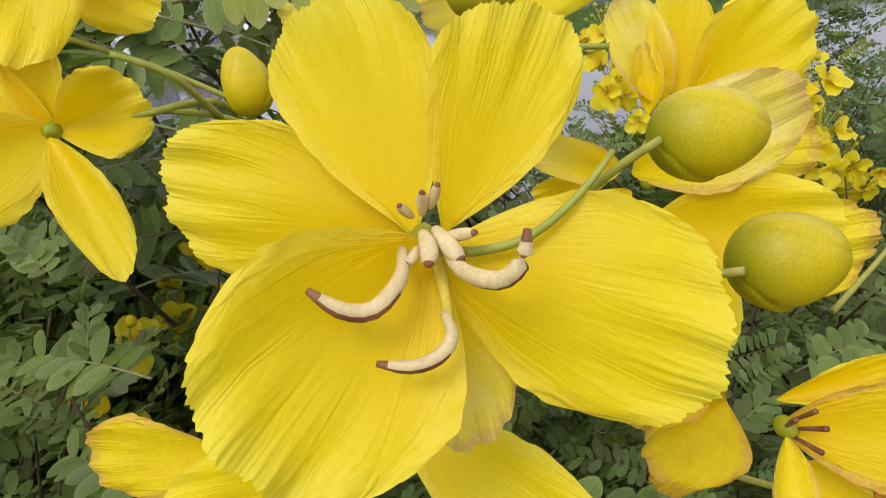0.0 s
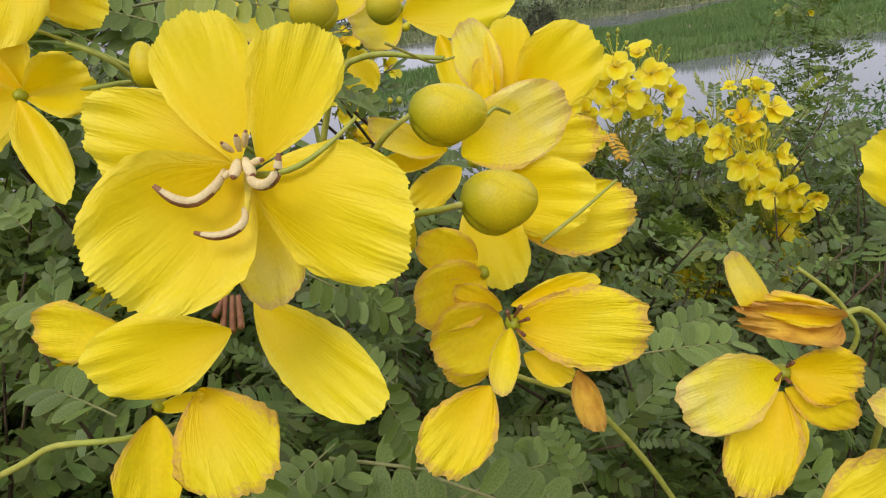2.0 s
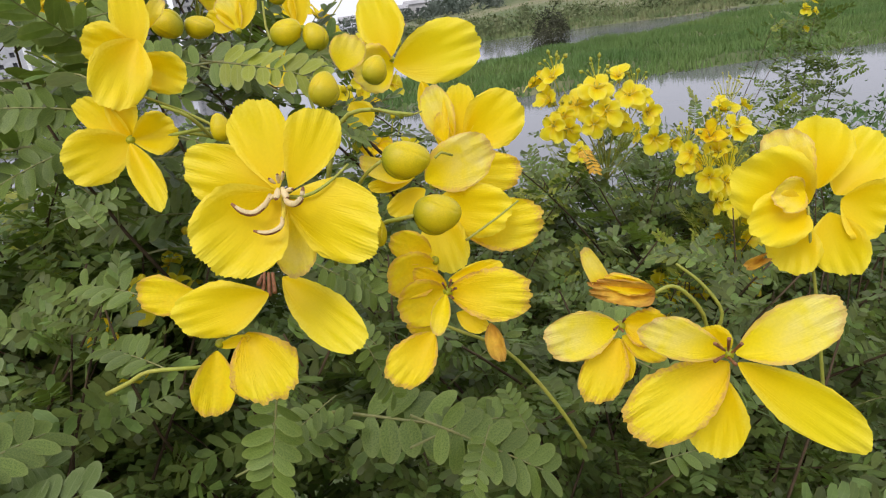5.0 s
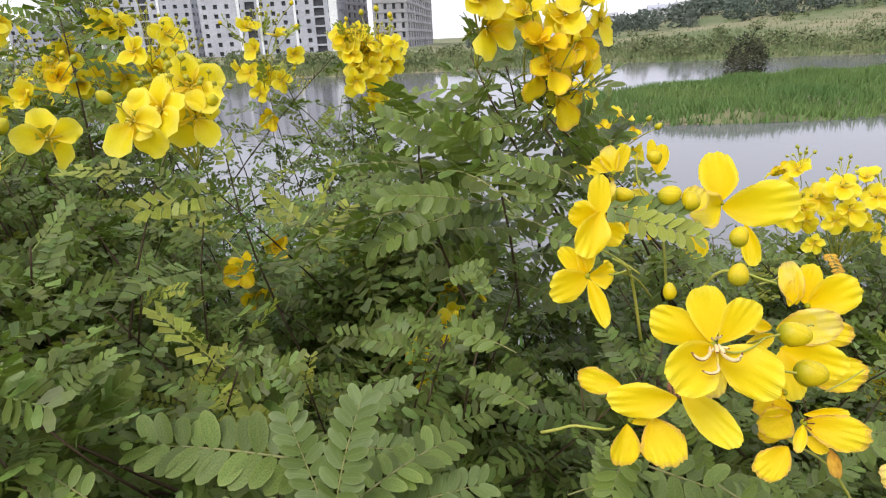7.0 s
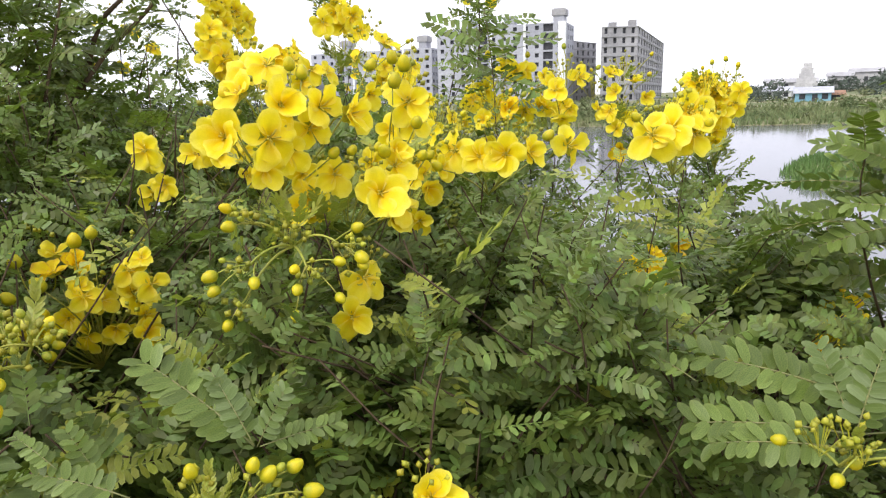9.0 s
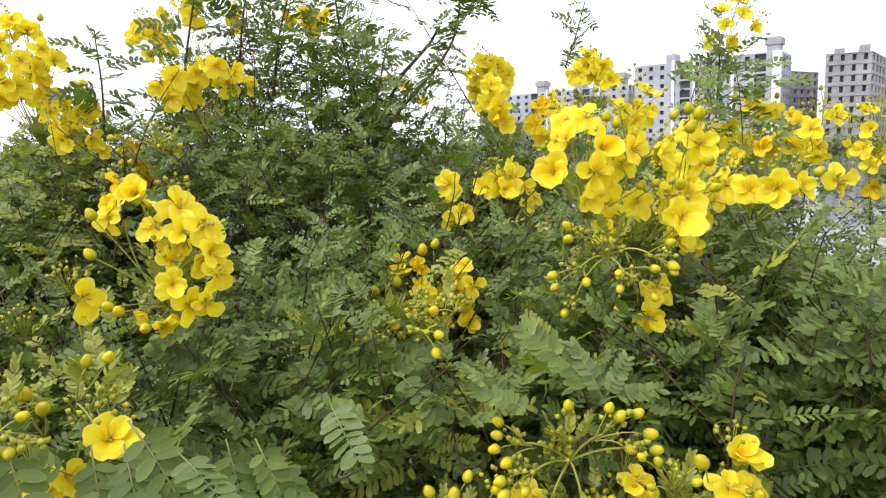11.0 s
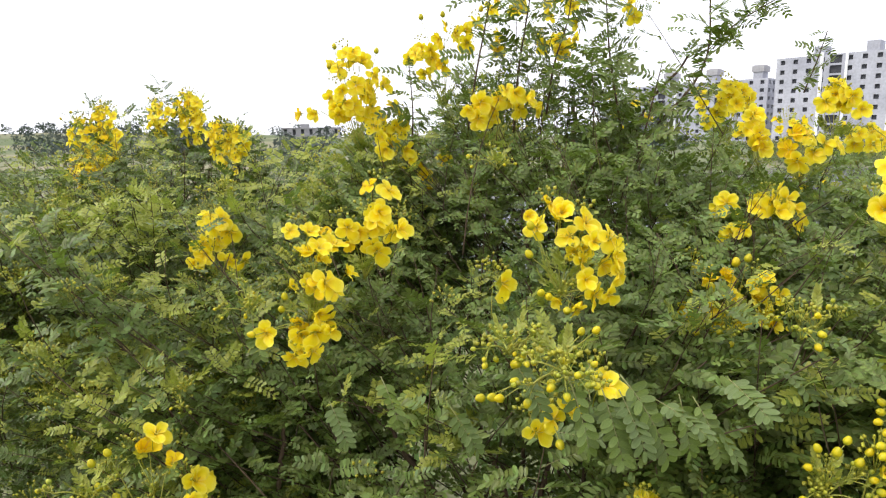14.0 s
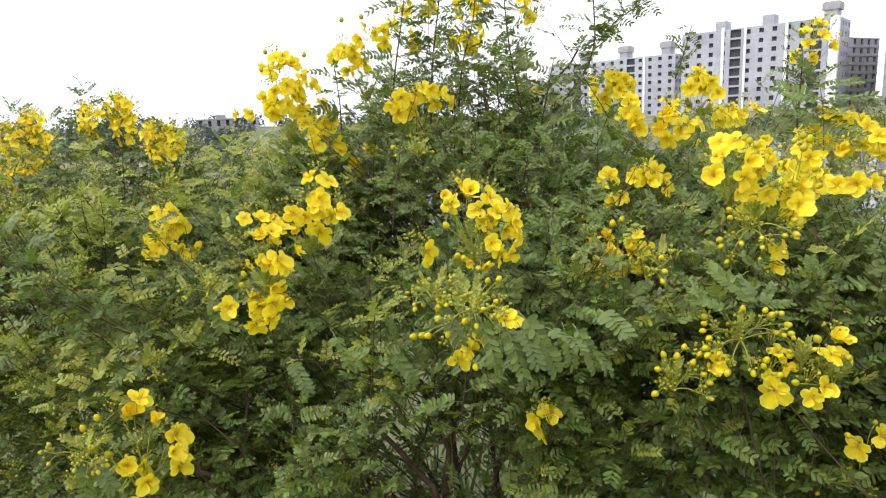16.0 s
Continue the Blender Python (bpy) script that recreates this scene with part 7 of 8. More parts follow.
bloom_cluster(big_shrub, big_twigs, (-1.514, 0.284, 1.816), 541, [(-1.493, 0.215, 1.9, 1.2), (-1.467, 0.236, 1.908, 1.25), (-1.455, 0.28, 1.913, 1.21), (-1.459, 0.243, 1.886, 1.06)], [], 0.03, 2, 1.1)
bloom_cluster(big_shrub, big_twigs, (-1.611, -0.099, 1.496), 542, [(-1.581, -0.126, 1.606, 1.25), (-1.558, -0.116, 1.575, 1.21), (-1.598, -0.133, 1.616, 1.15), (-1.535, -0.072, 1.614, 1.14)], [], 0.05, 2, 1.1)
bloom_cluster(big_shrub, big_twigs, (-0.844, 0.2, 1.457), 543, [(-0.828, 0.152, 1.552, 1.05), (-0.811, 0.166, 1.557, 0.92), (-0.847, 0.143, 1.54, 0.85), (-0.814, 0.149, 1.537, 0.83), (-0.875, 0.095, 1.549, 0.93), (-0.86, 0.087, 1.497, 0.88), (-0.792, 0.173, 1.513, 0.62)], [], 0.05, 3, 0.7)
bloom_cluster(big_shrub, big_twigs, (-1.123, -0.828, 1.093), 544, [(-1.121, -0.843, 1.245, 1.14), (-1.109, -0.825, 1.272, 0.86), (-1.078, -0.812, 1.239, 0.78), (-1.084, -0.785, 1.202, 1), (-1.049, -0.801, 1.194, 0.85), (-1.059, -0.792, 1.16, 0.87), (-1.119, -0.843, 1.151, 0.96), (-1.072, -0.839, 1.149, 0.78), (-1.115, -0.855, 1.165, 0.75)], [(-1.129, -0.881, 1.248, 0.0116), (-1.141, -0.901, 1.232, 0.0116), (-1.111, -0.877, 1.191, 0.0116), (-1.129, -0.896, 1.201, 0.0116)], 0.03, 2, 0.5)
posy_spray(mid_shrub, mid_twigs, (-0.504, -0.056, 1.508), 601, [(-0.518, -0.117, 1.489, 0.011), (-0.516, -0.118, 1.48, 0.0096), (-0.496, -0.105, 1.485, 0.0099), (-0.47, -0.091, 1.48, 0.0092), (-0.47, -0.095, 1.463, 0.0087), (-0.507, -0.119, 1.458, 0.009), (-0.45, -0.075, 1.495, 0.0093), (-0.447, -0.079, 1.473, 0.0088), (-0.514, -0.103, 1.53, 0.009), (-0.511, -0.104, 1.52, 0.0103), (-0.472, -0.089, 1.491, 0.0087), (-0.436, -0.067, 1.494, 0.0087), (-0.438, -0.067, 1.499, 0.0112), (-0.442, -0.064, 1.515, 0.0096)])
posy_spray(mid_shrub, mid_twigs, (-0.443, -0.206, 1.381), 602, [(-0.467, -0.253, 1.407, 0.0092), (-0.466, -0.255, 1.399, 0.0092), (-0.466, -0.258, 1.391, 0.0092), (-0.46, -0.253, 1.383, 0.0097), (-0.416, -0.188, 1.403, 0.0105), (-0.408, -0.177, 1.405, 0.0096), (-0.401, -0.174, 1.392, 0.0111), (-0.397, -0.172, 1.381, 0.0104), (-0.409, -0.186, 1.384, 0.0094), (-0.42, -0.217, 1.336, 0.0103), (-0.458, -0.258, 1.361, 0.0107), (-0.45, -0.247, 1.363, 0.009), (-0.461, -0.258, 1.369, 0.0101), (-0.44, -0.242, 1.339, 0.0114), (-0.42, -0.192, 1.409, 0.0092), (-0.438, -0.214, 1.413, 0.0093)])
posy_spray(mid_shrub, mid_twigs, (-0.38, -0.157, 1.337), 603, [(-0.383, -0.181, 1.377, 0.0079), (-0.391, -0.189, 1.381, 0.0074), (-0.366, -0.159, 1.374, 0.0072), (-0.367, -0.165, 1.362, 0.0083), (-0.384, -0.187, 1.362, 0.0077)])
posy_spray(mid_shrub, mid_twigs, (-0.502, -0.274, 1.311), 604, [(-0.506, -0.29, 1.351, 0.0105), (-0.496, -0.279, 1.347, 0.0116), (-0.492, -0.269, 1.359, 0.0099), (-0.508, -0.298, 1.335, 0.0097), (-0.473, -0.256, 1.325, 0.0091), (-0.467, -0.252, 1.315, 0.0106), (-0.482, -0.264, 1.338, 0.011), (-0.478, -0.255, 1.349, 0.0095), (-0.506, -0.306, 1.305, 0.0116), (-0.462, -0.253, 1.294, 0.0089)])
bud_spray(mid_shrub, mid_twigs, (-0.553, -0.228, 1.468), 7, 0.040, 2, 0.0085, tuft=1)
bud_spray(mid_shrub, mid_twigs, (-0.142, 0.033, 1.376), 7, 0.040, 5, 0.0095, tuft=1)
bud_spray(big_shrub, big_twigs, (-0.627, -0.528, 1.458), 14, 0.048, 10, 0.0085, tuft=6, hanging=1)
bud_spray(big_shrub, big_twigs, (-0.682, -0.551, 1.466), 10, 0.050, 11, 0.0062, tuft=7, hanging=1)
bud_spray(big_shrub, big_twigs, (-0.673, -0.185, 1.438), 12, 0.055, 12, 0.0080, tuft=9, hanging=2)
bud_spray(big_shrub, big_twigs, (-1.209, -0.658, 1.403), 8, 0.050, 13, 0.0070, tuft=9, hanging=1)
bud_spray(big_shrub, big_twigs, (-1.116, -0.909, 1.210), 10, 0.055, 14, 0.0080, tuft=7, hanging=2)
bud_spray(big_shrub, big_twigs, (-1.190, -0.777, 1.300), 4, 0.050, 15, 0.0060, tuft=8)
bud_spray(big_shrub, big_twigs, (-1.100, -0.241, 1.621), 6, 0.060, 16, 0.0070, tuft=8)
bud_spray(big_shrub, big_twigs, (-1.627, -0.582, 1.562), 6, 0.060, 17, 0.0070, tuft=8)
bud_spray(big_shrub, big_twigs, (-1.796, -0.897, 1.226), 5, 0.060, 18, 0.0070, tuft=9)
bud_spray(big_shrub, big_twigs, (-1.545, -0.923, 1.196), 3, 0.060, 19, 0.0070, tuft=9)
bud_spray(big_shrub, big_twigs, (-2.020, -0.924, 1.206), 5, 0.070, 21, 0.0070, tuft=9)
bud_spray(mid_shrub, mid_twigs, (-0.348, -0.045, 1.129), 5, 0.050, 22, 0.0085, tuft=6)
# broad leaves that hang out of the crown under the sprays
for i, at in enumerate(((-0.656, -0.468, 1.439), (-0.617, -0.464, 1.421), (-0.593, -0.438, 1.413), (-0.590, -0.406, 1.412), (-0.584, -0.376, 1.389), (-0.598, -0.315, 1.408), (-0.771, -0.563, 1.371), (-0.870, -0.599, 1.383), (-0.586, -0.254, 1.419), (-0.952, -0.634, 1.331))):
    hanging_leaf(big_shrub if at[0] < -0.6 else mid_shrub, at, (PATH_SIDE.x - at[0], PATH_SIDE.y - at[1], -1.0 + 0.4 * (i % 3)), 900 + i)
SHOOTS = [
    ("big", -1.46, 0.10, 2.00, 20),
    ("big", -1.18, 0.06, 1.84, 18),
    ("left", -2.94, -0.46, 1.88, 17),
    ("left", -3.24, -0.69, 1.82, 16),
    ("mid", -0.66, 0.59, 1.74, 22),
    ("near", -0.13, 0.32, 1.54, 6),
    ("near", -0.07, 0.41, 1.58, 9),
    ("near", -0.09, 0.36, 1.54, 9),
    ("back", -1.31, 0.27, 1.82, 24),
    ("back", -1.20, 0.32, 1.75, 22),
    ("back", -1.25, 0.16, 1.75, 22),
    ("back", -1.40, 0.31, 1.87, 22),
    ("right", 1.40, 1.89, 1.40, 22),
    ("right", 1.40, 1.75, 1.30, 22),
    ("right", 1.38, 1.98, 1.35, 20),
]


# ---------------------------------------------------------------- stems and foliage
SHRUBS = {"near": near_shrub, "mid": mid_shrub, "big": big_shrub, "left": left_shrub, "right": right_shrub, "back": back_shrub}
TWIGS = {"near": near_twigs, "mid": mid_twigs, "big": big_twigs, "left": left_twigs, "right": right_twigs, "back": back_twigs}
# the edge of the shrubs along the path, in plan
EDGE = np.array([(0.95, 0.06), (0.45, 0.16), (0.22, 0.21), (0.02, 0.20), (-0.12, 0.14), (-0.24, 0.03), (-0.40, -0.10), (-0.50, -0.22), (-0.62, -0.42), (-0.95, -0.68), (-1.15, -0.85), (-2.2, -1.35), (-4.0, -2.0)])
# crown heights: x, y, z
CROWN_NEAR = [(0.03, 0.28, 1.38), (0.15, 0.5, 1.33), (0.3, 0.4, 1.30), (0.3, 0.9, 1.24), (0.9, 1.2, 1.14), (0.9, 0.3, 1.12), (-0.06, 0.33, 1.40), (-0.2, 0.25, 1.41), (-0.34, 0.5, 1.47), (-0.1, 0.6, 1.34), (-0.2, 0.45, 1.38), (0.45, 0.65, 1.30), (0.2, 0.32, 1.36), (0.6, 1.0, 1.26)]
CROWN_MID = [(-0.5, 0.15, 1.49), (-0.48, -0.02, 1.47), (-0.62, 0.5, 1.52), (-0.8, 0.3, 1.54), (-0.38, 0.9, 1.50), (-0.5, -0.15, 1.38), (-0.66, -0.4, 1.38), (-0.78, -0.3, 1.48), (-1.02, -0.55, 1.44), (-1.1, -0.75, 1.24)]
CROWN_LEFT = [(-1.25, -0.1, 1.77), (-1.5, 0.1, 1.93), (-1.3, 0.35, 1.91), (-1.05, 0.2, 1.71), (-1.45, -0.3, 1.67), (-1.2, 0.9, 1.81), (-0.9, 0.8, 1.59), (-1.5, -0.6, 1.51), (-1.8, -0.6, 1.56), (-2.1, -0.45, 1.63),
              (-2.45, -0.5, 1.69), (-2.6, -0.7, 1.67), (-1.9, -1.0, 1.50), (-3.2, -0.8, 1.63), (-2.6, 0.4, 1.65), (-3.4, 0.3, 1.63), (-1.9, 0.2, 1.69)]
CROWN_LIFT = 0.03
CROWN = np.array(CROWN_NEAR + CROWN_MID + CROWN_LEFT)


def crown_height(x, y):
    d = np.hypot(CROWN[:, 0] - x, CROWN[:, 1] - y) + 0.03
    w = d ** -3.0
    return float((CROWN[:, 2] * w).sum() / w.sum()) + CROWN_LIFT


# dark hollows between the crowns where bare stems show: x, y, z, radius
HOLLOWS = [(-0.848, -0.399, 1.082, 0.14), (-1.102, -0.066, 1.398, 0.13), (-0.975, 0.184, 1.35, 0.10)]
EDGE_RUN = EDGE[1:] - EDGE[:-1]
EDGE_LEN2 = (EDGE_RUN ** 2).sum(1)


def behind_edge(x, y):
    """How far a place lies behind the shrubs' edge."""
    ap = np.array((x, y)) - EDGE[:-1]
    t = np.clip((ap * EDGE_RUN).sum(1) / EDGE_LEN2, 0, 1)
    off = ap - t[:, None] * EDGE_RUN
    d = np.hypot(off[:, 0], off[:, 1])
    i = int(d.argmin())
    return float(d[i]) * (-1 if EDGE_RUN[i, 0] * ap[i, 1] - EDGE_RUN[i, 1] * ap[i, 0] > 0 else 1)


def free(p, slack=0.0):
    """Whether foliage may stand at p: behind the edge, which comes out towards the ground."""
    out = min(max(1.28 - p[2], 0.0) * 0.55, 0.3)
    if any((p[0] - x) ** 2 + (p[1] - y) ** 2 + 0.5 * (p[2] - z) ** 2 < r * r for x, y, z, r in HOLLOWS):
        return False
    return behind_edge(p[0], p[1]) > -out + slack


def owner(x, y):
    names = ("near", "mid", "big", "left", "right", "back")
    return min(names, key=lambda n: (SHRUBS[n].matrix_basis.translation - Vector((x, y, -0.02))).length)


BLOOM_AT, BLOOM_TO = np.array(BLOOMS)[:, :3], np.array(BLOOMS)[:, 3:]


def hides_bloom(p):
    """Whether a leaf at p would stand close before an open flower; the flowers stand out of the foliage."""
    q = np.array(p) - BLOOM_AT
    along = (q * BLOOM_TO).sum(1)
    return bool(((along > -0.01) & (along < 0.2) & ((q * q).sum(1) - along ** 2 < 0.03 ** 2)).any())


JOINED = {k: [] for k in SHRUBS}
YOUNG = {k: [] for k in SHRUBS}
WOOD = {k: [] for k in SHRUBS}
COUNT = {k: 0 for k in SHRUBS}
lr = random.Random(5)


def leafy_stem(name, tip, leaves, reach=0.55, bare_tip=0.0, size=0.72, young=0, upright=False):
    """A stem from the shrub's limbs to tip, with pinnate leaves along its outer part."""
    shrub = SHRUBS[name]
    base = shrub.matrix_basis.translation
    tip = Vector(tip)
    inward = base - tip
    inward.z = 0
    low = tip + inward * (0.3 if not upright else 0.1) - Vector((0, 0, reach * (1.0 if upright else 0.85)))
    if not upright:
        a = lr.uniform(0, 6.28)
        low += Vector((math.cos(a), math.sin(a), 0)) * reach * lr.uniform(0.1, 0.7)
    mid = (tip + low) / 2 + Vector((lr.uniform(-0.05, 0.05), lr.uniform(-0.05, 0.05), 0.03)) - inward * 0.06
    line = bend(tip, mid, low, 11)
    if free(low, 0.03):
        WOOD[name].append(tube(line[::2], np.linspace(0.0007, 0.0017, 6), 3))
    else:
        WOOD[name].append(tube(line[:7:2], np.linspace(0.0007, 0.0013, 4), 4))
    turn = lr.uniform(0, 6.28)
    for i in range(leaves):
        t = bare_tip + (1 - bare_tip) * (i + lr.uniform(0, 0.6)) / leaves * 0.92
        k = t * 10
        j = min(int(k), 9)
        p = Vector(line[j] * (1 - (k - j)) + line[j + 1] * (k - j))
        a = turn + i * 2.4 + lr.uniform(-0.4, 0.4)
        rise = lr.uniform(0.0, 0.75) - 0.35 * t + (0.5 if t < 0.08 else 0)
        d = Vector((math.cos(a), math.sin(a), rise)).normalized()
        s = size * lr.uniform(0.75, 1.2) * (0.7 if t < 0.1 else 1.0)
        if not free(p + d * 0.085 * s) or not free(p + d * 0.04) or (not upright and hides_bloom(p + d * 0.05 * s)):
            continue
        m = placed(p, axes(d, Vector((lr.uniform(-0.6, 0.9), lr.uniform(-1.0, 0.5), 0.9))), s)
        front = behind_edge(p.x, p.y) < 0.32 and p.z > 0.95
        if front and COUNT[name] < 190:
            COUNT[name] += 1
            if young and t < 0.3:
                part("leaf", lr.choice(LEAF_PARTS_YOUNG), shrub, m, "fresh light green young leaf")
            elif lr.random() < 0.16:
                part("leaf", lr.choice(LEAF_PARTS_PALE), shrub, m)
            else:
                part("leaf", lr.choice(LEAF_PARTS), shrub, m)
        else:
            v, f = lr.choice(LEAF_KINDS if behind_edge(p.x, p.y) < 0.12 and name != "left" else FAR_LEAVES)
            (YOUNG if young and t < (0.5 if name == "left" else 0.3) else JOINED)[name].append((turn_points(v, m), f))


# leafy stems under the flower heads
for shrub, at, radius, n in HEADS:
    name = next(k for k, q in SHRUBS.items() if q is shrub)
    leafy_stem(name, at - FRONT * 0.03 - Vector((0, 0, radius * 0.5 + 0.02)), (11 if name == "near" else 16) if n else 6, 0.26 if name == "near" else 0.38)
    if n > 3 and name != "near":
        leafy_stem(name, at - FRONT * 0.07 + Vector((lr.uniform(-0.05, 0.05), lr.uniform(-0.05, 0.05), 0.02 - radius * 0.3)), 10, 0.34, young=lr.random() < 0.4)
        if name == "left":
            leafy_stem(name, at - FRONT * 0.08 + Vector((lr.uniform(-0.08, 0.02), lr.uniform(-0.08, 0.02), radius * lr.uniform(0.4, 1.5))), 12, 0.26, size=0.85, upright=True)
        for i in range(5):
            a = lr.uniform(0, 6.28)
            d = Vector((math.cos(a), math.sin(a), lr.uniform(0.3, 1.0))).normalized()
            p = at - FRONT * 0.02 + d * radius * 0.8
            v, f = LEAF_KINDS[4]
            YOUNG[name].append((turn_points(v, placed(p, axes(d, Vector((-d.x, -d.y, 1.2))), lr.uniform(0.3, 0.5))), f))
# slender upright shoots that stand over the crowns
for name, x, y, z, leaves in SHOOTS:
    leafy_stem(name, (x, y, z), round(leaves * 1.6), 0.34 if leaves > 10 else 0.18, size=1.0, upright=True)

# leafy stems through the crowns: a stretch of the edge, how deep, from how far under the crown to how far, how many
for k0, k1, deepest, top, drop, number in ((0.6, 4.6, 1.0, 0.02, 0.5, 380), (4.0, 8.6, 0.75, 0.02, 0.7, 410), (8.2, 10.2, 1.2, 0.02, 0.9, 370), (9.8, 11.4, 1.3, 0.0, 0.8, 640), (3.5, 8.0, 1.5, 0.02, 0.3, 90), (4.6, 6.4, 0.9, 0.02, 0.25, 140),
                                               (4.9, 7.6, 0.6, -0.03, 0.12, 150), (7.5, 10.6, 0.16, 0.25, 0.6, 170), (10.0, 11.6, 0.9, -0.02, 0.35, 300)):
    done = 0
    while done < number:
        k = lr.uniform(k0, k1 - 0.001)
        i = int(k)
        e = EDGE[i] * (1 - (k - i)) + EDGE[i + 1] * (k - i)
        run = EDGE[i + 1] - EDGE[i]
        back = -np.array((-run[1], run[0])) / np.hypot(*run)
        deep = 0.02 + deepest * lr.random() ** 1.4
        x, y = e + back * deep
        z = crown_height(x, y) - top - (drop if deep < 0.5 else 0.4) * lr.random() ** 1.2
        if not free((x, y, z), 0.01):
            continue
        done += 1
        if lr.random() < (0.30 if k0 > 9 else 0.18 if k0 > 7 else 0) and deep < 0.7:
            bud_crown(SHRUBS[owner(x, y)], (x, y, z + 0.015), 16, lr.uniform(0.018, 0.032), done)
        leafy_stem(owner(x, y), (x, y, z), 15 if k0 > 7 else 14, lr.uniform(0.22, 0.38), size=0.70 if k0 > 9 else 0.62 if k0 > 7 else 0.66, young=lr.random() < (0.5 if k0 > 9 else 0.33 if k0 > 7 else 0.09))

def bare_limb(shrub, points, r0, r1):
    line = smooth_line(points, 17)
    wob = np.random.default_rng(len(points)).normal(0, 0.004, line.shape)
    return part("limb", mesh_from("limb", *tube(line + wob, np.linspace(r0, r1, 17), 8), [BARK]), shrub)


# leafy stems of the low shrub above the pond
for i in range(170):
    x = lr.uniform(0.10, 0.75)
    y = lr.uniform(0.55, 0.95) - 0.15 * max(x - 0.3, 0)
    leafy_stem(owner(x, y), (x, y, lr.uniform(1.02, 1.36) - 0.10 * max(x - 0.25, 0)), 14, lr.uniform(0.2, 0.34), size=0.74, young=lr.random() < 0.15)

def ranked_shoot(name, points, leaves, size, r0):
    """A tall shoot along points: pinnate leaves at even steps all the way up, spread wide and drooping at their tips."""
    shrub = SHRUBS[name]
    r = random.Random(leaves)
    line = smooth_line(points, 15)
    part("shoot", mesh_from("shoot", *tube(line, np.linspace(r0, 0.0010, 15), 6), [BARK]), shrub)
    for i in range(leaves):
        k = 14 * (i + 0.5) / leaves
        j = min(int(k), 13)
        p = Vector(line[j] * (1 - (k - j)) + line[j + 1] * (k - j))
        a = 2.1 + (math.pi if i % 2 else 0) + r.uniform(-0.7, 0.7)
        d = Vector((math.cos(a), math.sin(a), r.uniform(0.0, 0.55))).normalized()
        s = size * r.uniform(0.8, 1.12) * (1.0 if i < leaves * 0.8 else 0.65)
        part("leaf", LEAF_PARTS[r.choice((0, 1, 3, 5))], shrub, placed(p, axes(d, Vector((r.uniform(-0.3, 1.3), r.uniform(-1.3, 0.3), r.uniform(0.5, 1.0)))), s))


# tall arching shoots with ranked leaves
ranked_shoot("big", [(-1.183, 0.151, 1.550), (-1.171, 0.239, 1.678), (-1.138, 0.340, 1.766), (-1.137, 0.404, 1.860), (-1.160, 0.412, 1.969), (-1.153, 0.421, 2.072)], 40, 1.05, 0.0042)
ranked_shoot("back", [(-0.796, 0.834, 1.556), (-0.805, 0.854, 1.647), (-0.806, 0.868, 1.745), (-0.809, 0.871, 1.817)], 28, 1.0, 0.0028)
ranked_shoot("big", [(-1.169, 0.163, 1.635), (-1.182, 0.146, 1.733), (-1.202, 0.140, 1.836), (-1.213, 0.139, 1.924), (-1.225, 0.142, 2.031)], 32, 1.0, 0.003)
ranked_shoot("back", [(-1.033, 0.612, 1.763), (-1.026, 0.646, 1.837), (-1.022, 0.672, 1.905)], 12, 0.8, 0.0016)
ranked_shoot("big", [(-1.137, 0.404, 1.860), (-1.105, 0.427, 1.911), (-1.056, 0.467, 1.948), (-1.015, 0.493, 1.973)], 20, 0.9, 0.0018)
ranked_shoot("big", [(-1.290, 0.041, 1.713), (-1.298, 0.066, 1.824), (-1.277, 0.090, 1.917), (-1.286, 0.111, 2.013)], 28, 0.95, 0.0028)
ranked_shoot("big", [(-1.392, -0.104, 1.652), (-1.404, -0.069, 1.805), (-1.409, -0.031, 1.943), (-1.416, -0.007, 2.040)], 26, 1.0, 0.003)
ranked_shoot("big", [(-1.344, -0.010, 1.660), (-1.363, 0.022, 1.830), (-1.369, 0.054, 1.956), (-1.376, 0.074, 2.040)], 27, 0.95, 0.003)
ranked_shoot("big", [(-1.421, -0.227, 1.632), (-1.437, -0.214, 1.733), (-1.461, -0.209, 1.835)], 19, 0.9, 0.0024)
ranked_shoot("big", [(-1.083, 0.099, 1.611), (-1.083, 0.137, 1.727), (-1.083, 0.164, 1.812)], 17, 0.9, 0.0024)

# broad dark leaves in layers between the near flowers and the pond
for i in range(85):
    y = lr.uniform(0.44, 0.78)
    x = lr.uniform(-0.36, 0.03)
    leafy_stem(owner(x, y), (x, y, 1.16 + 0.22 * lr.random() ** 0.8 - 0.10 * (y - 0.44) + (0.06 if x < -0.14 else -0.16 * max(x + 0.12, 0))), 14, lr.uniform(0.2, 0.3), size=0.95, young=lr.random() < 0.06)

# fresh yellow-green tops along the low front of the crowns
done = 0
while done < 55:
    x = lr.uniform(-2.0, -1.2)
    y = lr.uniform(-0.95, -0.5)
    z = lr.uniform(1.10, 1.36)
    if not free((x, y, z), 0.0) or behind_edge(x, y) > 0.3:
        continue
    done += 1
    leafy_stem(owner(x, y), (x, y, z), 12, 0.2, size=0.62, young=1)
    if done % 2:
        bud_crown(SHRUBS[owner(x, y)], (x, y, z + 0.015), 14, 0.024, done)

# the full crown behind the middle flower heads
for i in range(145):
    x, y = lr.uniform(-1.22, -0.72), lr.uniform(0.08, 0.62)
    leafy_stem("back" if y > 0.35 else "big", (x, y, lr.uniform(1.30, 1.58) + 0.05 * min(max(-0.85 - x, 0), 0.4) / 0.4), 15, lr.uniform(0.2, 0.3), size=0.8, young=lr.random() < 0.08)

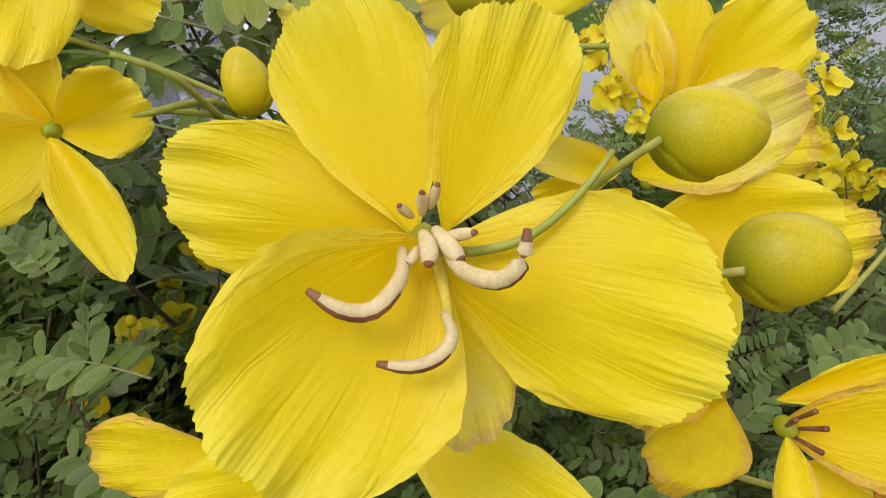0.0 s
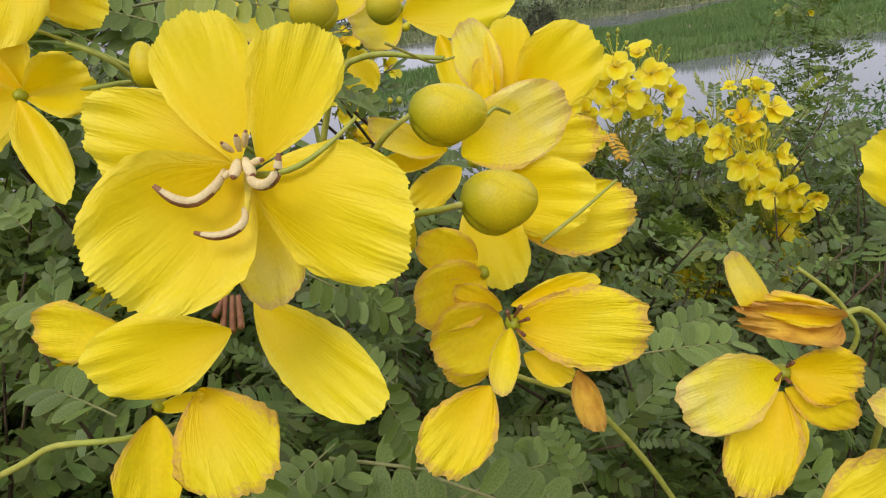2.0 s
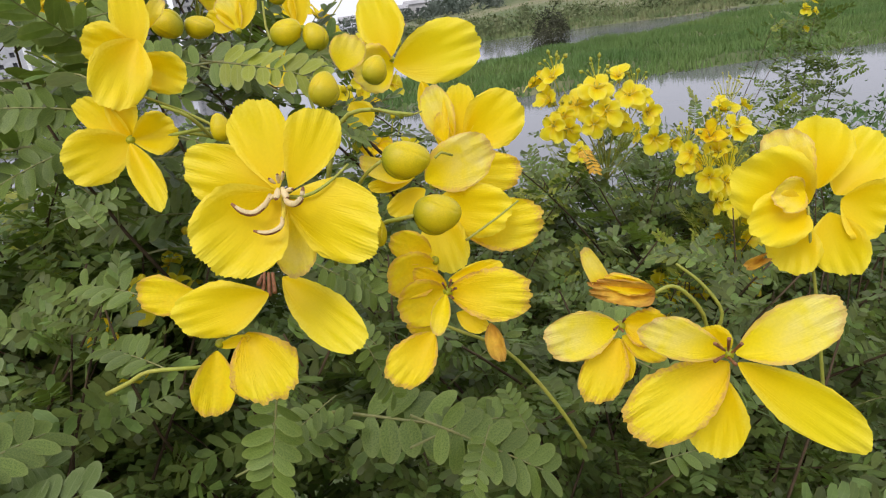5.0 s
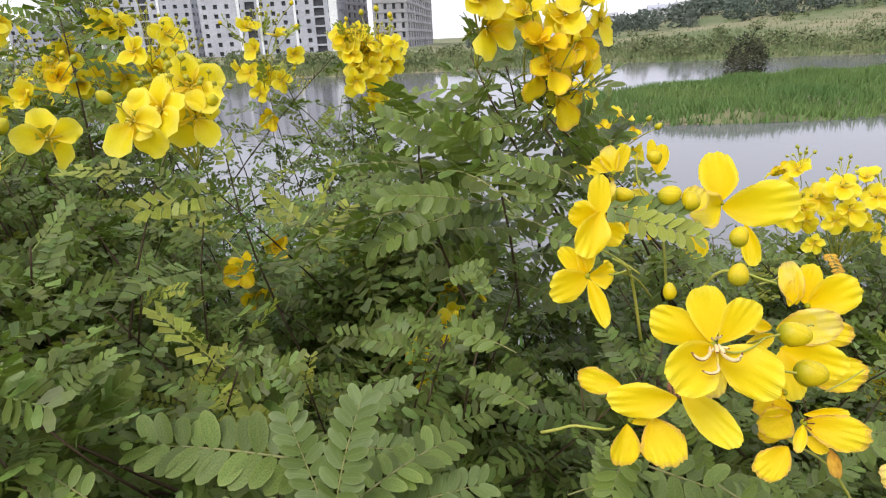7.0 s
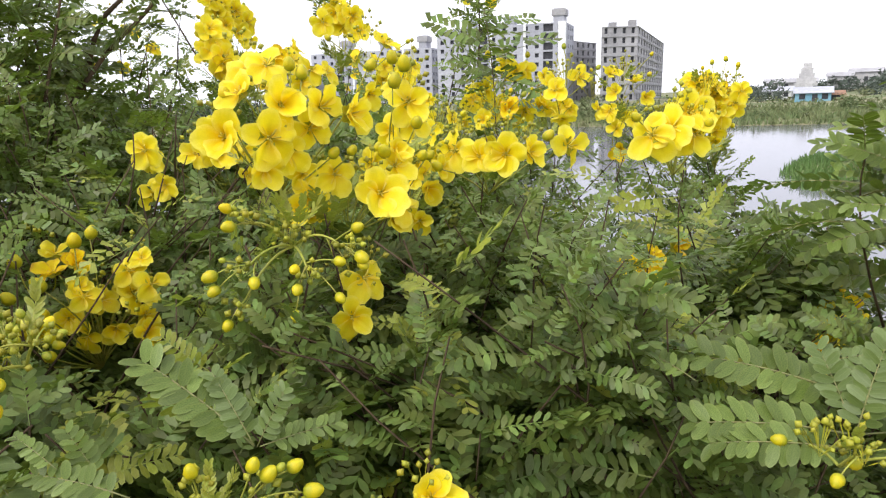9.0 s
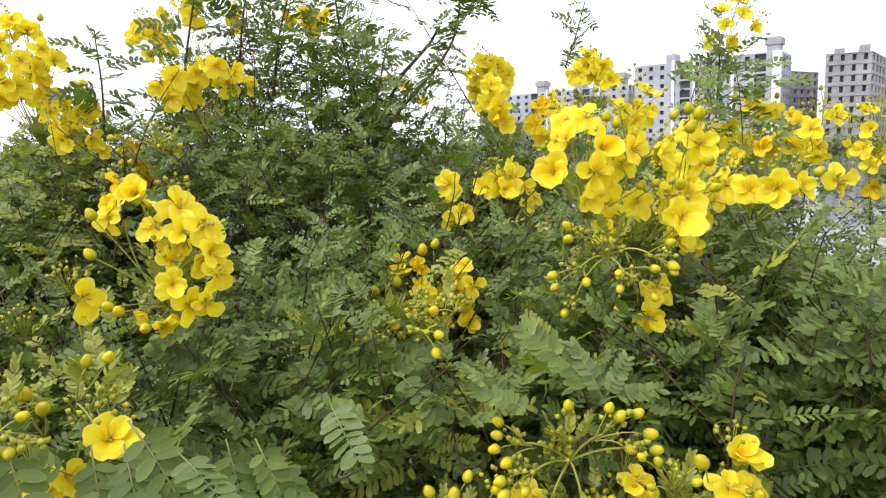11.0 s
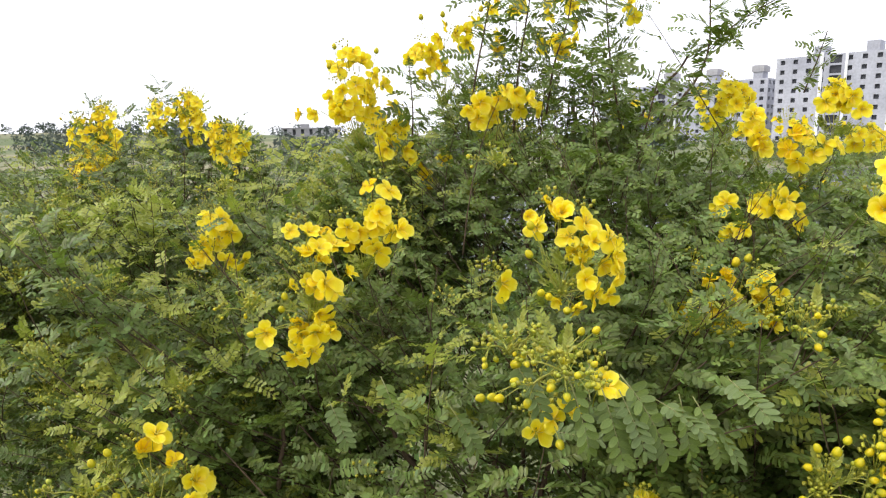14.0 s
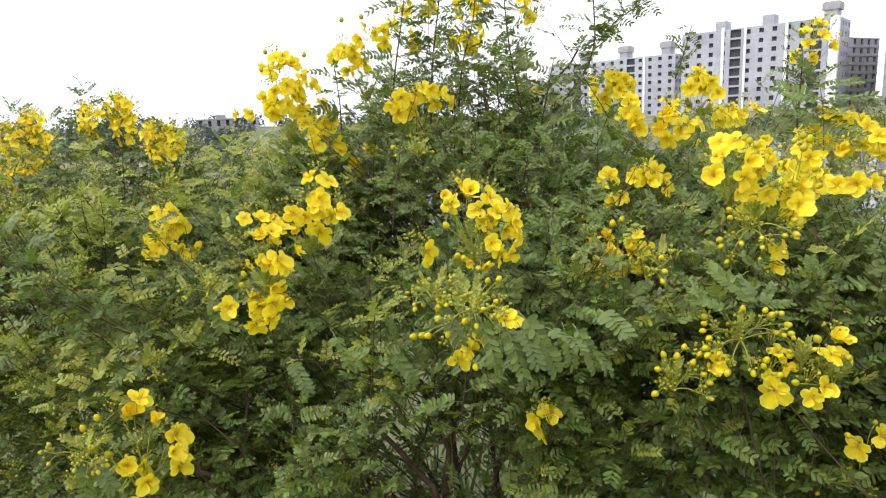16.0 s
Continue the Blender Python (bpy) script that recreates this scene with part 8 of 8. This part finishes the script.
# bare limbs that show between the leaves
bare_limb(big_shrub, [(-1.251, 0.004, 1.05), (-1.24, 0.083, 1.236), (-1.24, 0.17, 1.483), (-1.232, 0.229, 1.622), (-1.218, 0.288, 1.738), (-1.177, 0.38, 1.848)], 0.0095, 0.0026)
bare_limb(big_shrub, [(-1.151, -0.088, 1.042), (-1.202, -0.076, 1.263), (-1.223, -0.057, 1.394), (-1.256, -0.057, 1.516)], 0.0081, 0.0026)
bare_limb(big_shrub, [(-0.93, -0.345, 0.813), (-0.955, -0.331, 0.946), (-0.964, -0.31, 1.045), (-1.001, -0.323, 1.147), (-1.056, -0.36, 1.239)], 0.0085, 0.003)
bare_limb(big_shrub, [(-0.951, -0.328, 0.792), (-0.97, -0.303, 0.939), (-0.96, -0.259, 1.04), (-0.959, -0.224, 1.14), (-0.949, -0.18, 1.241)], 0.0075, 0.0026)
bare_limb(big_shrub, [(-0.906, -0.377, 0.869), (-0.936, -0.372, 0.998), (-1.002, -0.424, 1.087), (-1.062, -0.468, 1.176), (-1.111, -0.507, 1.242)], 0.0075, 0.0026)
bare_limb(big_shrub, [(-0.964, -0.303, 0.771), (-0.981, -0.271, 0.933), (-1.007, -0.265, 1.05), (-1.014, -0.236, 1.165)], 0.0081, 0.0026)
bare_limb(big_shrub, [(-0.938, -0.308, 0.803), (-0.913, -0.228, 0.958), (-0.915, -0.198, 1.059), (-0.933, -0.183, 1.172)], 0.0068, 0.0026)
bare_limb(big_shrub, [(-1.134, -0.671, 0.922), (-1.159, -0.663, 1.037), (-1.164, -0.639, 1.131), (-1.174, -0.617, 1.235)], 0.0081, 0.0026)
bare_limb(big_shrub, [(-1.015, -0.676, 0.955), (-1.088, -0.723, 1.084), (-1.132, -0.758, 1.144), (-1.165, -0.778, 1.203)], 0.0081, 0.0026)
bare_limb(mid_shrub, [(-0.416, 0.21, 1.119), (-0.4, 0.238, 1.183), (-0.356, 0.278, 1.234)], 0.0081, 0.0039)
bare_limb(mid_shrub, [(-0.337, 0.216, 1.099), (-0.327, 0.241, 1.167), (-0.304, 0.268, 1.219), (-0.286, 0.29, 1.259)], 0.0081, 0.0039)
bare_limb(mid_shrub, [(-0.409, 0.29, 1.088), (-0.411, 0.312, 1.173), (-0.429, 0.325, 1.258), (-0.437, 0.336, 1.315)], 0.0054, 0.0026)
bare_limb(mid_shrub, [(-0.534, 0.029, 1.243), (-0.544, 0.041, 1.313), (-0.555, 0.043, 1.363), (-0.556, 0.059, 1.41)], 0.0054, 0.0026)
bare_limb(back_shrub, [(-1.619, 0.339, 1.128), (-1.623, 0.396, 1.341), (-1.632, 0.44, 1.516), (-1.641, 0.483, 1.692), (-1.675, 0.495, 1.805)], 0.0121, 0.0052)

# limbs from the ground
for name, shrub in SHRUBS.items():
    base = shrub.matrix_basis.translation
    r = random.Random(len(name) * 3 + 1)
    limbs = 9 if name in ("big", "mid") else 6
    for i in range(limbs):
        a = i * 2.4 + r.uniform(-0.3, 0.3)
        out = Vector((math.cos(a), math.sin(a), 0)) * r.uniform(0.2, 0.5)
        top = base + out + Vector((0, 0, r.uniform(0.85, 1.1)))
        if not free(top, 0.25):
            top = base + out * 0.3 + Vector((0, 0, 0.95))
        mid = base + out * 0.25 + Vector((r.uniform(-0.06, 0.06), r.uniform(-0.06, 0.06), 0.55))
        line = bend(base + Vector((math.cos(a), math.sin(a), 0)) * 0.03 - Vector((0, 0, 0.1)), mid, top, 9)
        part("limb", mesh_from("limb", *tube(line, np.linspace(0.016, 0.005, 9), 9), [BARK]), shrub)
    if WOOD[name]:
        part("twig_wood", mesh_from("twig_wood", *join(WOOD[name]), [BARK]), shrub)["kind"] = "stuff"
    if TWIGS[name]:
        part("stalk_work", mesh_from("stalk_work", *join(TWIGS[name]), [STALK]), shrub)["kind"] = "stuff"
    if GRAINS.get(shrub.name):
        part("bud_crown", mesh_from("bud_crown", *join(GRAINS[shrub.name]), [BUD_GRAIN]), shrub, None, "small unopened olive-green buds")["kind"] = "stuff"
    if JOINED[name]:
        part("foliage", mesh_from("foliage", *join(JOINED[name]), [LEAF], smooth=False), shrub)["kind"] = "stuff"
    if YOUNG[name]:
        part("young_foliage", mesh_from("young_foliage", *join(YOUNG[name]), [LEAF_YOUNG], smooth=False), shrub, None, "fresh yellow-green young leaves")["kind"] = "stuff"
